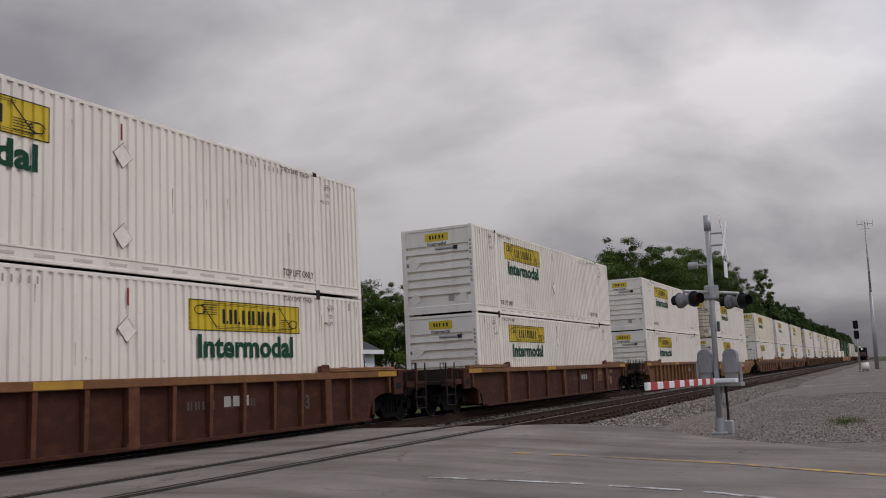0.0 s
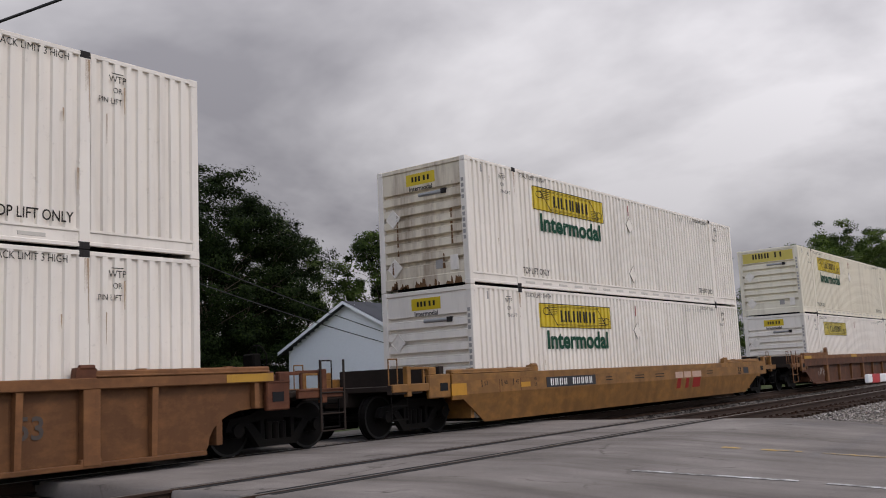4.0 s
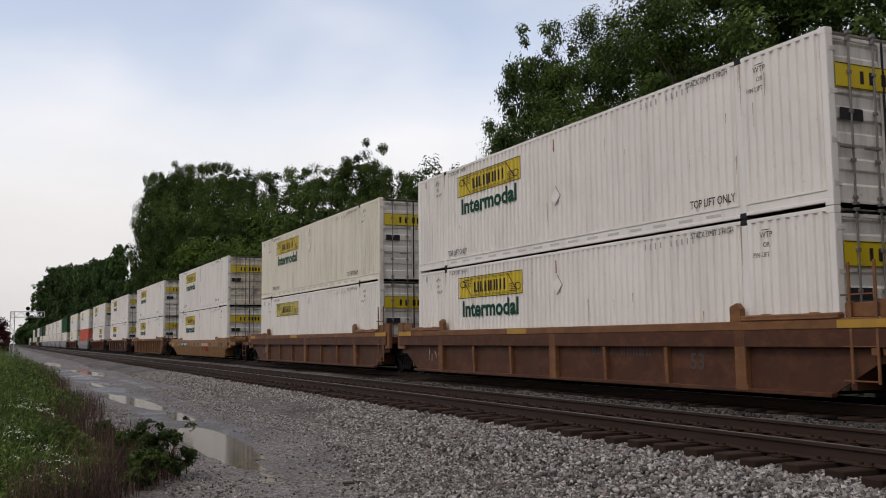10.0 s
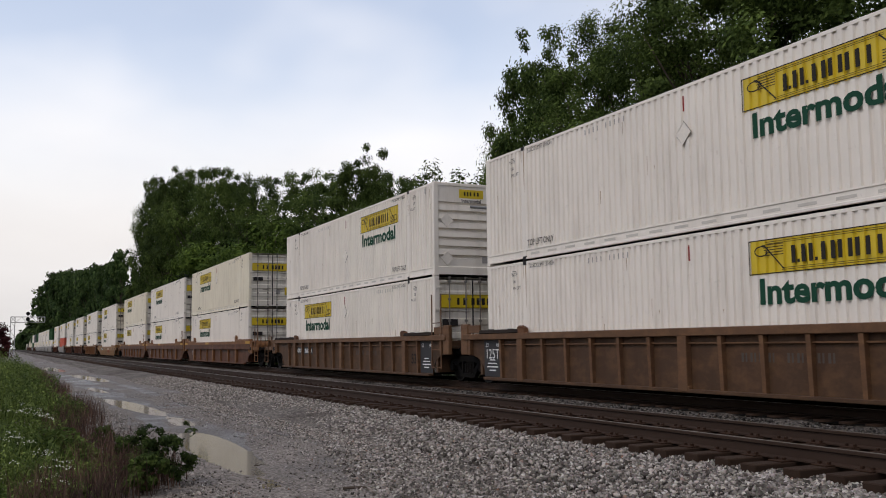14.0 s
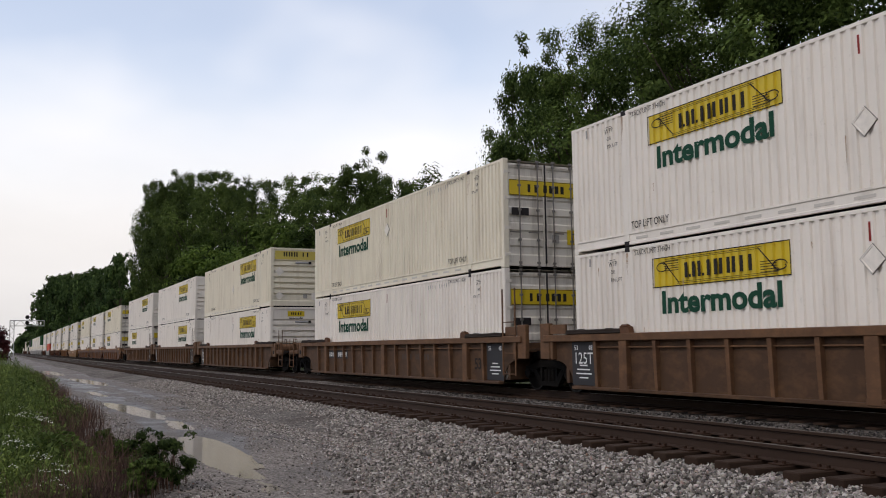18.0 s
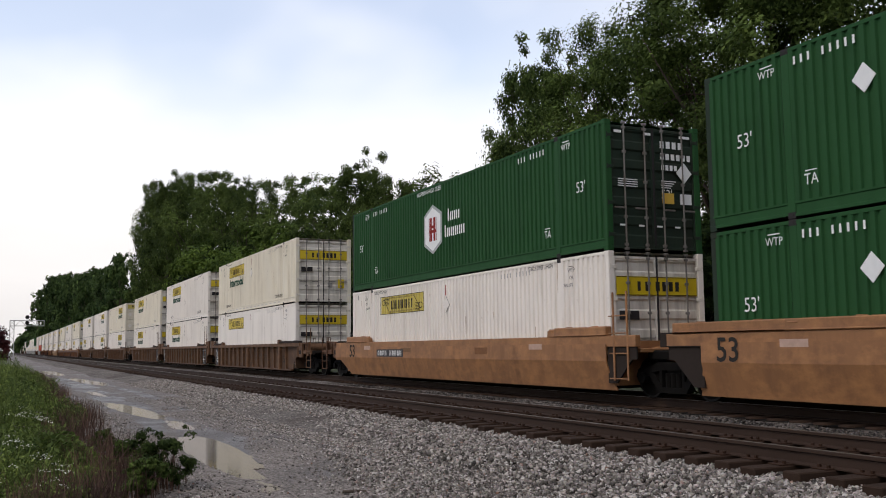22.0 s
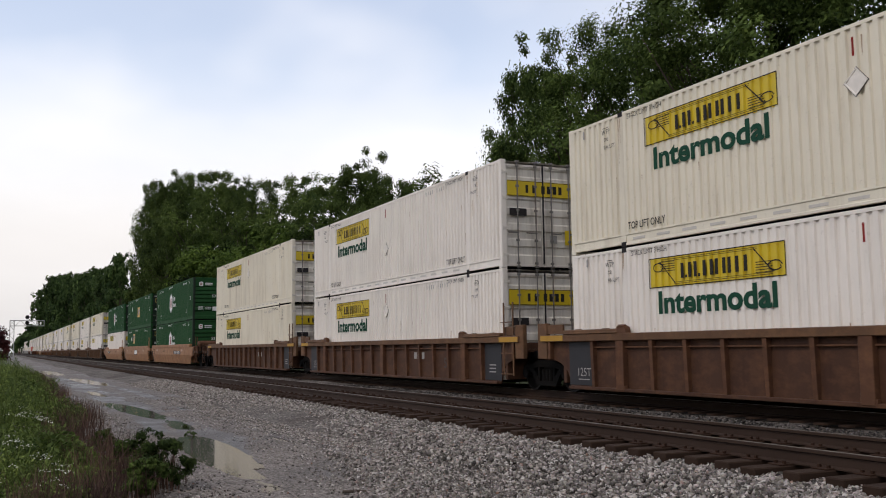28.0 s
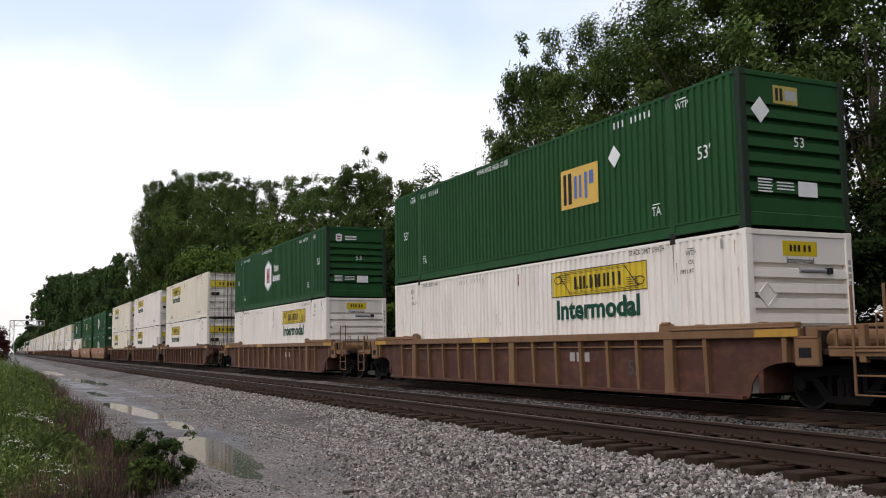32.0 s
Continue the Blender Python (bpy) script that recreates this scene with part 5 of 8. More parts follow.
            flat(bm, 0.72, 1.05, 1.10, 1.34), flat(bm, -1.05, -0.85, 2.62, 2.68), flat(bm, -0.25, -0.05, 2.62, 2.68), flat(bm, 0.75, 1.05, 2.62, 2.68)
            for k in range(4):
                flat(bm, -0.95 + k * 0.5, -0.80 + k * 0.5, 0.55, 0.59)
        tagged(part("end_marks", mesh_of("green_end_marks", end_marks, M["white_ink"]), root, pose(HALF - 0.012, 0, 0, 0, 0, 90), "white stencilled door notices"), kind="stuff")
        part("placard", mesh_of("white_diamond", diamond, M["white_ink"]), root, pose(HALF - 0.010, 0.85, 1.82, 0, 0, 90), "white diamond placard")
        part("door_plate", mesh_of("amber_plate", lambda bm: flat(bm, 0.22, 0.55, 1.10, 1.34), M["orange_ink"]), root, pose(HALF - 0.011, 0, 0, 0, 0, 90), "amber notice plate")
        if style != "shield":
            sg = part("door_emblem", mesh_of("end_block", lambda bm: flat(bm, -0.95, -0.42, 2.10, 2.46), M["amber_faded"]), root, pose(HALF - 0.012, 0, 0, 0, 0, 90), "faded amber square emblem")
            part("emblem_art", mesh_of("end_block_dark", lambda bm: flat(bm, -0.92, -0.78, 2.14, 2.42), M["ink"]), sg, pose(0, -0.004, 0), "dark bar")
            sg = part("nose_emblem", mesh_of("nose_block", lambda bm: flat(bm, -0.48, 0.12, 2.32, 2.66), M["amber_faded"]), root, pose(-HALF + 0.016, 0, 0, 0, 0, -90), "faded amber square emblem")
            part("emblem_art", mesh_of("nose_block_dark", lambda bm: (flat(bm, -0.43, -0.36, 2.37, 2.61), flat(bm, -0.32, -0.25, 2.37, 2.61)), M["ink"]), sg, pose(0, -0.004, 0), "dark bars")
            part("emblem_art", mesh_of("nose_block_blue", lambda bm: flat(bm, -0.20, 0.08, 2.40, 2.58), M["pale_grey"]), sg, pose(0, -0.004, 0), "worn grey-blue bar")
            part("placard", mesh_of("white_diamond", diamond, M["white_ink"]), root, pose(-HALF + 0.012, 0.82, 2.16, 0, 0, -90), "white diamond placard")
        else:
            sg = part("nose_emblem", mesh_of("nose_shield", lambda bm: bm.faces.new([bm.verts.new((-0.76 + x, 0, 2.44 + z)) for x, z in ((-0.13, -0.12), (0, -0.17), (0.13, -0.12), (0.13, 0.12), (0, 0.17), (-0.13, 0.12))]), M["white_ink"]), root, pose(-HALF + 0.012, 0, 0, 0, 0, -90), "small white six-sided emblem")
            part("emblem_art", mesh_of("nose_shield_bar", lambda bm: (flat(bm, -0.83, -0.69, 2.46, 2.52), flat(bm, -0.83, -0.69, 2.36, 2.41)), M["red_ink"]), sg, pose(0, -0.004, 0), "dark red bars")

        def nose_marks(bm):
            letters(bm, "53", 0.1, 1.62, 0.26, 1.1)
            flat(bm, 0.02, 0.50, 0.62, 0.90)
            for i in range(5):
                flat(bm, -0.95, -0.60 - 0.03 * (i % 2), 0.66 + i * 0.055, 0.685 + i * 0.055)
            for i in range(3):
                flat(bm, -0.50, -0.08, 0.72 + i * 0.06, 0.745 + i * 0.06)
            if style == "shield":
                flat(bm, -0.5, 0.0, 2.36, 2.41), flat(bm, -0.5, 0.0, 2.46, 2.52)
            for i in range(11):
                if i not in (4, 7):
                    flat(bm, 1.17, 1.25, 2.52 - i * 0.15, 2.63 - i * 0.15)
        tagged(part("end_marks", mesh_of(f"green_nose_marks_{style}", nose_marks, M["white_ink"]), root, pose(-HALF + 0.008, 0, 0, 0, 0, -90), "white stencilled end notices"), kind="stuff")
    return root


# ---- well cars ----
# x = 0 is the box's leading end, x = LONG its other end; y = 0 the track's middle; z = 0 the rails' tops
LONG = 16.15


def wheel_mesh(bm):
    for y0, y1, r in ((-0.07, 0.055, 0.42), (0.055, 0.085, 0.445)):
        bar(bm, (0, y0, 0), (0, y1, 0), r, 28)
    bar(bm, (0, -0.10, 0), (0, -0.06, 0), 0.14, 16)


def rim_mesh(bm):
    n = 32
    for i in range(n):
        a, b = i * math.tau / n, (i + 1) * math.tau / n
        q = [(0.375, a), (0.375, b), (0.418, b), (0.418, a)]
        bm.faces.new([bm.verts.new((r * math.cos(t), -0.074, r * math.sin(t))) for r, t in q])


def frame_mesh(bm):
    """Cast side frame: an arch over the springs, with journal boxes."""
    outer = [(-1.12, 0.42), (-1.05, 0.60), (-0.62, 0.66), (-0.40, 0.74), (0.40, 0.74), (0.62, 0.66), (1.05, 0.60), (1.12, 0.42), (0.92, 0.36), (0.70, 0.40), (0.42, 0.13), (-0.42, 0.13), (-0.70, 0.40), (-0.92, 0.36)]
    prism(bm, outer[:8] + [(0.92, 0.40), (0.62, 0.52), (0.34, 0.58), (-0.34, 0.58), (-0.62, 0.52), (-0.92, 0.40)], -0.06, 0.06)
    prism(bm, [(-0.72, 0.50), (-0.55, 0.52), (-0.30, 0.24), (0.30, 0.24), (0.55, 0.52), (0.72, 0.50), (0.42, 0.13), (-0.42, 0.13)], -0.06, 0.06)
    for x in (-0.38, 0.30):
        box(bm, x, x + 0.08, -0.05, 0.05, 0.20, 0.62)
    for x in (-0.16, 0.0, 0.16):
        bar(bm, (x, 0.01, 0.22), (x, 0.01, 0.52), 0.065, 10)
    for x in (-0.89, 0.89):
        bar(bm, (x, -0.12, 0.42), (x, 0.03, 0.42), 0.115, 14)


def add_truck(root, x):
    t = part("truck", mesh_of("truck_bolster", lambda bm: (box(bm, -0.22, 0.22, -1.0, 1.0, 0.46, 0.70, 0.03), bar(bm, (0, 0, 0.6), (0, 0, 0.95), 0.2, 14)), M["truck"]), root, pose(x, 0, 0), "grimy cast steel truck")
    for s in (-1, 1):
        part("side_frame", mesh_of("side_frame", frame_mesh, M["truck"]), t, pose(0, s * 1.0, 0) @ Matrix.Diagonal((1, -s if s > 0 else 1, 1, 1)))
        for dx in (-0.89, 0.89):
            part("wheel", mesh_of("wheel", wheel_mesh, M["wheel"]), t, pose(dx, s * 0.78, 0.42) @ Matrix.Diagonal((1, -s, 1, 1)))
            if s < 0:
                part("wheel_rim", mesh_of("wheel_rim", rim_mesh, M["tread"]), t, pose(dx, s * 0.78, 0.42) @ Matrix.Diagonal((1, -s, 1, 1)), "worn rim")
    for dx in (-0.89, 0.89):
        part("axle", mesh_of("axle", lambda bm: bar(bm, (0, -0.75, 0), (0, 0.75, 0), 0.08, 10), M["wheel"]), t, pose(dx, 0, 0.42))


def side_outline(kind, left, right):
    """The side sheet's outline in x and z, cut away over the trucks."""
    top, low = (1.19 if kind == "ribbed" or kind == "banded" else 1.12), 0.15
    out = []
    reach = {"c": 1.15 if kind == "slope" else 1.30, "a": 1.12}
    for end, sign, x0 in ((left, -1, 0.0), (right, 1, LONG)):
        r = reach[end]
        if kind == "smooth" and end == "a":
            pts = [(x0 + sign * 0.30, low), (x0 + sign * 0.12, 0.66), (x0 + sign * 0.12, top)]
        elif kind in ("smooth", "slope", "banded"):
            r = reach[end]
            pts = [(x0 - sign * 0.15, low), (x0 + sign * 0.75, 0.66), (x0 + sign * r, 0.66), (x0 + sign * r, top)]
        else:
            arc = [(x0 - sign * 0.02, low)]
            for i in range(7):
                a = i / 6 * math.pi / 2
                arc.append((x0 + sign * (0.05 + 0.80 * (1 - math.cos(a))), low + 0.10 + 0.52 * math.sin(a)))
            pts = arc + [(x0 + sign * r, low + 0.62), (x0 + sign * r, top)]
        out.append(pts)
    return out[0][::-1] + out[1]


def side_sheet(kind, left, right):
    poly = side_outline(kind, left, right)

    def fill(bm):
        if kind in ("smooth", "slope"):
            # upper half upright, lower half leaning in under the crease
            prism(bm, poly, -0.03, 0.0)
            bmesh.ops.bisect_plane(bm, geom=bm.verts[:] + bm.edges[:] + bm.faces[:], plane_co=(0, 0, 0.76), plane_no=(0, 0, 1))
            for v in bm.verts:
                if v.co.z < 0.755:
                    v.co.y += 0.24 * (0.76 - v.co.z)
        else:
            prism(bm, poly, 0.11, 0.14)
    return fill


def well_car(kind, left, right, body, ribs, chord, rib_step=1.02, label="", marks=0, seed=1, near=True):
    """kind: ribbed, slope (sloping end sheets) or smooth. left, right: c, a coupler end; a, a shared truck."""
    root = thing("well_car", label, "rail car", group="well cars of the train")
    rng = random.Random(seed)
    key = f"{kind}_{left}_{right}_{body}"
    reach = {"c": 1.15 if kind == "slope" else 1.30, "a": 1.12}
    banded = body == "orange_brown"
    drop = -0.16 if kind == "slope" else -0.045 if kind == "smooth" else 0.0      # the smooth sloping cars stand lower
    for s in (-1, 1):
        m = pose(0, -1.50, 0) if s < 0 else pose(LONG, 1.50, 0, 0, 0, 180)
        l, r = (left, right) if s < 0 else (right, left)
        a, b = -reach[l], LONG + reach[r]
        sheet = part("side_sill", mesh_of(f"sill_{kind}_{l}_{r}_{body}", side_sheet("banded" if banded else kind, l, r), M[body]), root, m)
        thick = kind == "smooth"
        part("top_chord", mesh_of(f"chord_{l}_{r}_{chord}_{thick}", lambda bm: (box(bm, a, b, -0.02 if not thick else -0.006, 0.13, 1.185 if not thick else 1.10, 1.34, 0.012)), M[chord]), root, m @ pose(0, -0.012 if kind == "slope" else 0, drop))
        if banded:
            part("side_band", mesh_of(f"band_{l}_{r}", lambda bm: box(bm, a + 0.02, b - 0.02, -0.012, 0.062, 0.90, 1.187, 0.01), M[body]), root, m, "deep upper side band")
        if kind == "smooth":
            for sg, e2, x0 in ((-1, l, 0.0), (1, r, LONG)):
                if e2 == "a":
                    part("end_section", mesh_of(f"end_section_{sg}", lambda bm: prism(bm, [(sg * 0.12, 0.30), (sg * 0.40, 0.30), (sg * 0.95, 0.80), (sg * 1.10, 0.80), (sg * 1.10, 1.10), (sg * 0.12, 1.10)], 0.03, 0.07), M["grimy_end"]), root, m @ pose(x0, 0, 0), "dark grey end section")
        if kind == "ribbed":
            part("bottom_chord", mesh_of(f"low_chord_{body}", lambda bm: box(bm, 0.05, LONG - 0.05, 0.0, 0.14, 0.13, 0.20, 0.01), M[body]), root, m)

            def rib(bm):
                prism(bm, [(-0.045, 0.20), (0.045, 0.20), (0.05, 1.185), (-0.05, 1.185)], 0.0, 0.115)
                for v in bm.verts:
                    if v.co.z < 0.5 and v.co.y < 0.03:
                        v.co.y += 0.035

            def wide_rib(bm):
                box(bm, -0.13, 0.13, -0.012, 0.115, 0.16, 1.19, 0.01)
                box(bm, -0.16, 0.16, 0.0, 0.09, 0.13, 0.26, 0.01)
            step = (1.016 if rib_step < 1.5 else 2.032) * (1 if near else 2)
            reach_k = int(7.2 / step)
            for k in range(-reach_k, reach_k + 1):
                wide = k == 0 or abs(abs(k * step) - 6.096) < 0.1
                part("rib", mesh_of(f"wide_rib_{ribs}" if wide else f"rib_{ribs}", wide_rib if wide else rib, M[ribs]), root, m @ pose(LONG / 2 + k * step, 0, 0))
            if body in ("buff", "maroon", "dusty"):
                part("stiffener", mesh_of(f"stiffener_{ribs}", lambda bm: box(bm, 0.9, LONG - 0.9, 0.055, 0.112, 1.035, 1.065, 0.006), M[ribs]), root, m, "long thin stiffener")
            for x in (a + 0.35, b - 0.35):
                part("rib", mesh_of(f"short_rib_{ribs}", lambda bm: box(bm, -0.05, 0.05, 0.0, 0.115, 0.78, 1.19, 0.008), M[ribs]), root, m @ pose(x, 0, 0))
        else:
            for x in (0.57, 1.42) if kind == "slope" else (1.15, 2.45):
                part("seam", mesh_of(f"seam_{body}", lambda bm: box(bm, -0.012, 0.012, -0.003, 0.0, 0.76, 1.16), M["rib_brown"]), root, m @ pose(x, 0 if kind != "slope" else -0.028, 0), "rust seam")
            if kind == "slope" and near:
                for x, z, w, h in ((-0.92, 0.87, 0.26, 0.12), (1.62, 0.89, 0.20, 0.055)):
                    part("yellow_patch", mesh_of(f"bright_patch_{w}", lambda bm: box(bm, -w, w, -0.004, 0, -h, h), M["patch_amber"]), root, m @ pose(x, -0.027, z), "amber reflective patch")
        # raised covers over both ends of the well, guide blocks, yellow patches
        for x0, x1 in ((-1.22 if l == "c" else -0.15, 1.94), (LONG - 1.94, LONG + (1.22 if r == "c" else 0.15))):
            x0, x1 = max(x0, a + 0.02), min(x1, b - 0.02)
            if kind == "smooth":
                x0, x1 = (max(x0, -0.1) if l == "c" else -0.94), min(x1, LONG + 0.1)
            lift = 0.20 if kind == "smooth" else 0.10

            def cover(bm):
                box(bm, 0, x1 - x0, -0.012, 0.16, 1.34, 1.34 + lift, 0.02)
                box(bm, 0.02, x1 - x0 - 0.02, -0.035, 0.0, 1.345, 1.375, 0.008)
                for k in (0.25, 0.75):
                    box(bm, (x1 - x0) * k - 0.06, (x1 - x0) * k + 0.06, 0.02, 0.14, 1.34 + lift, 1.355 + lift, 0.005)
            lid = "grimy_end" if body == "buff" else chord
            part("end_cover", mesh_of(f"cover_{round(x1 - x0, 2)}_{lid}_{lift}", cover, M[lid]), root, m @ pose(x0, 0, drop))
        for x in (2.06, LONG - 2.06):
            def guide(bm):
                if body == "orange_brown":
                    prism(bm, [(-0.13, 1.34), (0.13, 1.34), (0.13, 1.56), (0.04, 1.66), (-0.13, 1.60)], -0.01, 0.10)
                else:
                    prism(bm, [(-0.17, 1.34), (0.17, 1.34), (0.15, 1.46), (0.05, 1.50), (-0.15, 1.48)], -0.01, 0.12)
                    bar(bm, (-0.10, 0.02, 1.48), (0.12, 0.02, 1.48), 0.04, 8)
            part("guide_block", mesh_of(f"guide_{chord}_{body == 'orange_brown'}", guide, M[ribs]), root, m @ pose(x, 0, drop))
        if not near or body in ("buff", "ochre", "tan"):
            continue
        part("yellow_patch", mesh_of("patch", lambda bm: box(bm, -0.48, 0.48, -0.026, -0.018, 1.20, 1.325), M["mark_yellow"]), root, m @ pose(a + 0.5, 0 if kind != "smooth" else 0.014, 0), "worn yellow patch")
        if kind != "smooth":
            part("yellow_patch", mesh_of("patch", None, None), root, m @ pose(b - 0.5, 0, 0), "worn yellow patch")
            if body != "maroon":
                part("yellow_patch", mesh_of("patch", None, None), root, m @ pose(LONG * 0.40, 0, 0), "worn yellow patch")
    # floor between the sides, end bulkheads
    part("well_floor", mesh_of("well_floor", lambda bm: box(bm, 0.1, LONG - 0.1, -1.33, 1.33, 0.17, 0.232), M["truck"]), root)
    for end, sign, x0 in ((left, -1, 0.0), (right, 1, LONG)):
        e = 1 if sign > 0 else -1
        at = Matrix.Translation((x0, 0, 0)) @ (pose(0, 0, 0) if sign > 0 else pose(0, 0, 0, 0, 0, 180))
        part("bulkhead", mesh_of(f"bulkhead_{body}", lambda bm: (box(bm, 0.22, 0.34, -1.38, 1.38, 0.25, 1.18, 0.01), box(bm, 0.34, 0.80, -0.5, 0.5, 0.5, 1.05, 0.02)), M[body]), root, at)
        if end == "c":
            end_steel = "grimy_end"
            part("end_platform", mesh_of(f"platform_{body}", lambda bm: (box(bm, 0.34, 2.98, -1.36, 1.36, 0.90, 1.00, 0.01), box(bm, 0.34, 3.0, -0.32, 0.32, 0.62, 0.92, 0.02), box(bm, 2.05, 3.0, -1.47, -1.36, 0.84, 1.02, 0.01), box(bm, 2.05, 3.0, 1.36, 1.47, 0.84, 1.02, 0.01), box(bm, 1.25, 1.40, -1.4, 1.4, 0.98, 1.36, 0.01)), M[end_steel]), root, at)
            part("coupler", mesh_of("coupler", lambda bm: (box(bm, 2.9, 3.45, -0.10, 0.10, 0.72, 0.92, 0.02), box(bm, 3.40, 3.66, -0.17, 0.20, 0.68, 0.96, 0.04)), M["truck"]), root, at, "dark steel coupler")
            trim_steel = body if body in ("brown", "maroon") else "rib_brown" if body == "sandy" else "rib_maroon" if body == "tan" else chord
            rung = end_steel if body in ("brown", "sandy") else trim_steel
            for s in (-1, 1) if near else (-1,):
                def portal(bm):
                    """Open frame beside the platform: end post, top bar, inner post."""
                    box(bm, 2.42, 2.54, -0.06, 0.06, 0.79, 1.37, 0.012)
                    box(bm, 1.86, 2.44, -0.035, 0.035, 1.305, 1.355, 0.008)
                    box(bm, 1.95, 2.00, -0.02, 0.02, 1.02, 1.31, 0.005)
                part("end_frame", mesh_of(f"portal_{trim_steel}", portal, M[trim_steel]), root, at @ pose(0, s * 1.44, 0))

                if kind != "slope":
                    top2 = 1.95 if sign > 0 and body not in ("brown", "sandy") else 1.53

                    def ladder(bm):
                        for x in (2.36, 2.94):
                            box(bm, x - 0.022, x + 0.022, -0.014, 0.014, 0.30, top2, 0.005)
                        for z in (0.31, 0.60, 0.96):
                            bar(bm, (2.36, 0, z), (2.94, 0, z), 0.014, 6)
                    part("ladder", mesh_of(f"ladder_{rung}_{top2}", ladder, M[rung]), root, at @ pose(0, s * 1.52, 0))

                def grab(bm):
                    bar(bm, (2.60, 0, 1.02), (2.60, 0, 1.52), 0.013, 6)
                    bar(bm, (2.60, 0, 1.52), (2.86, 0, 1.52), 0.013, 6)
                    bar(bm, (2.86, 0, 1.52), (2.86, 0, 1.02), 0.013, 6)
                part("grab_iron", mesh_of(f"grab_{rung}", grab, M[rung]), root, at @ pose(0, s * 1.30, 0))

                def pad(bm):
                    x2 = 1.87 if kind == "slope" else 1.66
                    box(bm, 1.16, x2, -0.05, 0.05, 0.72, 1.20, 0.02)
                    box(bm, x2 - 0.24, x2, -0.055, 0.05, 1.19, 1.345, 0.015)
                    box(bm, 1.18, x2, -0.062, -0.04, 1.165, 1.20, 0.006)
                    box(bm, x2 - 0.02, 1.90, -0.03, 0.03, 1.28, 1.34, 0.008)
                part("jacking_pad", mesh_of(f"pad_{trim_steel}_{kind}", pad, M[trim_steel]), root, at @ pose(0, s * 1.452, 0))
                part("end_beam", mesh_of(f"end_beam_{trim_steel}", lambda bm: (box(bm, 1.86, 2.98, -0.04, 0.04, 0.88, 1.03, 0.01), box(bm, 1.86, 2.98, -0.055, 0.0, 1.005, 1.035, 0.006)), M[trim_steel]), root, at @ pose(0, s * 1.46, 0))
                part("jacking_slot", mesh_of("slot", lambda bm: box(bm, 1.27, 1.52, -0.006, 0.006, 0.86, 1.02), M["black"]), root, at @ pose(0, s * 1.503, 0), "dark slot")
                part("foot_step", mesh_of("foot_step", lambda bm: (bar(bm, (2.45, 0, 0.36), (2.92, 0, 0.36), 0.015, 6), bar(bm, (2.45, 0, 0.62), (2.92, 0, 0.62), 0.013, 6), bar(bm, (2.45, 0, 0.36), (2.45, 0, 0.90), 0.014, 6), bar(bm, (2.92, 0, 0.36), (2.92, 0, 0.90), 0.014, 6)), M["truck"]), root, at @ pose(0, s * 1.40, 0))
            if sign > 0:
                up = 1.50 if kind == "smooth" else 1.12      # height of the tank

                def tank(bm):
                    bar(bm, (1.75, -1.20, up), (1.75, 0.35, up), 0.19, 18)
                    bar(bm, (1.75, -1.26, up), (1.75, -1.20, up), 0.12, 18, 0.19)
                    for y in (-0.95, 0.10):
                        box(bm, 1.66, 1.84, y, y + 0.06, 0.98, up)
                part("air_tank", mesh_of(f"air_tank_{trim_steel}_{up}", tank, M[trim_steel]), root, at, "round air tank")

                def brake(bm):
                    n = 16
                    for i in range(n):
                        a0, a1 = i * math.tau / n, (i + 1) * math.tau / n
                        bar(bm, (0, 0.28 * math.cos(a0), 0.28 * math.sin(a0)), (0, 0.28 * math.cos(a1), 0.28 * math.sin(a1)), 0.014, 5)
                    for i in range(4):
                        a0 = i * math.pi / 4
                        bar(bm, (0, 0.28 * math.cos(a0), 0.28 * math.sin(a0)), (0, -0.28 * math.cos(a0), -0.28 * math.sin(a0)), 0.010, 5)
                    box(bm, -0.22, -0.02, -0.16, 0.16, -0.30, 0.12, 0.03)
                    box(bm, -0.14, -0.06, -0.05, 0.05, -0.65, -0.25)
                part("brake_wheel", mesh_of("brake_wheel", brake, M["truck"]), root, at @ pose(2.75, 0.55, 1.62), "spoked hand brake wheel")
            part("hose", mesh_of("hose", lambda bm: [bar(bm, (3.15 + 0.18 * math.cos(a / 6 * math.pi), -0.38, 0.62 - 0.30 * math.sin(a / 6 * math.pi)), (3.15 + 0.18 * math.cos((a + 1) / 6 * math.pi), -0.38, 0.62 - 0.30 * math.sin((a + 1) / 6 * math.pi)), 0.022, 6) for a in range(6)], M["tyre"]), root, at, "black air hose")
            add_truck(root, x0 + sign * 1.78)
        else:
            part("end_platform", mesh_of(f"art_platform_{body}", lambda bm: (box(bm, 0.34, 1.50, -0.55, 0.55, 0.72, 1.02, 0.02), box(bm, 0.34, 1.10, -1.36, 1.36, 0.94, 1.02, 0.01)), M[body]), root, at)
            for yy in (-0.80, 0.80):
                part("bearing_arm", mesh_of("bearing_arm", lambda bm: box(bm, 0.9, 1.60, -0.25, 0.25, 0.78, 0.98, 0.03), M["truck"]), root, at @ pose(0, yy, 0))

            tip = 2.55 if body == "buff" else 2.20

            def rail2(bm):
                for x in (0.21 if body == "buff" else 0.38, 0.85):
                    box(bm, x - 0.025, x + 0.025, -0.014, 0.014, 0.36, tip, 0.005)
                for z in (0.40, 0.92, 1.34, 1.70):
                    bar(bm, (0.21, 0, z), (0.85, 0, z), 0.014, 6)

            def corner(bm):
                box(bm, 0.90, 1.30, -0.06, 0.06, 0.78, 1.62, 0.015)
                box(bm, 0.24, 0.90, -0.03, 0.03, 1.36, 1.58, 0.01)
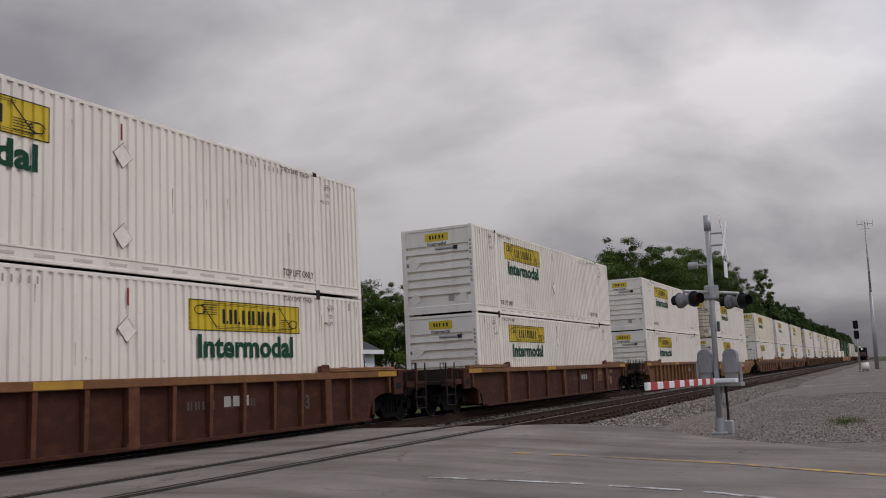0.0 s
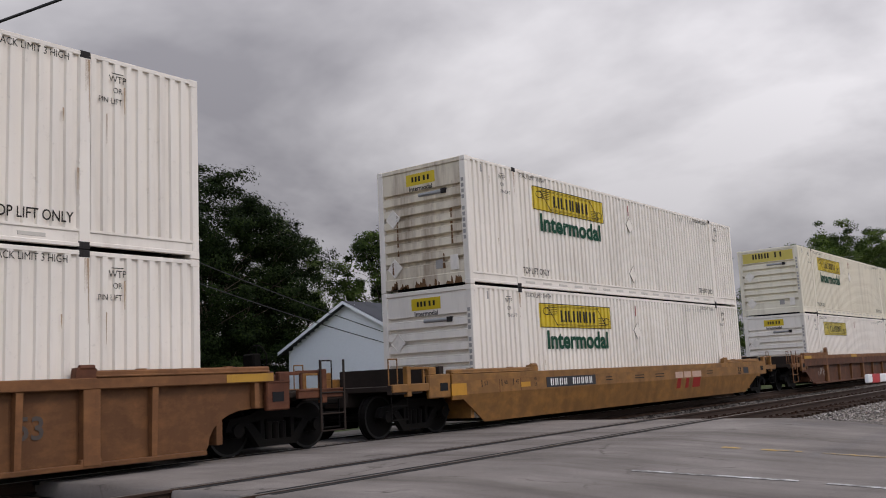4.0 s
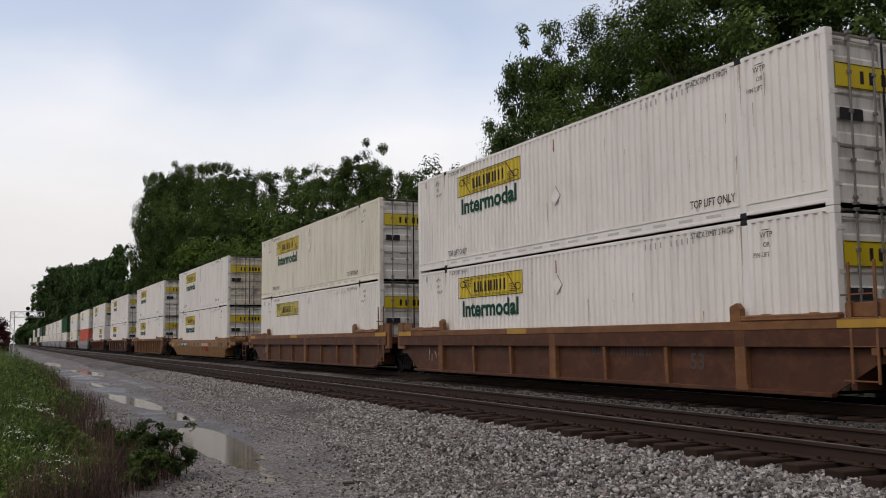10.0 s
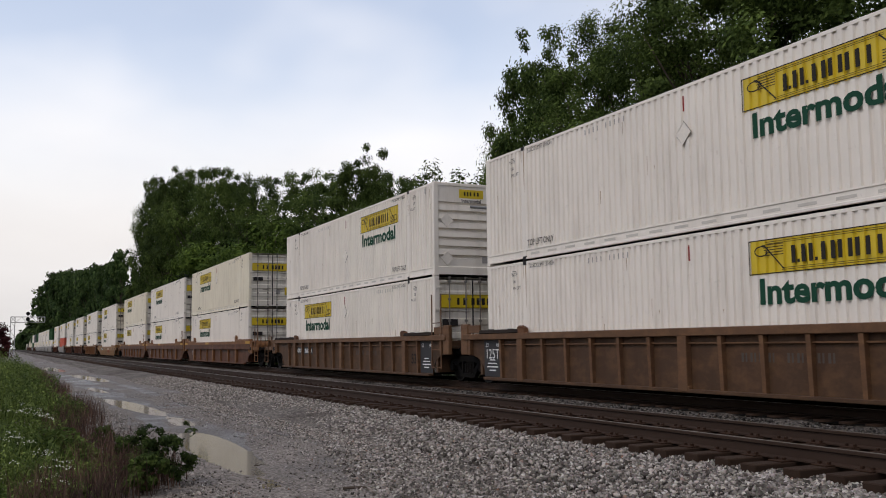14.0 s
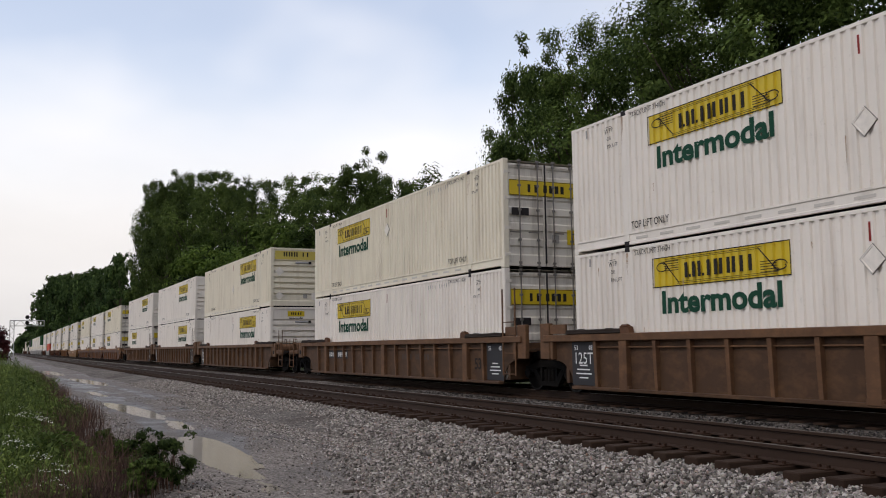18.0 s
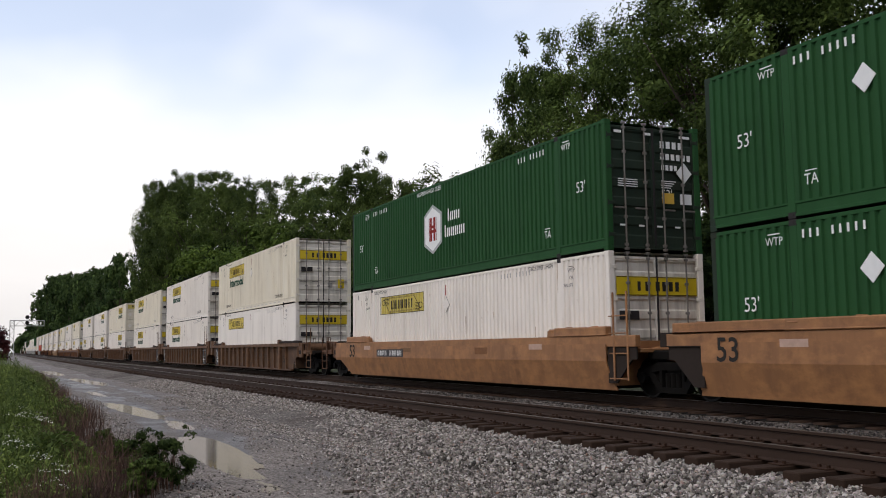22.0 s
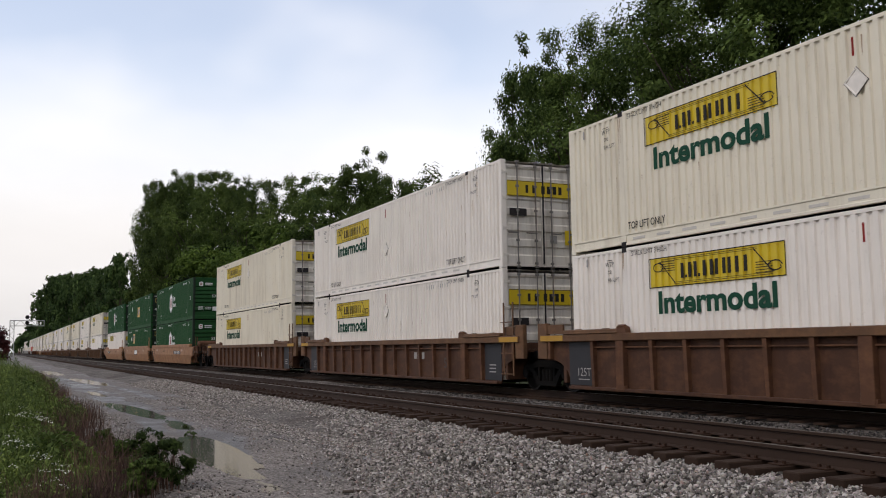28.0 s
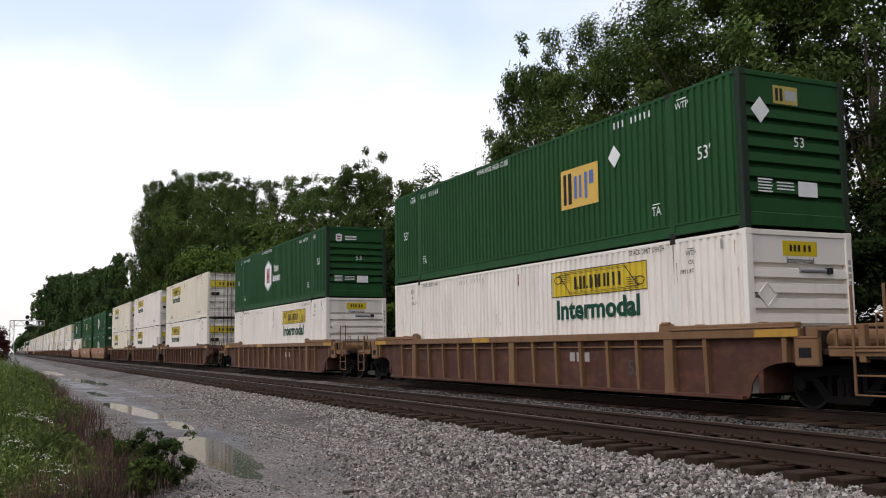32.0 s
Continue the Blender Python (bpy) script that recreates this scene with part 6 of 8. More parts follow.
            if near and kind == "ribbed":
                part("end_corner", mesh_of(f"end_corner_{chord}", corner, M[chord]), root, at @ pose(0, -1.42 * sign, 0))
            if sign > 0:
                part("ladder", mesh_of(f"art_ladder_{chord}_{tip}", rail2, M[chord]), root, at @ pose(0, -1.50, 0))
                add_truck(root, x0 + 1.65)
    if not near:
        return root
    # panels and stencils on both sides
    for s in (-1, 1):
        m = pose(0, -1.50, 0) if s < 0 else pose(LONG, 1.50, 0, 0, 0, 180)
        y = -0.034 if kind != "ribbed" else 0.104

        def number_bars(bm):
            for i in range(10):
                if i != 4:
                    flat(bm, -1.02 + i * 0.21, -0.965 + i * 0.21, -0.08, 0.08), flat(bm, -0.925 + i * 0.21, -0.885 + i * 0.21, -0.08, 0.08)
        if kind == "smooth" and marks == 1:
            pass
        elif kind in ("smooth", "slope"):
            px, w = (3.73, 1.2) if kind == "slope" else (11.5, 1.45) if marks == 2 else (4.15, 1.15)
            p = part("number_panel", mesh_of(f"number_panel_{w}", lambda bm: box(bm, -w, w, -0.004, 0, -0.12, 0.12), M["panel_black"]), root, m @ pose(px, -0.031, 0.905 if kind == "slope" else 0.92), "black panel")
            tagged(part("number_bars", mesh_of("number_bars", number_bars, M["white_ink"]), p, pose(0, -0.007, 0), "white number bars"), kind="stuff")
        elif body != "maroon" or left == "c":
            tagged(part("number_bars", mesh_of("worn_number_bars", number_bars, M["dark_stencil"] if body in ("brown", "buff") else M["grey_ink"]), root, m @ pose(LONG - 5.6 if marks != 4 else 2.3, y, 0.80), "worn number bars"), kind="stuff")
        tone = "ink" if kind != "ribbed" or marks == 3 or (marks == 2 and rib_step > 1.5) else "dark_stencil"
        if marks == 2 and rib_step > 1.5:
            part("mark_plate", mesh_of("length_plate", lambda bm: box(bm, -0.32, 0.32, -0.004, 0, -0.06, 0.50), M["chord_orange"]), root, m @ pose(LONG - 2.78, y + 0.002, 0.68), "faded orange plate")
            for px, pz, w, h in ((-1.55, 0.74, 0.26, 0.13), (-1.05, 0.62, 0.17, 0.17), (-0.95, 1.02, 0.30, 0.07)):
                part("mark_plate", mesh_of(f"worn_plate_{w}", lambda bm: box(bm, -w, w, -0.004, 0, -h, h), M["rib_dusty"]), root, m @ pose(LONG + px, y + 0.002, pz), "worn tan patch")
        part("length_mark", mesh_of(f"fifty_three_{tone}_{kind}", lambda bm: letters(bm, "53", 0, 0, 0.60 if kind == "smooth" else 0.31 if kind == "slope" else 0.42, 1.0, 0.008), M[tone]), root, m @ pose(0.58 if kind == "smooth" else LONG - 0.95 if kind == "slope" else LONG - 2.8 if marks == 2 else LONG - 1.37 if marks == 3 else LONG - 3.2, y - 0.006 + (0.0 if kind != "smooth" else 0.003), 0.97 if kind == "smooth" else 0.70 if marks == 2 else 0.62 if kind != "slope" else 0.88), "stencilled length mark")

        def tiny(bm):
            for x, wd in ((0.05, "53"), (0.81, "48"), (1.28, "45")):
                letters(bm, wd, x, 0.96, 0.14)
                flat(bm, x - 0.17, x - 0.14, 0.89, 1.03)
            letters(bm, "40", 2.04, 1.00, 0.11), letters(bm, "20", 2.04, 0.87, 0.11)
            for x, wd in ((5.5, 0.35), (7.2, 0.55), (8.5, 0.6), (12.3, 0.5)):
                for k in range(2):
                    flat(bm, x, x + wd, 0.86 + k * 0.07, 0.885 + k * 0.07)
        if kind == "slope":
            part("notice_plate", mesh_of("slope_notice", lambda bm: box(bm, -0.24, 0.24, -0.004, 0, -0.10, 0.10), M["panel_black"]), root, m @ pose(LONG - 0.32, -0.029, 0.90), "small black notice plate")
            tagged(part("stencil_marks", mesh_of("tiny_marks", tiny, M["ink"]), root, m @ pose(0, -0.033, 0), "small dark stencils"), kind="stuff")
            def lean(bm):
                for v in bm.verts:
                    if v.co.z < 0.76:
                        v.co.y += 0.24 * (0.76 - v.co.z)

            for x0, x1 in ((9.88, 10.44), (10.52, 11.04), (11.14, 11.84)):
                wide2 = round(x1 - x0, 2)
                emblem = part("emblem", mesh_of(f"owner_mark_white_{wide2}", lambda bm: flat(bm, 0, wide2, 0.79, 0.97), M["pale_mark"]), root, m @ pose(x0, -0.034, 0), "worn pale bar of the owner's mark")

                def red_mark(bm):
                    q = (0.14, wide2 - 0.14) if wide2 < 0.6 else (0.06, wide2 - 0.06)
                    bm.faces.new([bm.verts.new((x, 0, z)) for x, z in ((q[0], 0.48), (q[1], 0.48), (q[1], 0.775), (q[0], 0.775))])
                    lean(bm)
                part("emblem_art", mesh_of(f"owner_mark_red_{wide2}", red_mark, M["red_ink"]), emblem, pose(0, -0.002, 0), "dark red lower bar")
        elif kind == "smooth":
            if marks == 1:
                p = part("owner_panel", mesh_of("owner_panel", lambda bm: box(bm, -0.97, 0.97, -0.004, 0, -0.23, 0.22), M["panel_black"]), root, m @ pose(8.45, -0.033, 0.94), "black panel")
                part("emblem", mesh_of("owner_mark", lambda bm: [flat(bm, x, x + 0.46, -0.16, 0.16) for x in (-0.80, -0.24, 0.34)], M["white_ink"]), p, pose(0, -0.007, 0), "white owner's mark")
            if left == "a":
                p = part("load_panel", mesh_of("load_panel", lambda bm: box(bm, -0.60, 0.60, -0.02, 0.0, -0.14, 0.14, 0.006), M["grimy_end"]), root, m @ pose(-0.72 if s < 0 else LONG + 0.72, 0.02, 1.18), "dark grey panel")
                part("load_mark", mesh_of("load_mark", lambda bm: letters(bm, "125T", 0.15, 0, 0.26), M["white_ink"]), p, pose(0, -0.024, 0), "white stencilled load mark")
            for k, (px2, pz2) in enumerate(((2.1, 1.10), (5.6, 1.02), (13.4, 1.08))):
                part("repair_patch", mesh_of(f"repair_{k % 2}", lambda bm: box(bm, -0.30 - 0.2 * (k % 2), 0.30, -0.003, 0, -0.07, 0.06), M["rib_dusty" if k % 2 else "pale_mark"]), root, m @ pose(px2, -0.031, pz2), "worn repair patch")
            part("rust_patch", mesh_of("rust_patch", lambda bm: box(bm, -0.35, 0.35, -0.003, 0, -0.09, 0.09), M["chord_orange"]), root, m @ pose(10.6, -0.031, 0.98), "orange primer patch")
        elif marks in (1, 2, 4):
            part("emblem", mesh_of("owner_mark_bars", lambda bm: [flat(bm, x, x + 0.20, -0.10, 0.10) for x in (-0.42, -0.14, 0.16)], M["grey_ink"]), root, m @ pose(11.0, y - 0.004, 0.84), "faded grey owner's mark")
        if kind == "ribbed" and marks == 3 and left == "c":
            p = part("number_panel", mesh_of("number_panel_short", lambda bm: box(bm, -1.12, 1.12, -0.004, 0, -0.15, 0.15), M["panel_black"]), root, m @ pose(3.2, 0.108, 0.86), "black panel")
            tagged(part("number_bars", mesh_of("number_bars", number_bars, M["white_ink"]), p, pose(0, -0.007, 0), "white number bars"), kind="stuff")
        if kind == "ribbed" and (marks in (1, 3) or body == "maroon"):
            for x in [0.40] * (left == "a") + [LONG - 0.40] * (right == "a"):
                p = part("notice_panel", mesh_of("notice_panel", lambda bm: box(bm, -0.45, 0.45, -0.01, 0, -0.48, 0.47), M["panel_black"]), root, m @ pose(x, 0.108, 0.70), "black stencil panel")

                def panel_words(bm):
                    letters(bm, "53", -0.28, 0.34, 0.16), letters(bm, "48", 0.28, 0.34, 0.16)
                    for k, wd in enumerate((0.3, 0.5, 0.6, 0.35)):
                        flat(bm, -wd / 2, wd / 2, -0.06 - k * 0.09, -0.03 - k * 0.09)
                def heavy_words(bm):
                    panel_words(bm)
                    letters(bm, "125T", 0, 0.10, 0.36)
                def worn_words(bm):
                    letters(bm, "125T", 0.12, -0.20, 0.26)
                    flat(bm, -0.1, 0.34, -0.36, -0.34)
                if body == "maroon":
                    tagged(part("stencil_marks", mesh_of("worn_words" if x < 2 else "worn_bars", worn_words if x < 2 else lambda bm: [flat(bm, -0.2, 0.15, -0.1 - k * 0.09, -0.07 - k * 0.09) for k in range(3)], M["grey_ink"]), p, pose(0, -0.014, 0), "worn stencilled notes"), kind="stuff")
                    continue
                heavy = body == "buff" and x < 2 and left == "a"
                tagged(part("stencil_marks", mesh_of("heavy_words" if heavy else "panel_words", heavy_words if heavy else panel_words, M["white_ink"]), p, pose(0, -0.014, 0), "white stencilled notes"), kind="stuff")
        if kind == "ribbed" and body == "orange_brown":
            def scrawl(bm):
                r2 = random.Random(seed)
                for w in range(5):
                    pts = [(w * 0.22 + r2.uniform(0, 0.16), r2.uniform(-0.22, 0.22)) for _ in range(5)]
                    stroke(bm, pts, 0.028)
            part("graffiti", mesh_of(f"scrawl_{seed}", scrawl, M["grey_ink"]), root, m @ pose(0.9 if s < 0 else 9.0, 0.102, 0.62), "pale scrawled graffiti")
    return root


# ---- the train ----
BOX_Z = 0.235


def build_train():
    """One well car a unit, with the boxes it carries; returns what moves with its starting pose."""
    moving, boxes, cars = [], {}, {}
    look_of = {
        "W": ("white", "white", "white container with yellow sign and green word"),
        "D": ("white", "white", "white container with rust-streaked ends, yellow sign"),
        "C": ("white", "cream", "yellowed cream container, yellow sign, green word"),
        "N": ("white_no_word", "white", "white corrugated container, faded yellow sign alone"),
        "Y": ("white_no_word", "cream", "yellowed cream container, faded yellow sign alone"),
        "S": ("white_smooth", "white", "smooth-sided white container with a yellow sign"),
        "H": ("shield", "green", "dark green container with a white six-sided emblem"),
        "L": ("block_low", "green", "dark green container with a low amber emblem"),
        "E": ("block", "green", "dark green container with an amber square emblem"),
        "R": ("bare", "red", "orange-red container with plain corrugated sides"),
        "G": ("bare", "grey_box", "dark grey container with plain corrugated sides"),
        "P": ("bare", "cream", "plain cream container with corrugated sides"),
        "V": ("bare", "green", "plain dark green container with corrugated sides"),
    }
    kinds = {
        "brown2": ("ribbed", "brown", "rib_brown", "chord_orange", 2.0, "rust-brown ribbed steel well car, faded orange top rail", 2),
        "brown1": ("ribbed", "brown", "rib_brown", "chord_orange", 1.0, "rust-brown close-ribbed steel well car", 2),
        "sandy": ("ribbed", "sandy", "chord_orange", "chord_orange", 1.0, "sandy orange-brown close-ribbed steel well car", 2),
        "ochre": ("slope", "ochre", "ochre", "ochre", 1.0, "yellow-ochre smooth-sided well car with sloping ends", 0),
        "orange": ("ribbed", "orange_brown", "chord_orange", "chord_orange", 1.95, "orange-brown steel well car with graffiti", 0),
        "buff": ("ribbed", "buff", "chord_buff", "chord_buff", 1.02, "buff-brown close-ribbed steel well car", 3),
        "tan": ("smooth", "tan", "tan", "tan", 1.0, "tan-orange smooth-sided well car", 1),
        "maroon": ("ribbed", "maroon", "rib_maroon", "chord_buff", 1.02, "dark maroon close-ribbed steel well car", 4),
        "dusty": ("ribbed", "dusty", "rib_dusty", "rib_dusty", 1.02, "dusty maroon close-ribbed well car, tan ribs and yellow patches", 4),
        "pale": ("smooth", "pale_well", "pale_well", "pale_well", 1.0, "dusty grey smooth-sided well car", 0),
    }
    # leading end of the boxes at the start, car, its two ends, upper box, lower box; small letters: closed end trailing
    units = [
        (-306.5, "pale", "cc", "", "P"), (-283.0, "maroon", "cc", "", "G"), (-259.5, "brown1", "cc", "P", "P"),
        (-236.0, "maroon", "cc", "V", "P"), (-212.5, "pale", "cc", "W", "V"), (-189.0, "maroon", "cc", "G", "W"), (-165.5, "pale", "cc", "V", "W"),
        (-147.0, "pale", "ca", "W", "W"), (-127.5, "pale", "aa", "W", "W"), (-108.0, "pale", "aa", "W", "W"), (-88.5, "pale", "aa", "W", "W"), (-69.0, "pale", "ac", "V", "W"),
        (-42.7, "brown1", "cc", "W", "W"), (-19.3, "pale", "cc", "W", "R"),
        (4.08, "brown1", "cc", "W", "w"), (27.47, "brown2", "cc", "W", "W"), (50.77, "sandy", "cc", "W", "W"), (74.19, "ochre", "cc", "D", "W"),
        (98.17, "orange", "ca", "C", "N"), (117.67, "orange", "aa", "W", "W"), (136.98, "orange", "ac", "C", "W"),
        (160.45, "buff", "ca", "w", "W"), (180.0, "buff", "aa", "w", "w"), (199.36, "buff", "ac", "c", "w"),
        (222.63, "buff", "ca", "C", "W"), (242.07, "buff", "aa", "W", "W"), (261.49, "buff", "ac", "C", "S"),
        (285.07, "tan", "ca", "H", "N"), (304.43, "tan", "aa", "E", "L"), (323.90, "tan", "ac", "h", "h"),
        (347.70, "maroon", "ca", "C", "C"), (367.20, "maroon", "aa", "W", "W"), (386.64, "maroon", "ac", "C", "W"),
        (410.54, "dusty", "cc", "h", "w"), (433.94, "dusty", "cc", "e", "w"),
        (457.4, "brown1", "cc", "W", "W"), (480.8, "brown1", "cc", "W", "W"),
    ]
    for n, (u, kind, ends, top, low) in enumerate(units):
        shape, body, ribs, chord, step, text, marks = kinds[kind]
        if kind == "tan":
            marks = {"ca": 0, "aa": 1, "ac": 2}[ends]
        near = 0 < u < 450
        key = (kind, ends, near) if kind != "orange" else (kind, n)
        at = pose(u, FAR_Y, 0)
        if key in cars:
            car = copy_thing(cars[key], at)
        else:
            car = cars[key] = well_car(shape, *ends, body, ribs, chord, step, text, marks, n, near)
            car.matrix_basis = at
        moving.append((car, u, 0.0, 0))
        for letter, z in ((low, BOX_Z), (top, BOX_Z + TALL + 0.008)):
            if not letter:
                continue
            style, paint_name, words = look_of[letter.upper()]
            turn = 180 if letter.islower() else 0
            at = pose(u + HALF, FAR_Y, z, 0, 0, turn)
            holders = ((0.66,), (1.95,), (0.66, 2.1), (1.3,))[(n * 2 + (z > 1)) % 4] if kind != "ochre" else (0.66, 2.1) if z > 1 else (1.95,)
            if u == 4.08:
                holders = (0.66, 2.1) if z > 1 else (1.95,)
            known = (letter.upper(), near) if not near else (letter.upper(), holders)
            if known in boxes:
                ob = copy_thing(boxes[known], at)
            else:
                ob = boxes[known] = container(style, paint_name, label=words, near=near, rusty=letter.upper() == "D", holders=holders)
                ob.matrix_basis = at
            tagged(ob, words + (", on top" if z > 1 else ", in the well"))
            moving.append((ob, u + HALF, z, turn))
    return moving


def motions():
    for ob, u, z, turn in MOVING:
        walk(ob, [(t, pose(u - ran(t), FAR_Y, z, 0, 0, turn)) for t in (0.0, 8.0, 16.0, 24.0, 32.0)])


# ---- trees and plants ----
def leaf_cloud(seed, crown_r, crown_h, base_h, lobes, clumps, per, leaf, open_=0.0):
    """Small pointed leaves in clumps, the clumps gathered on lobes of an uneven crown: verts, faces, clump middles."""
    rng = np.random.default_rng(seed)
    # lobes, spread over the crown by a golden spiral and shaken
    k = np.arange(lobes)
    cz = 1 - 1.75 * (k + 0.5) / lobes
    an = k * 2.39996 + rng.normal(0, 0.35, lobes) + seed
    cr = np.sqrt(np.clip(1 - cz * cz, 0, 1))
    far = rng.uniform(0.42, 0.80, lobes)
    wide = np.where(cz > 0.1, 1.0 - 0.30 * cz, 1.0 + 0.10 * cz)
    lob = np.stack([cr * np.cos(an) * far * wide, cr * np.sin(an) * far * wide, 0.5 + 0.5 * cz * rng.uniform(0.55, 0.86, lobes)], -1)
    lob_r = rng.uniform(0.26, 0.46, lobes)
    # clumps over each lobe, more on its outer and upper side
    pick = rng.integers(0, lobes, clumps)
    u = rng.normal(size=(clumps, 3)) + np.array((0, 0, 0.35))
    u[:, :2] += 0.8 * lob[pick, :2]
    u /= np.linalg.norm(u, axis=1, keepdims=True)
    d = rng.uniform(0.55, 1.08, (clumps, 1)) * lob_r[pick][:, None]
    mid = lob[pick] * np.array((crown_r, crown_r, crown_h)) + u * d * np.array((crown_r, crown_r, min(crown_h * 0.5, crown_r * 1.1)))
    grow = u
    if open_:
        keep = (rng.random(clumps) > open_ * (0.5 + 0.5 * np.sin(2.1 * mid[:, 0] + seed) * np.sin(1.7 * mid[:, 1] + 1.3 * mid[:, 2])))
        mid, grow = mid[keep], grow[keep]
    mid[:, 2] += base_h
    c = len(mid)
    size = rng.uniform(0.075, 0.165, c) * crown_r * (1 + 0.5 * (rng.random(c) > 0.85))
    ball = rng.normal(size=(c, per, 3))
    ball /= np.linalg.norm(ball, axis=2, keepdims=True)
    ball *= rng.uniform(0.1, 1.0, (c, per, 1)) ** 0.5 * rng.uniform(0.7, 1.25, (c, per, 1))
    at = (mid[:, None] + ball * size[:, None, None] * np.array((1.1, 1.1, 0.62))).reshape(-1, 3)
    at[:, 2] = base_h + (at[:, 2] - at[:, 2].min()) * crown_h / (at[:, 2].max() - at[:, 2].min())
    n = len(at)
    out = np.repeat(grow, per, axis=0)
    nrm = 0.75 * ball.reshape(-1, 3) + 0.55 * out + 0.30 * rng.normal(size=(n, 3)) + np.array((0, 0, 0.30))
    nrm /= np.linalg.norm(nrm, axis=1, keepdims=True)
    a = np.cross(nrm, rng.normal(size=(n, 3)))
    a /= np.linalg.norm(a, axis=1, keepdims=True)
    b = np.cross(nrm, a)
    s = leaf * rng.uniform(0.6, 1.3, (n, 1))
    v = np.stack([at - a * s, at - a * s * 0.1 + b * s * 0.48, at + a * s, at - a * s * 0.1 - b * s * 0.48], 1)
    return v.reshape(-1, 3), np.arange(n * 4).reshape(n, 4), mid


def limbs(seed, height, radius, tips):
    """A tapered trunk that leans a little, and limbs that run to some of the clumps."""
    rng = random.Random(seed)

    def fill(bm):
        p, r = Vector((0, 0, -0.25)), radius
        steps = 7
        pts = [p.copy()]
        for i in range(steps):
            q = p + Vector((rng.uniform(-0.16, 0.16), rng.uniform(-0.16, 0.16), height * 0.72 / steps))
            bar(bm, p, q, r, 9, r * 0.87)
            p, r = q, r * 0.87
            pts.append(p.copy())
        for t in tips:
            i = rng.randint(2, steps)
            a, b = pts[i], Vector(t)
            mid = a.lerp(b, 0.5) + Vector((0, 0, 0.25 * (b - a).length * 0.5))
            r0 = radius * 0.33 * (1 - i / (steps + 3))
            bar(bm, a, mid, r0, 6, r0 * 0.65)
            bar(bm, mid, b, r0 * 0.65, 5, r0 * 0.15)
    return fill


TREES = {}


def tree_kind(key, seed, r, h, base, lobes, clumps, per, leaf, material, radius, label, open_=0.0):
    v, f, mid = leaf_cloud(seed, r, h, base, lobes, clumps, per, leaf, open_)
    root = thing("tree", label, "tree", group="trees along the line")
    part("trunk", mesh_of(f"trunk_{key}", limbs(seed, base + h * 0.8, radius, [tuple(m) for m in mid[:30]]), M["bark"], True), root)
    part("crown", from_arrays(f"crown_{key}", v, f, M[material]), root, label="leafy uneven crown")
    TREES[key] = [root, False, base + h]
    return root


def plant(key, x, y, top, turn, wide=1.0):
    """A tree whose tip reaches the height top."""
    root, used, tall = TREES[key]
    z = -0.8 if y > 16 else -0.5
    k = (top - z) / tall
    m = pose(x, y, z, 0, 0, turn)
    if not used:
        TREES[key][1] = True
        ob = root
        ob.matrix_basis = m
    else:
        ob = copy_thing(root, m)
    ob.scale = (k * wide, k * wide, k)
    return ob


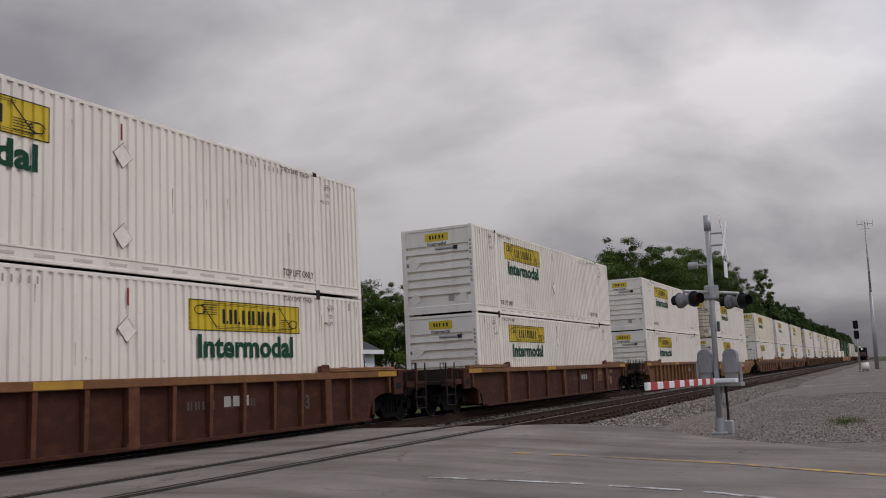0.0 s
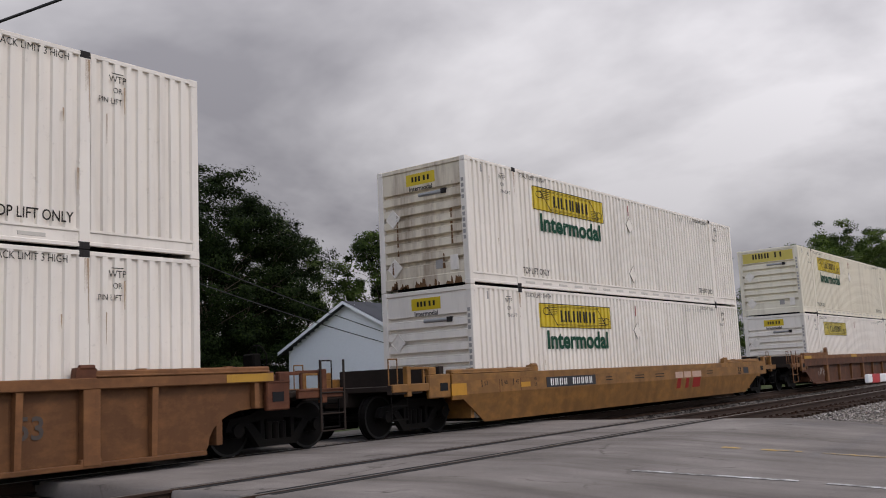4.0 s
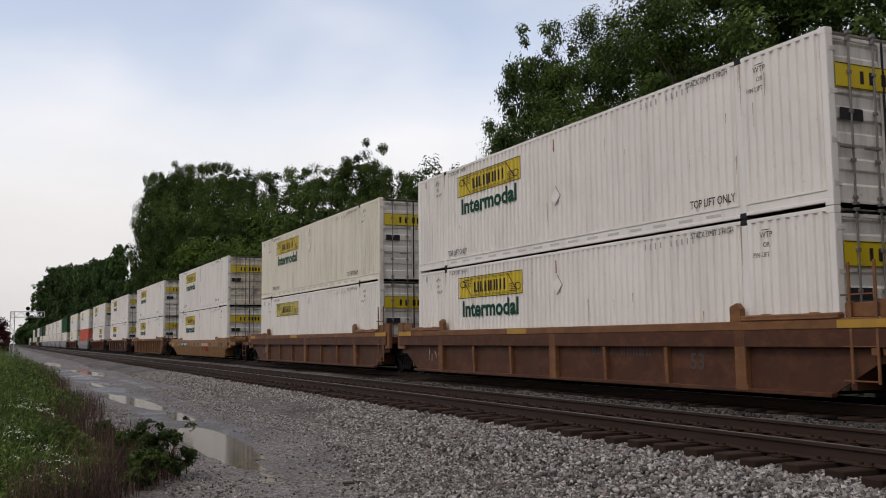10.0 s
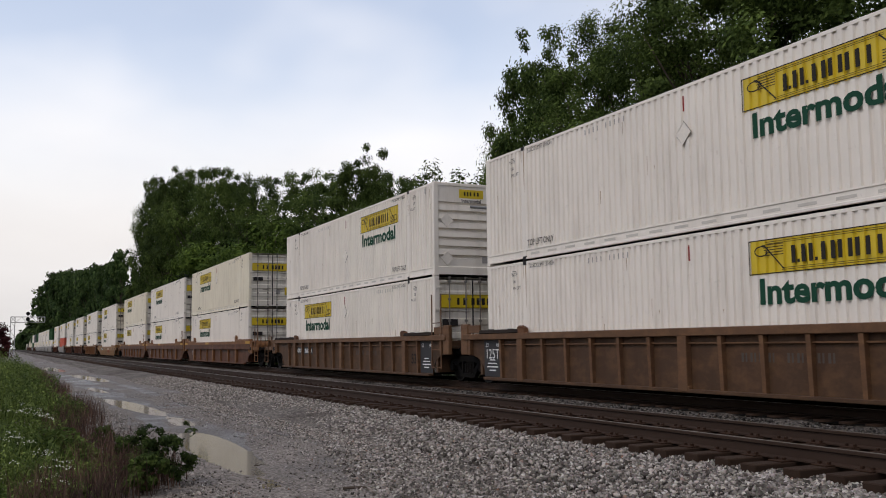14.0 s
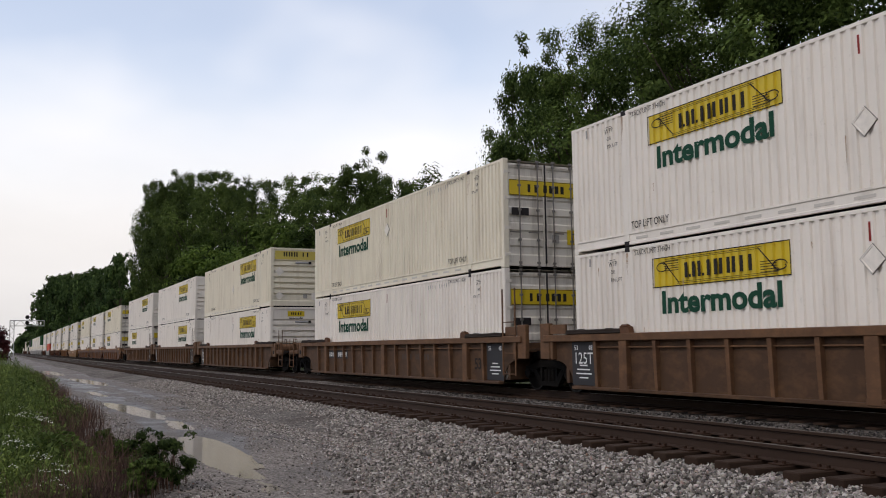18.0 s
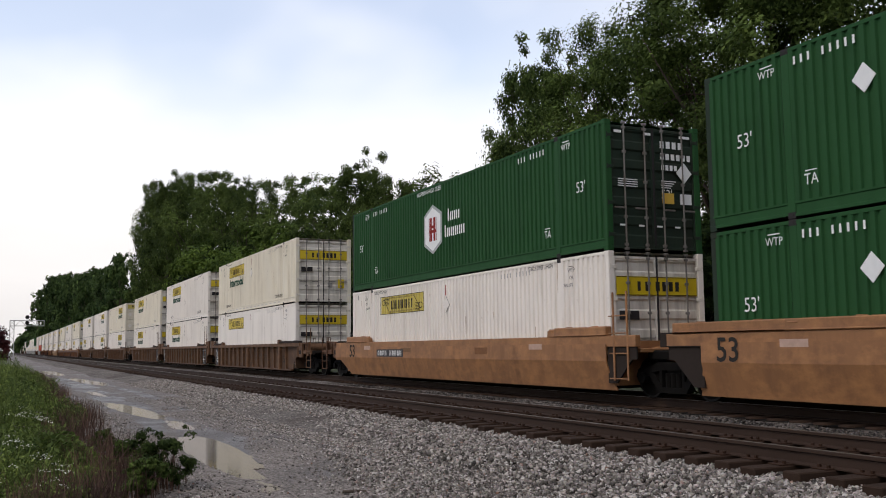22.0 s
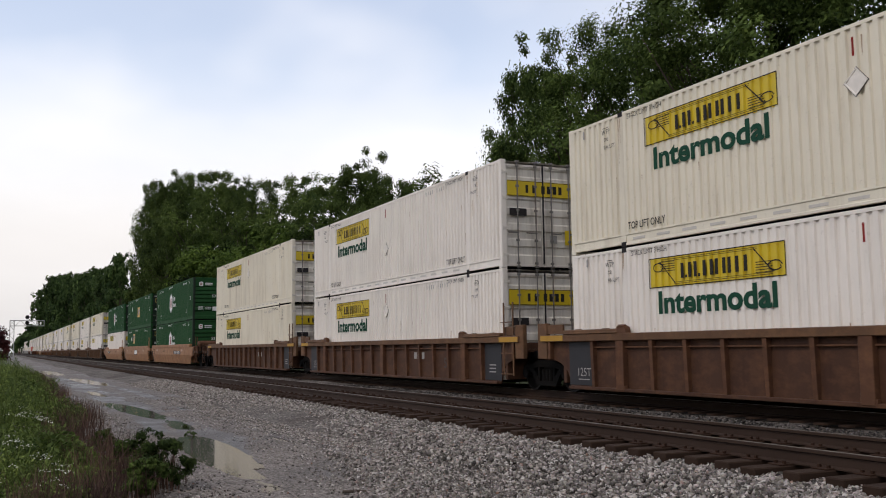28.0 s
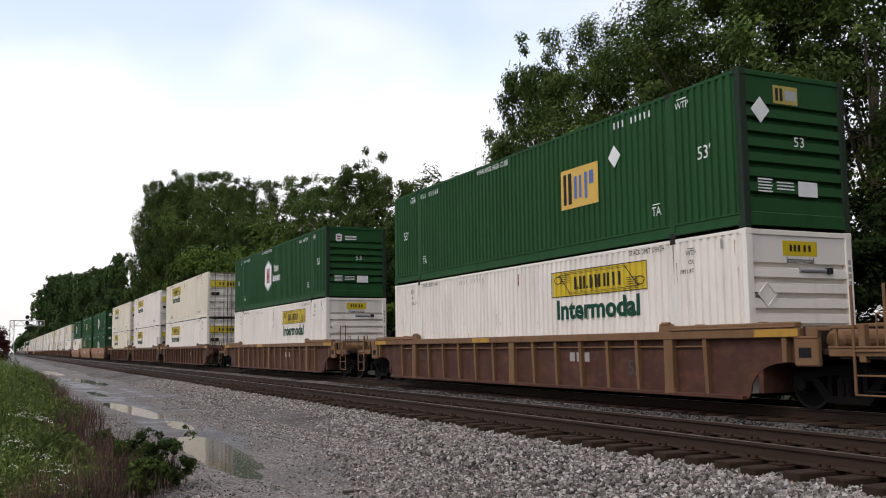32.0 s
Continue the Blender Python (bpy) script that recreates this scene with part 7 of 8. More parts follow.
def build_trees():
    tree_kind("oak", 1, 5.6, 13.5, 3.0, 15, 420, 215, 0.082, "leaf", 0.34, "tall broad-leaved tree with a dense dark green crown", 0.85)
    tree_kind("elm", 8, 5.0, 13.0, 2.2, 13, 380, 205, 0.082, "leaf", 0.30, "tall tree with a ragged many-lobed green crown", 0.95)
    tree_kind("maple", 2, 4.8, 11.0, 2.0, 12, 300, 150, 0.10, "leaf", 0.26, "broad-leaved tree with an uneven dark green crown", 0.6)
    tree_kind("poplar", 3, 3.4, 14.0, 2.4, 13, 240, 95, 0.13, "leaf", 0.24, "slender tall tree with a ragged green crown", 0.4)
    tree_kind("walnut", 4, 4.6, 10.5, 3.6, 9, 150, 95, 0.13, "leaf_light", 0.22, "open light green tree with gaps in its crown", 0.7)
    tree_kind("thicket", 5, 3.6, 6.4, 0.1, 11, 220, 150, 0.085, "leaf_light", 0.10, "bushy light green young tree")
    tree_kind("distant", 6, 5.2, 15.0, 0.6, 13, 170, 34, 0.36, "leaf_far", 0.30, "tall tree in the far wood beside the line")
    tree_kind("shrubby", 7, 3.0, 5.2, 0.0, 10, 220, 190, 0.065, "leaf_shade", 0.09, "dense green bush under the trees, coloured dark for shade")
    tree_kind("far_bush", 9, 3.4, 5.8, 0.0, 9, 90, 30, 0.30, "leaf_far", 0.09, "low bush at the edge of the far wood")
    tree_kind("linden", 12, 4.9, 12.0, 1.6, 13, 340, 190, 0.085, "leaf_shade", 0.28, "broad tree with a dense crown coloured dark for shade", 0.5)
    tree_kind("sumac", 14, 1.5, 2.4, 0.3, 8, 90, 60, 0.07, "leaf_red", 0.05, "dark red-leaved shrub on the verge")
    tree_kind("edge", 17, 5.0, 11.5, 11.0, 11, 150, 40, 0.34, "leaf_far", 0.30, "tall bare-stemmed tree at the far wood's end", 0.2)
    rows = [
        # the tall wood on the far side, seen across the train
        ("maple", -43.0, 26, 17.2, 0.52), ("maple", -40.0, 25.8, 17.2, 0.62), ("oak", -37.6, 26.5, 18.0, 0.72), ("oak", -34.2, 27.5, 18.2), ("elm", -26.8, 25, 18.0, 0.8), ("poplar", -28.5, 29, 17.0),
        ("oak", -25.5, 25, 18.0), ("elm", -21.0, 25.5, 16.8), ("linden", -15.5, 27, 13.2), ("linden", -17.5, 29.5, 13.4),
        ("shrubby", -17, 21.5, 5.5), ("shrubby", -23, 21, 6.0), ("shrubby", -29, 21, 6.0), ("thicket", -35, 21.2, 6.5),
        ("shrubby", -41, 21.5, 6.0), ("thicket", -47, 22, 6.5), ("shrubby", -53, 22.5, 7.5), ("thicket", -58, 21.5, 8.5),
        ("walnut", -52.5, 28, 13.2), ("walnut", -58.0, 27.5, 13.9), ("maple", -66.5, 25, 16.2, 0.62), ("maple", -62.0, 26, 13.8, 0.85), ("elm", -71, 26, 15.8, 0.9), ("maple", -78, 24.5, 16.7, 0.8), ("maple", -86, 24.5, 17.6, 0.8),
        ("thicket", -66, 20.8, 10.0), ("thicket", -74, 20.2, 11.6), ("thicket", -82, 20, 12.6), ("shrubby", -90, 20, 12.0), ("thicket", -99, 20, 13.6),
        ("maple", -94, 23, 18.4, 0.55), ("oak", -101, 23, 20.6), ("maple", -108, 23, 22.0), ("elm", -118, 23, 24.0), ("oak", -128, 23, 25.6), ("maple", -138, 23, 26.9), ("oak", -147, 23, 27.8, 0.5), ("elm", -155, 23, 29.2, 0.5), ("oak", -162, 23, 29.8, 0.36), ("oak", -171, 23, 23.0, 0.36),
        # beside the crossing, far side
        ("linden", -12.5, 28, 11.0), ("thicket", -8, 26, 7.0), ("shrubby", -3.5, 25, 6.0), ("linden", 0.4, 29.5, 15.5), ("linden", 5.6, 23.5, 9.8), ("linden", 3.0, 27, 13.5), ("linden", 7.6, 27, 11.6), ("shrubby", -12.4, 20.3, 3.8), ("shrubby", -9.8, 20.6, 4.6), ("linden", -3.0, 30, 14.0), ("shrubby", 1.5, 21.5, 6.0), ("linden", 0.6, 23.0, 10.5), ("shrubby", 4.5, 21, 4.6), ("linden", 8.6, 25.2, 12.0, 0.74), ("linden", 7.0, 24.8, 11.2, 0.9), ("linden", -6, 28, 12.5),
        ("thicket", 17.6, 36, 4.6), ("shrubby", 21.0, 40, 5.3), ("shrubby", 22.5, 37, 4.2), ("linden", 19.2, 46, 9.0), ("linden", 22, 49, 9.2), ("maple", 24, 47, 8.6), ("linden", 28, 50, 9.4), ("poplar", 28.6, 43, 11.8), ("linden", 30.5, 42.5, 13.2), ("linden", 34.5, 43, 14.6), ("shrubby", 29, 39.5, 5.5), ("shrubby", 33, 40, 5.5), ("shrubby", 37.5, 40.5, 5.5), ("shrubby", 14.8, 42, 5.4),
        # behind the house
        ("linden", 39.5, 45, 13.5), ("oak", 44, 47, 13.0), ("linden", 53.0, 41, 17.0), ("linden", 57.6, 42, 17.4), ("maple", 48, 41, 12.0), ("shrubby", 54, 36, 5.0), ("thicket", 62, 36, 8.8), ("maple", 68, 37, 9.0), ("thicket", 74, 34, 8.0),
        ("maple", 82, 32, 11.0), ("walnut", 96, 31, 12.8), ("elm", 104, 30, 14.2), ("walnut", 112, 30, 16.2), ("oak", 122, 30, 18.3), ("maple", 131, 29, 17.2), ("oak", 143, 30, 19.0), ("elm", 154, 30, 20.8), ("maple", 166, 30, 21.3), ("oak", 178, 29.5, 22.6), ("elm", 190, 29, 20.2),
        ("sumac", -66, -0.9, 3.0), ("sumac", -70, -0.8, 2.9), ("shrubby", -58, -1.9, 1.5), ("shrubby", -70, -3.2, 2.6),
        # right of the line, east
        ("maple", 118, -9, 7.5), ("oak", 150, -10, 8.0), ("thicket", 92, -10, 6.0),
    ]
    rng = random.Random(4)
    for key, x, y, top, *wide in rows:
        if not -60 < x < 60 and key in ("oak", "elm"):
            key = "maple"
        plant(key, x, y, top, rng.uniform(0, 360), wide[0] if wide else 0.62 if x < -90 else 1.0)
    # the wood's edge to the vanishing point, lower beyond the tall stand
    x = -192.0
    while x > -440:
        top = float(np.interp(-x, [190, 220, 290, 450, 700], [20.5, 20.6, 24.8, 35.0, 42.0]))
        plant("distant", x, 22.0 + rng.uniform(-1.0, 1.0), top * rng.uniform(0.90, 1.02), rng.uniform(0, 360), 0.62)
        plant("far_bush", x + 4, 18.8, rng.uniform(6.0, 8.5), rng.uniform(0, 360))
        x -= rng.uniform(7.5, 10.5) if x > -330 else rng.uniform(12, 17)
    for ex, y, top in ((-452, 20.5, 31), (-468, 19.5, 30), (-486, 18.6, 31), (-505, 17.6, 30.5)):
        plant("edge", ex, y, top, rng.uniform(0, 360), 0.8)
    while x > -1000:
        plant("far_bush", x, rng.uniform(18, 22), rng.uniform(11, 17), rng.uniform(0, 360))
        x -= rng.uniform(12, 18)
    plant("poplar", 226, 26, 22.5, 40)
    x = 200.0
    while x < 700:
        top = float(np.interp(x, [200, 260, 405, 670], [16.0, 16.5, 15.5, 18.0]))
        plant("distant", x, 25 + rng.uniform(-1.5, 1.5), top * rng.uniform(0.88, 1.03), rng.uniform(0, 360), 0.9)
        x += rng.uniform(8.0, 12.0) if x < 330 else rng.uniform(13, 18)
    for x, y, top in ((-330, -12, 16), (-380, -14, 15), (-450, -16, 16), (260, -14, 10), (320, -18, 12), (400, -16, 12), (480, -14, 12)):
        plant("distant", x, y, top, rng.uniform(0, 360))


def build_weeds():
    rng = np.random.default_rng(21)

    def blades(n, where, tall, width, bend):
        """Grass blades of three joined quads each."""
        at, h = where(n)
        h = h * tall * rng.uniform(0.55, 1.15, n)
        d = rng.uniform(0, math.tau, n)
        out = np.stack([np.cos(d), np.sin(d), np.zeros(n)], -1)
        side = np.stack([-np.sin(d + rng.uniform(-1, 1, n)), np.cos(d), np.zeros(n)], -1)
        b = bend * rng.uniform(0.2, 1.0, n) * h
        vs = []
        for k, t in enumerate((0.0, 0.4, 0.75, 1.0)):
            c = at + out * (b * t * t)[:, None] + np.array((0, 0, 1.0)) * (h * (t - 0.18 * t * t))[:, None]
            wd = (width * (1 - 0.9 * t) * rng.uniform(0.7, 1.3, n))[:, None]
            vs += [c - side * wd, c + side * wd]
        v = np.stack(vs, 1)
        q = np.array([(0, 1, 3, 2), (2, 3, 5, 4), (4, 5, 7, 6)])
        return v.reshape(-1, 3), (q[None] + 8 * np.arange(n)[:, None, None]).reshape(-1, 4)

    def bank(n):
        x = -7.2 - 62 * rng.random(n) ** 1.9
        edge = 1.2 + 0.012 * (-x - 9) + 0.25 * np.sin(x * 0.5) + 0.12 * np.sin(x * 2.3) - 0.35 * np.clip(x + 11.5, 0, 5)
        y = edge - 5.0 * rng.random(n) ** 1.4
        h = np.clip(0.34 + 0.36 * (edge - y), 0.3, 1.0) * (1 + 0.85 * np.clip((-x - 12) / 14, 0, 1)) * (0.9 + 0.16 * np.sin(x * 0.9 + 2 * np.sin(y * 1.3)))
        return np.stack([x, y, np.full(n, -0.46)], -1), h

    def fringe(n):
        x = -8.6 - 52 * rng.random(n) ** 1.6
        edge = 1.72 + 0.012 * (-x - 9) + 0.22 * np.sin(x * 0.5 + 0.6) + 0.14 * np.sin(x * 2.1) - 0.33 * np.clip(x + 11.5, 0, 5)
        y = edge - 0.95 * rng.random(n) ** 0.8
        return np.stack([x, y, np.full(n, -0.46)], -1), np.full(n, 0.5) + 0.3 * rng.random(n)
    v, f = blades(10000, bank, 0.85, 0.013, 0.7)
    thing("tall_grass", "rank green grass and weeds on the verge", "grass", kind="stuff", data=from_arrays("tall_grass", v, f, M["grass"]))
    v, f = blades(7000, fringe, 0.85, 0.006, 0.5)
    thing("dry_weeds", "dry red-brown weed stems along the gravel", "weeds", kind="stuff", data=from_arrays("dry_weeds", v, f, M["dead"]))

    # broad leaves of the weeds, in uneven heaps
    at, h = bank(130000)
    lump = 0.55 + 0.45 * np.sin(at[:, 0] * 2.3 + 1.7 * np.sin(at[:, 1] * 3.1)) * np.sin(at[:, 1] * 2.7 + at[:, 0])
    at = at + np.stack([rng.normal(0, 0.02, len(h)), rng.normal(0, 0.02, len(h)), h * lump * rng.uniform(0.25, 1.0, len(h))], -1)
    nrm = rng.normal(size=at.shape) + np.array((0, 0, 1.1))
    nrm /= np.linalg.norm(nrm, axis=1, keepdims=True)
    a = np.cross(nrm, rng.normal(size=at.shape))
    a /= np.linalg.norm(a, axis=1, keepdims=True)
    b = np.cross(nrm, a)
    s = rng.uniform(0.018, 0.048, (len(at), 1)) * (1 + 0.5 * np.sin(at[:, :1] * 1.3) * np.sin(at[:, 1:2] * 2.1))
    v = np.stack([at - a * s, at - b * s * 0.4 + nrm * s * 0.2, at + a * s, at + b * s * 0.4 + nrm * s * 0.2], 1).reshape(-1, 3)
    thing("broad_weeds", "leafy green weeds in uneven heaps on the verge", "weeds", kind="stuff", data=from_arrays("broad_weeds", v, np.arange(len(v)).reshape(-1, 4), M["grass"]))

    # umbels of small white flowers
    at, h = bank(1300)
    keep = (at[:, 0] > -17) & (at[:, 1] < 0.7) & (np.sin(at[:, 0] * 1.7) * np.sin(at[:, 1] * 2.3 + 1) > -0.1)
    at, h = at[keep], h[keep]
    heads = []
    for (x, y, z), k in zip(at, h):
        for _ in range(9):
            heads.append((x + rng.normal(0, 0.038), y + rng.normal(0, 0.038), z + k * 1.08 + rng.normal(0, 0.01)))
    c = np.array(heads)
    r = rng.uniform(0.005, 0.010, (len(c), 1, 1))
    octa = np.array([(1, 0, 0), (0, 1, 0), (-1, 0, 0), (0, -1, 0), (0, 0, 0.5)], float)
    tri = np.array([(0, 1, 4), (1, 2, 4), (2, 3, 4), (3, 0, 4)])
    thing("wild_flowers", "small white umbels among the grass", "flowers", kind="stuff", data=from_arrays("wild_flowers", (c[:, None] + octa[None] * r).reshape(-1, 3), (tri[None] + 5 * np.arange(len(c))[:, None, None]).reshape(-1, 3), M["petal"]))

    # the low bush at the edge of the gravel
    for x, y, s, k in ((-11.2, 1.78, 0.52, 31), (-10.5, 1.45, 0.32, 32), (-12.2, 1.55, 0.36, 34), (-15.5, 1.5, 0.27, 33)):
        v, f, mid = leaf_cloud(k, s * 0.85, s * 1.35, 0.0, 9, 110, 40, 0.024)
        root = thing("weed_bush", "low dark green bush with dry brown tips", "bush", pose(x, y, -0.47))
        part("stems", mesh_of(f"stems_{k}", limbs(k, s, 0.012, [tuple(m) for m in mid[:22]]), M["dead"]), root)
        part("leaves", from_arrays(f"bush_leaves_{k}", v, f, M["leaf"]), root)
    # a small tuft on the gravel east of the road
    def tuft(n):
        a = rng.normal(size=(n, 2)) * np.array((0.9, 0.22))
        return np.stack([25.0 + a[:, 0], 1.1 + a[:, 1], np.full(n, -0.46)], -1), np.full(n, 0.12)
    v, f = blades(420, tuft, 1.0, 0.006, 0.8)
    thing("grass_tuft", "sparse green tuft growing through the gravel", "grass", kind="stuff", data=from_arrays("grass_tuft", v, f, M["grass"]))
    # broken pale trunk hanging in the wood
    def snag(bm):
        bar(bm, (0, 0, -4.9), (0.05, 0, -0.6), 0.14, 10, 0.15)
        bar(bm, (0.05, 0, -0.7), (-0.25, 0, 0.35), 0.17, 10, 0.13)
        bar(bm, (-0.25, 0, 0.3), (0.02, 0, 1.25), 0.10, 8, 0.06)
    thing("dead_trunk", "pale broken tree trunk standing in the wood", "tree trunk", pose(-12.6, 21.5, 4.0), data=mesh_of("snag", snag, M["snag"], True))

    def stick(bm):
        bar(bm, (-0.16, 0, 0.015), (0.02, 0.01, 0.02), 0.016, 7, 0.014)
        bar(bm, (0.02, 0.01, 0.02), (0.17, -0.02, 0.015), 0.014, 7, 0.008)
    thing("stick", "short broken dark stick lying on the gravel", "stick", pose(-9.7, 3.55, -0.46, 0, 0, 70), data=mesh_of("stick", stick, M["bark"]))


# ---- crossing signals, poles, buildings ----
def light_unit(root, swing, x, y, z, way, lit, size=1.0, shell="galv"):
    """One flasher on the crossing arm: round background, hood, lens; way = +1 faces +y, -1 faces -y."""
    m = swing @ pose(x, y, z) @ Matrix.Diagonal((size, size * way, size, 1))
    u = part("signal_light", mesh_of("flasher_disc", lambda bm: bar(bm, (0, 0.10, 0), (0, 0.115, 0), 0.19, 24), M["black"]), root, m, "round black flasher")

    def housing(bm):
        bar(bm, (0, 0.02, 0), (0, 0.10, 0), 0.165, 20, 0.175)
        bar(bm, (0, -0.05, 0), (0, 0.02, 0), 0.125, 20, 0.165)
        bar(bm, (0, -0.085, 0), (0, -0.05, 0), 0.05, 20, 0.125)
        bar(bm, (0, -0.02, 0.12), (0, -0.02, 0.19), 0.022, 8)
    part("housing", mesh_of(f"flasher_housing_{shell}", housing, M[shell], True), u, label="rounded grey lamp housing")

    def hood(bm):
        n = 18
        for i in range(n):
            a, b = -0.9 + i * (math.pi + 1.8) / n, -0.9 + (i + 1) * (math.pi + 1.8) / n
            p = [(0.135 * math.cos(a), 0.115, 0.135 * math.sin(a)), (0.135 * math.cos(b), 0.115, 0.135 * math.sin(b)), (0.135 * math.cos(b), 0.29, 0.135 * math.sin(b)), (0.135 * math.cos(a), 0.29, 0.135 * math.sin(a))]
            bm.faces.new([bm.verts.new(q) for q in p])
    part("hood", mesh_of("flasher_hood", hood, M["black"]), u)
    part("lens", mesh_of(f"flasher_lens_{lit}", lambda bm: bar(bm, (0, 0.116, 0), (0, 0.13, 0), 0.10, 20), M["lens_lit" if lit else "lens_dark"]), u, label="glowing red lens" if lit else "dark red lens")


def crossbuck(root, x, y, z, way):
    m = pose(x, y, z) @ Matrix.Diagonal((1, way, 1, 1))
    b = part("crossbuck", mesh_of("crossbuck_a", lambda bm: prism(bm, [(-0.46, 0.36), (-0.36, 0.46), (0.46, -0.36), (0.36, -0.46)], 0.0, 0.008), M["arm_white"]), root, m, "white crossed sign boards")
    part("board", mesh_of("crossbuck_b", lambda bm: prism(bm, [(-0.36, -0.46), (-0.46, -0.36), (0.36, 0.46), (0.46, 0.36)], 0.012, 0.020), M["arm_white"]), b)


def crossing_signal(x, y, ground, top, arms, label, face, lean=(0, 0)):
    root = thing("crossing_signal", label, "crossing signal", pose(x, y, ground, *lean), "signals at the road crossing")
    h = top - ground
    part("mast", mesh_of(f"mast_{h}", lambda bm: (bar(bm, (0, 0, 0), (0, 0, h), 0.054, 18), bar(bm, (0, 0, h - 0.30), (0, 0, h + 0.01), 0.070, 18)), M["galv"], True), root)
    part("foot", mesh_of("mast_foot", lambda bm: (box(bm, -0.15, 0.15, -0.15, 0.15, 0, 0.05, 0.01), bar(bm, (0, 0, 0.04), (0, 0, 0.32), 0.085, 16)), M["galv"]), root)
    swing = pose(0, 0, 0, 0, 0, -35 if arms else 25)
    high, out = (2.62, 0.10) if arms else (3.07, 0.17)
    part("cross_arm", mesh_of("light_arm", lambda bm: (bar(bm, (-0.75, 0, 0), (0.75, 0, 0), 0.032, 10), box(bm, -0.12, 0.12, -0.11, 0.11, -0.14, 0.14, 0.03)), M["galv"]), root, swing @ pose(0, 0, high + 0.16))
    wide = 0.66 if arms else 0.57
    for dx in (-wide, wide):
        for way in (-1, 1):
            light_unit(root, swing, dx, way * out, high, way, dx * way * face > 0 and (way > 0 or not arms), 0.82 if arms else 1.0, "dull_grey" if arms else "galv")
    way = -1 if arms else 1      # the boards face the traffic
    crossbuck(root, 0, way * 0.30, h - 0.48, way)
    part("bracket", mesh_of(f"buck_bracket_{way}", lambda bm: (bar(bm, (0, way * 0.30, 0.12), (0, 0, 0.12), 0.018, 8), bar(bm, (0, way * 0.30, -0.12), (0, 0, -0.12), 0.018, 8)), M["galv"]), root, pose(0, 0, h - 0.48))
    part("track_count_sign", mesh_of("count_sign", lambda bm: box(bm, -0.20, 0.20, -0.01, 0.0, -0.16, 0.16), M["arm_white"]), root, pose(0, way * 0.30, h - 1.10), "small white sign")
    part("bell_arm", mesh_of("bell_arm", lambda bm: (bar(bm, (0, 0, 0), (0, 0.34, 0.0), 0.022, 8), bar(bm, (0, 0.24, 0), (0, 0.42, 0.0), 0.07, 12)), M["galv"]), root, pose(0, 0, h - 0.98))
    part("junction_box", mesh_of("junction_box", lambda bm: box(bm, -0.06, 0.06, -0.10, -0.05, -0.10, 0.10, 0.01), M["grey_box"]), root, pose(0, -0.02, 2.1))
    if arms:
        # two rounded motor cases on a bracketed platform
        for k in (-1, 1):
            def case(bm):
                box(bm, -0.17, 0.17, -0.14, 0.14, 1.16, 1.52, 0.05)
                bar(bm, (-0.15, 0, 1.52), (0.15, 0, 1.52), 0.135, 20)
                bar(bm, (-0.20, 0, 1.42), (-0.17, 0, 1.42), 0.10, 18)
                box(bm, -0.19, -0.16, -0.08, 0.08, 1.20, 1.34, 0.008)
                box(bm, -0.12, 0.12, -0.11, 0.11, 0.985, 1.17, 0.006)
            part("motor_case", mesh_of("motor_case", case, M["dull_grey"]), root, pose(0.08, -0.03 + k * 0.245, 0), "grey gate motor case")

        def platform(bm):
            for x in (-0.20, 0.30):
                box(bm, x, x + 0.05, -0.48, 0.40, 0.93, 1.00, 0.006)
            for y in (-0.48, 0.35):
                box(bm, -0.20, 0.35, y, y + 0.05, 0.93, 1.00, 0.006)
                box(bm, 0.05, 0.10, y, y + 0.05, 0.98, 1.40, 0.006)
            box(bm, -0.10, 0.20, -0.40, 0.30, 0.955, 0.985)
            for y in (-0.10, 0.07):
                bar(bm, (0.06, y, 0.95), (0.03, y * 0.5, 0.55), 0.022, 8)
        part("gate_platform", mesh_of("gate_platform", platform, M["galv"]), root, label="grey steel bracket platform")
        arm = part("gate_arm", mesh_of("gate_arm", lambda bm: (box(bm, -arms, -0.30, -0.025, 0.025, 0.98, 1.09, 0.01), box(bm, -0.35, 0.05, -0.40, 0.28, 1.0, 1.08, 0.01)), M["arm_white"]), root, label="lowered white gate arm with red stripes")
        k, i = 0.55, 0
        while k < arms - 0.1:
            part("stripe", mesh_of("gate_stripe", lambda bm: box(bm, -0.20, 0.20, -0.028, 0.028, 0.978, 1.093), M["arm_red"]), arm, pose(-k - 0.2, 0, 0), "red stripe")
            k += 0.80
        part("conduit", mesh_of("mast_conduit", lambda bm: [bar(bm, (0.16 + 0.05 * math.sin(i * 0.5), -0.14, 0.1 + i * 0.1), (0.16 + 0.05 * math.sin(i * 0.5 + 0.5), -0.14, 0.2 + i * 0.1), 0.025, 8) for i in range(9)], M["cable"]), root, label="black cable conduit")
        part("foot_box", mesh_of("foot_box", lambda bm: box(bm, 0.02, 0.26, -0.24, -0.06, 0, 0.26, 0.02), M["galv"]), root)
    else:
        part("side_arm", mesh_of("side_arm", lambda bm: (bar(bm, (-0.10, 0, 0), (0.80, 0.05, -0.02), 0.032, 10), box(bm, -0.09, 0.09, -0.09, 0.09, -0.07, 0.07, 0.02)), M["arm_white"]), root, pose(0, 0, h - 0.36), "pale side arm")
        part("relay_board", mesh_of("relay_board", lambda bm: box(bm, -0.62, -0.10, -0.05, 0.0, 1.50, 1.80, 0.01), M["arm_white"]), root, label="white equipment board")
    return root


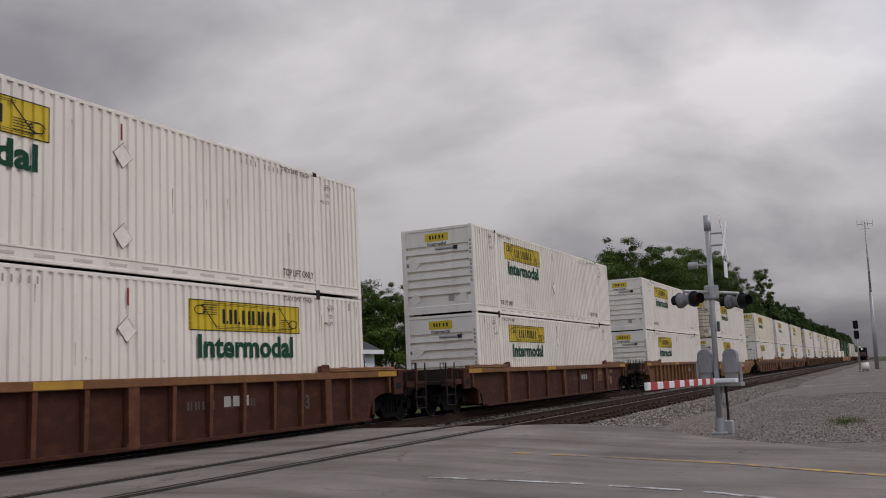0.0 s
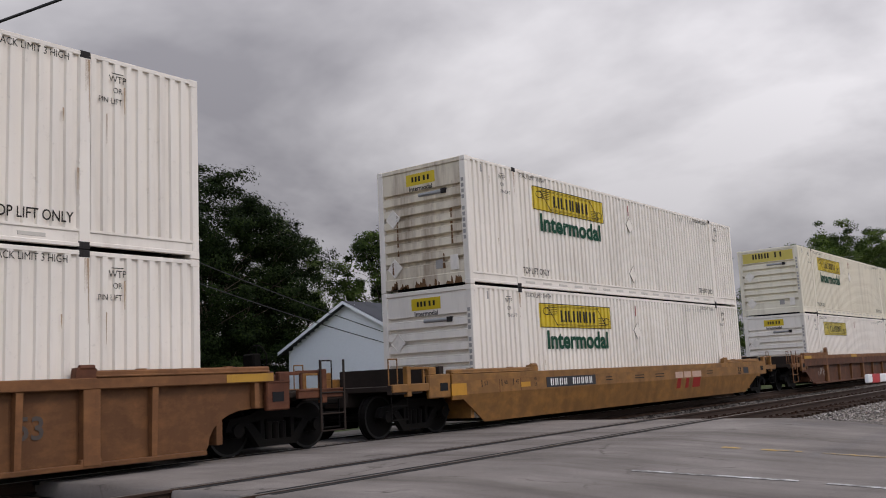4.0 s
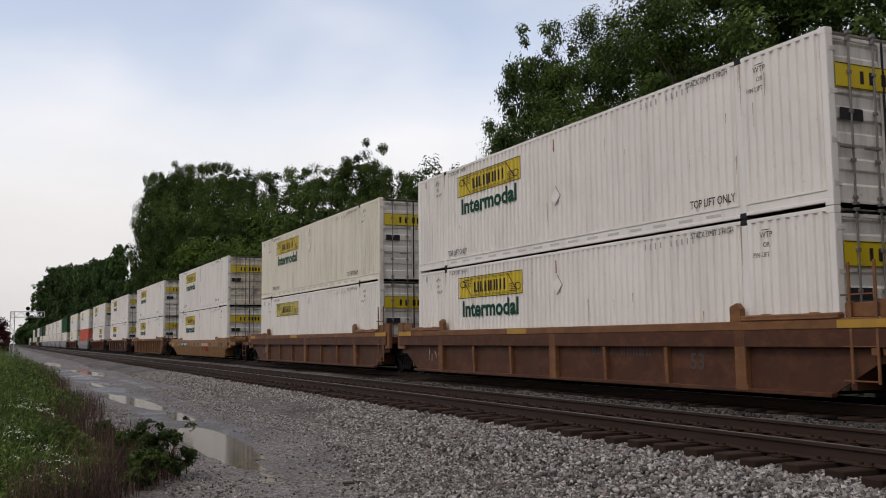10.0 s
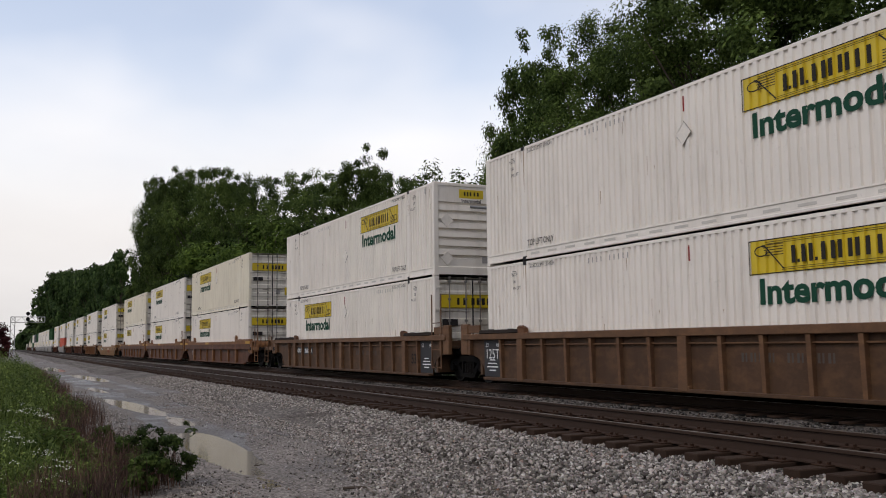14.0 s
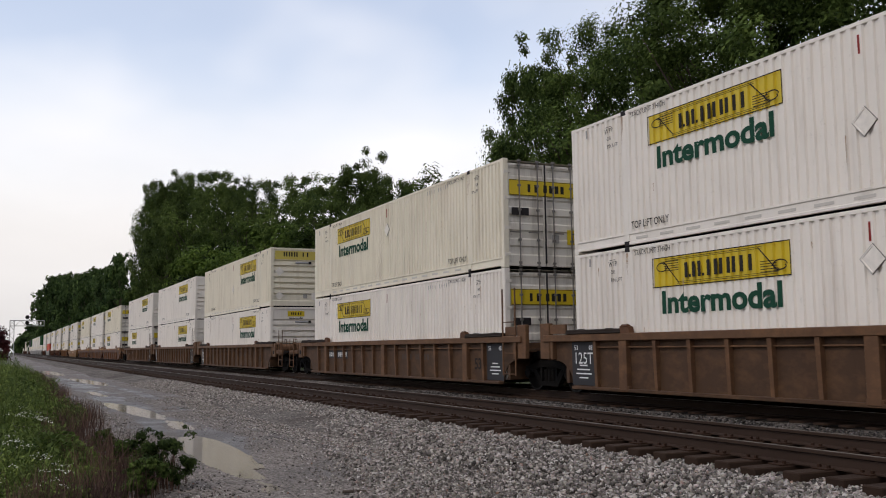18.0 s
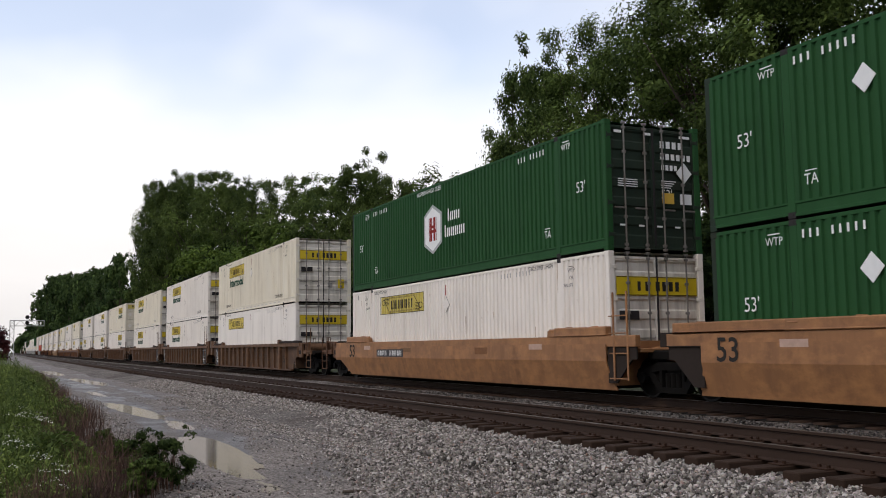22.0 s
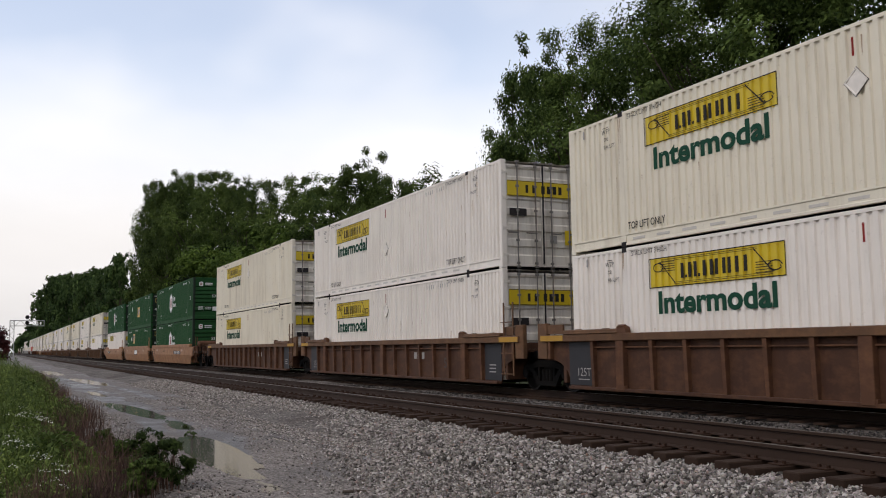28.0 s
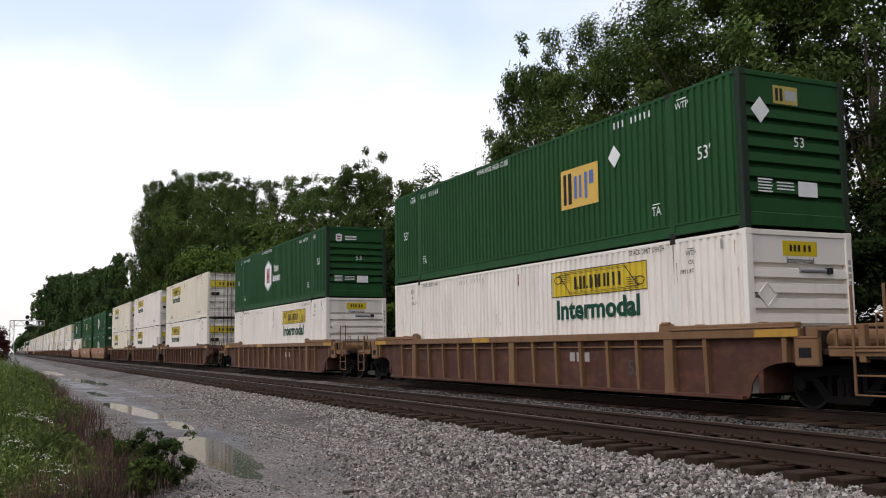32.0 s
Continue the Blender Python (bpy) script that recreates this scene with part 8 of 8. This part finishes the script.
def wire(root, a, b, sag, r=0.014):
    a, b = Vector(a), Vector(b)

    def fill(bm):
        n = 18
        pts = [a.lerp(b, i / n) - Vector((0, 0, sag * 4 * (i / n) * (1 - i / n))) for i in range(n + 1)]
        rings = [[bm.verts.new(p + Vector((r * math.cos(k * 1.2566), 0, r * math.sin(k * 1.2566)))) for k in range(5)] for p in pts]
        for p, q in zip(rings, rings[1:]):
            for k in range(5):
                bm.faces.new((p[k], p[(k + 1) % 5], q[(k + 1) % 5], q[k]))
    part("cable", mesh_of(f"cable_{tuple(a)}_{tuple(b)}", fill, M["cable"]), root, label="black overhead cable")


def build_props():
    crossing_signal(19.0, 3.12, -0.26, 4.06, 5.95, "grey crossing signal mast with lowered striped gate", 1, (1.3, 0.6))
    crossing_signal(7.35, 17.2, -0.40, 4.10, 0, "grey crossing signal mast with white crossbuck and lit red lamp", 1)

    # utility pole with street lamp and cables
    px, py = 7.65, 24.0
    root = thing("utility_pole", "weathered wooden utility pole with crossarm and street lamp", "utility pole", pose(px, py, -0.8))
    part("pole", mesh_of("pole", lambda bm: bar(bm, (0, 0, 0), (0, 0, 12.6), 0.17, 14, 0.12), M["pole_wood"], True), root)

    def arm(bm):
        box(bm, -1.22, 1.22, -0.17, -0.05, 11.95, 12.08, 0.01)
        box(bm, -1.22, 1.22, 0.05, 0.17, 11.95, 12.08, 0.01)
        bar(bm, (-0.75, -0.1, 11.95), (0, -0.1, 11.3), 0.03, 6)
        bar(bm, (0.75, -0.1, 11.95), (0, -0.1, 11.3), 0.03, 6)
    part("crossarm", mesh_of("pole_arm", arm, M["pole_wood"]), root, label="wooden crossarm")
    for dx in (-1.05, -0.55, 0.55, 1.05):
        part("insulator", mesh_of("insulator", lambda bm: (bar(bm, (0, 0, 12.06), (0, 0, 12.2), 0.05, 8, 0.035)), M["grey_ink"]), root, pose(dx, 0, 0))
    part("insulator_string", mesh_of("insulator_string", lambda bm: (bar(bm, (0.95, -0.1, 11.45), (1.1, -0.1, 11.97), 0.045, 8)), M["castdark"]), root)

    def lamp_arm(bm):
        pts = [(0.1, 0, 9.2), (0.9, -0.1, 9.75), (1.8, -0.2, 10.15), (2.6, -0.3, 10.3)]
        for a, b in zip(pts, pts[1:]):
            bar(bm, a, b, 0.035, 8)
    part("lamp_arm", mesh_of("lamp_arm", lamp_arm, M["galv"]), root, label="grey lamp bracket")
    part("lamp_head", mesh_of("lamp_head", lambda bm: (bmesh.ops.create_uvsphere(bm, u_segments=14, v_segments=8, radius=1, matrix=Matrix.Translation((3.0, -0.34, 10.28)) @ Matrix.Diagonal((0.42, 0.17, 0.13, 1)))), M["galv"], True), root, label="grey cobra-head lamp")
    for dx, z2 in ((-1.05, 13.6), (0.55, 13.6), (1.05, 13.4)):
        wire(root, (dx, 0, 12.2), (6.5 + dx * 0.4, -36, z2), 0.6, 0.012)
    wire(root, (0.1, -0.1, 9.3), (6.2, -36, 12.4), 0.9, 0.030)
    wire(root, (0.1, -0.1, 9.9), (6.6, -36, 12.9), 0.9, 0.014)
    wire(root, (0.1, 0.1, 9.3), (26.2, 3.4, 3.6), 0.4, 0.020)
    wire(root, (0.1, 0.1, 8.3), (26.2, 3.4, 3.2), 0.4, 0.020)

    # white house with dark roof
    hx0, hx1, hy0, hy1, eave, ridge, base = 33.2, 47.5, 27.0, 35.4, 2.80, 4.95, -0.8
    root = thing("house", "white lap-sided bungalow with a dark shingle roof", "house", pose(0, 0, 0))
    part("wall", mesh_of("house_wall", lambda bm: box(bm, hx0, hx1, hy0, hy1, base, eave), M["siding"]), root)

    def gable(bm):
        for x in (hx0 + 0.02, hx1 - 0.02):
            bm.faces.new([bm.verts.new(p) for p in ((x, hy0, eave), (x, hy1, eave), (x, (hy0 + hy1) / 2, ridge - 0.06))])
    part("gable", mesh_of("house_gable", gable, M["siding"]), root)
    for i in range(22):
        z = base + 0.3 + i * 0.155
        part("siding_board", mesh_of(f"board_{i}", lambda bm: (box(bm, hx0 - 0.014, hx0, hy0 - 0.01, hy1, z, z + 0.135), box(bm, hx0 - 0.01, hx1, hy0 - 0.014, hy0, z, z + 0.135)), M["siding"]), root)
    for i in range(1, 13):
        z = eave + i * 0.16
        half = (ridge - z) / (ridge - eave) * (hy1 - hy0) / 2
        mid = (hy0 + hy1) / 2
        if half > 0.2:
            part("siding_board", mesh_of(f"gable_board_{i}", lambda bm: box(bm, hx0 - 0.014, hx0, mid - half, mid + half, z, z + 0.14), M["siding"]), root)

    def roof(bm):
        mid = (hy0 + hy1) / 2
        for y, s in ((hy0 - 0.45, 1), (hy1 + 0.45, -1)):
            a, b = (hx0 - 0.35, hx1 + 0.35)
            lo = [(a, y, eave - 0.1), (b, y, eave - 0.1), (b, mid, ridge), (a, mid, ridge)]
            up = [(p[0], p[1], p[2] + 0.12) for p in lo]
            v = [bm.verts.new(p) for p in lo + up]
            for f in ((0, 1, 2, 3), (4, 5, 6, 7), (0, 1, 5, 4), (1, 2, 6, 5), (0, 3, 7, 4)):
                bm.faces.new([v[i] for i in f])
    part("roof", mesh_of("house_roof", roof, M["shingle"]), root, label="dark grey shingle roof")
    part("fascia", mesh_of("fascia", lambda bm: (box(bm, hx0 - 0.36, hx1 + 0.36, hy0 - 0.48, hy0 - 0.45, eave - 0.18, eave + 0.06)), M["car_white"]), root, label="white eave board")

    def rake(bm):
        mid = (hy0 + hy1) / 2
        for y, in ((hy0 - 0.45,), (hy1 + 0.45,)):
            a, b = Vector((hx0 - 0.37, y, eave - 0.06)), Vector((hx0 - 0.37, mid, ridge + 0.04))
            d = Vector((0, 0, 0.16))
            bm.faces.new([bm.verts.new(p) for p in (a - d / 2, b - d / 2, b + d / 2, a + d / 2)])
    part("rake_board", mesh_of("rake", rake, M["car_white"]), root, label="white gable board")
    for x in (36.6, 41.5, 45.2):
        w = part("window", mesh_of("house_window", lambda bm: box(bm, -0.5, 0.5, -0.04, 0, 0.6, 1.9), M["glass"]), root, pose(x, hy0 - 0.015, 0), "dark window")
        part("window_frame", mesh_of("house_frame", lambda bm: (box(bm, -0.58, -0.5, -0.06, 0, 0.52, 1.98), box(bm, 0.5, 0.58, -0.06, 0, 0.52, 1.98), box(bm, -0.5, 0.5, -0.06, 0, 1.9, 1.98), box(bm, -0.5, 0.5, -0.06, 0, 0.52, 0.6), box(bm, -0.5, 0.5, -0.055, 0, 1.22, 1.27)), M["car_white"]), w)
    part("vent_pipe", mesh_of("vent_pipe", lambda bm: bar(bm, (0, 0, 0), (0, 0, 0.8), 0.05, 8), M["galv"]), root, pose(37.5, 31.5, 4.7))
    for x, z in ((33.3, 3.35), (34.6, 3.75)):
        def dish(bm):
            n = 16
            c = bm.verts.new((0, 0.08, 0))
            ring = [bm.verts.new((0.38 * math.cos(i * math.tau / n), 0, 0.34 * math.sin(i * math.tau / n))) for i in range(n)]
            for i in range(n):
                bm.faces.new((c, ring[i], ring[(i + 1) % n]))
        d = thing("satellite_dish", "dark grey satellite dish on the roof edge", "satellite dish", pose(x, hy0 - 0.25, z, -20, 0, -35), data=mesh_of("dish", dish, M["castdark"]))
        part("dish_arm", mesh_of("dish_arm", lambda bm: (bar(bm, (0, 0.05, 0), (0.0, 0.3, -0.75), 0.025, 6), bar(bm, (0, 0, -0.3), (0, -0.4, -0.05), 0.015, 6)), M["galv"]), d)

    # parked van and car beyond the far trees' edge
    for x, y, z, tall, lab in ((11.2, 37.0, -0.85, 1.95, "white van parked beyond the crossing"), (3.2, 34.0, -0.85, 1.5, "white car parked under the trees")):
        root = thing("parked_car", lab, "car", pose(x, y, z, 0, 0, 8), "parked cars")
        part("body", mesh_of(f"car_body_{tall}", lambda bm: (box(bm, -2.3, 2.3, -0.9, 0.9, 0.35, 1.0, 0.14), box(bm, -1.3, 1.7, -0.82, 0.82, tall - 0.18, tall, 0.08)), M["car_white"]), root)
        part("cabin_glass", mesh_of(f"car_glass_{tall}", lambda bm: box(bm, -1.5, 1.8, -0.80, 0.80, 0.98, tall - 0.16, 0.1), M["glass"]), root, label="dark glass")
        for wx in (-1.45, 1.45):
            for wy in (-0.86, 0.86):
                part("wheel", mesh_of("car_wheel", lambda bm: bar(bm, (0, -0.1, 0), (0, 0.1, 0), 0.33, 18), M["tyre"]), root, pose(wx, wy, 0.33))

    # pale house glimpsed through the wood
    root = thing("outbuilding", "pale grey shed glimpsed between the trees", "shed", pose(-66.0, 38.0, -0.8))
    part("wall", mesh_of("shed_wall", lambda bm: box(bm, -4, 4, -3, 3, 0, 3.6), M["siding"]), root)
    part("roof", mesh_of("shed_roof", lambda bm: prism(bm, [(-4.4, 3.5), (4.4, 3.5), (4.4, 3.6), (0, 5.4), (-4.4, 3.6)], -3.3, 3.3), M["galv"]), root, label="grey metal roof")

    # east end: block signal, tall antenna mast, relay case
    root = thing("block_signal", "dark two-headed railway block signal on a mast", "railway signal", pose(112.0, 2.95, -0.46))
    part("mast", mesh_of("block_mast", lambda bm: (bar(bm, (0, 0, 0), (0, 0, 5.6), 0.08, 12), box(bm, -0.3, 0.3, -0.3, 0.3, 0, 0.12)), M["galv"], True), root)
    for z in (4.0, 5.1):
        h = part("signal_head", mesh_of("block_head", lambda bm: (box(bm, -0.12, 0.12, -0.16, 0.16, -0.38, 0.38, 0.05), box(bm, -0.16, -0.13, -0.26, 0.26, -0.46, 0.46, 0.1)), M["black"]), root, pose(0, 0, z))
        for k in (-0.24, 0, 0.24):
            part("hood", mesh_of("block_hood", lambda bm: bar(bm, (-0.42, 0, 0), (-0.16, 0, 0), 0.10, 12), M["black"]), h, pose(0, 0, k))
    root = thing("antenna_mast", "slender grey antenna mast with a top aerial", "antenna mast", pose(128.0, 1.45, -0.46, 1.3, 0.6))
    part("pole", mesh_of("antenna_pole", lambda bm: (bar(bm, (0, 0, 0), (0, 0, 9.5), 0.26, 12, 0.20), bar(bm, (0, 0, 9.5), (0, 0, 18.6), 0.14, 10, 0.07)), M["galv"], True), root)

    def aerial(bm):
        bar(bm, (0, -0.9, 18.2), (0, 0.9, 18.2), 0.04, 6)
        bar(bm, (0, -0.6, 17.6), (0, 0.6, 17.6), 0.03, 6)
        for y in (-0.9, -0.3, 0.3, 0.9):
            bar(bm, (0, y, 17.9), (0, y, 18.7), 0.03, 6)
    part("aerial", mesh_of("aerial", aerial, M["galv"]), root)
    root = thing("relay_case", "small silver-white rounded relay case on the gravel", "relay case", pose(108.0, 2.3, -0.46))
    part("case", mesh_of("relay_case", lambda bm: (bar(bm, (0, -0.35, 0.55), (0, 0.35, 0.55), 0.42, 16)), M["placard"], True), root)
    part("feet", mesh_of("relay_feet", lambda bm: (box(bm, -0.3, 0.3, -0.3, -0.2, 0, 0.3), box(bm, -0.3, 0.3, 0.2, 0.3, 0, 0.3)), M["galv"]), root)

    # engine standing far off on the near track
    root = thing("locomotive", "distant red and black locomotive with a lit headlight", "locomotive", pose(372.0, NEAR_Y, 0))
    part("cab", mesh_of("loco_cab", lambda bm: (box(bm, 1.6, 4.4, -1.45, 1.45, 1.2, 4.5, 0.15), box(bm, 4.4, 18, -1.0, 1.0, 1.4, 4.2, 0.1)), M["black"]), root)
    part("nose", mesh_of("loco_nose", lambda bm: box(bm, 0.2, 1.7, -1.1, 1.1, 1.1, 2.7, 0.25), M["crown_red"]), root, label="red nose")
    part("underframe", mesh_of("loco_frame", lambda bm: (box(bm, -0.2, 18.5, -1.45, 1.45, 0.9, 1.25), box(bm, 1, 4, -0.85, 0.85, 0.0, 0.9), box(bm, 13, 16, -0.85, 0.85, 0.0, 0.9)), M["truck"]), root)
    for y in (-0.18, 0.18):
        part("headlight", mesh_of("loco_lamp", lambda bm: bar(bm, (-0.03, 0, 0), (0.02, 0, 0), 0.12, 16), M["lamp_lit"]), root, pose(1.57, y, 4.0), "lit white headlight")

    # cantilever signal bridge over the near track, west
    bx = -210.0
    root = thing("signal_bridge", "pale steel lattice cantilever signal bridge over the track", "signal bridge", pose(bx, 2.2, -0.46))

    def lattice(bm):
        for y in (-0.4, 0.4):
            for x in (-0.35, 0.35):
                bar(bm, (x, y, 0), (x, y, 7.95), 0.07, 6)
        for i in range(8):
            for x in (-0.35, 0.35):
                bar(bm, (x, -0.4 if i % 2 else 0.4, i * 0.99), (x, 0.4 if i % 2 else -0.4, i * 0.99 + 0.99), 0.04, 5)
    part("tower", mesh_of("bridge_tower", lattice, M["galv"]), root)

    def truss(bm):
        for x in (-0.35, 0.35):
            for z in (6.85, 7.95):
                bar(bm, (x, -0.4, z), (x, 6.0, z), 0.07, 6)
            for i in range(6):
                bar(bm, (x, -0.4 + i, 6.85 if i % 2 else 7.95), (x, 0.6 + i, 7.95 if i % 2 else 6.85), 0.04, 5)
        for z in (6.85, 7.95):
            bar(bm, (-0.35, 6.0, z), (0.35, 6.0, z), 0.06, 6)
        bar(bm, (-0.35, 6.0, 6.85), (-0.35, 6.0, 7.95), 0.07, 6)
        bar(bm, (0.35, 6.0, 6.85), (0.35, 6.0, 7.95), 0.07, 6)
    part("truss", mesh_of("bridge_truss", truss, M["galv"]), root)
    for z in (7.45, 8.6):
        h = part("signal_head", mesh_of("bridge_head", lambda bm: (bar(bm, (0.5, 0, 0), (0.6, 0, 0), 0.40, 18), box(bm, 0.36, 0.52, -0.2, 0.2, -0.4, 0.4)), M["black"]), root, pose(0.1, 2.8, z))


# ---- build ----
build_ground()
build_road()
build_mud()
build_puddles()
MOVING = build_train()
build_props()
build_trees()
build_weeds()
build_track("track_near", "rusty rails on dark wooden ties in ballast", NEAR_Y, "rail_dull", [x * 0.5 for x in range(-124, 13)] + [x * 0.5 for x in range(40, 124)])
build_track("track_far", "running track under the train, dark wooden ties", FAR_Y, "rail_top", [])
build_stones()
motions()
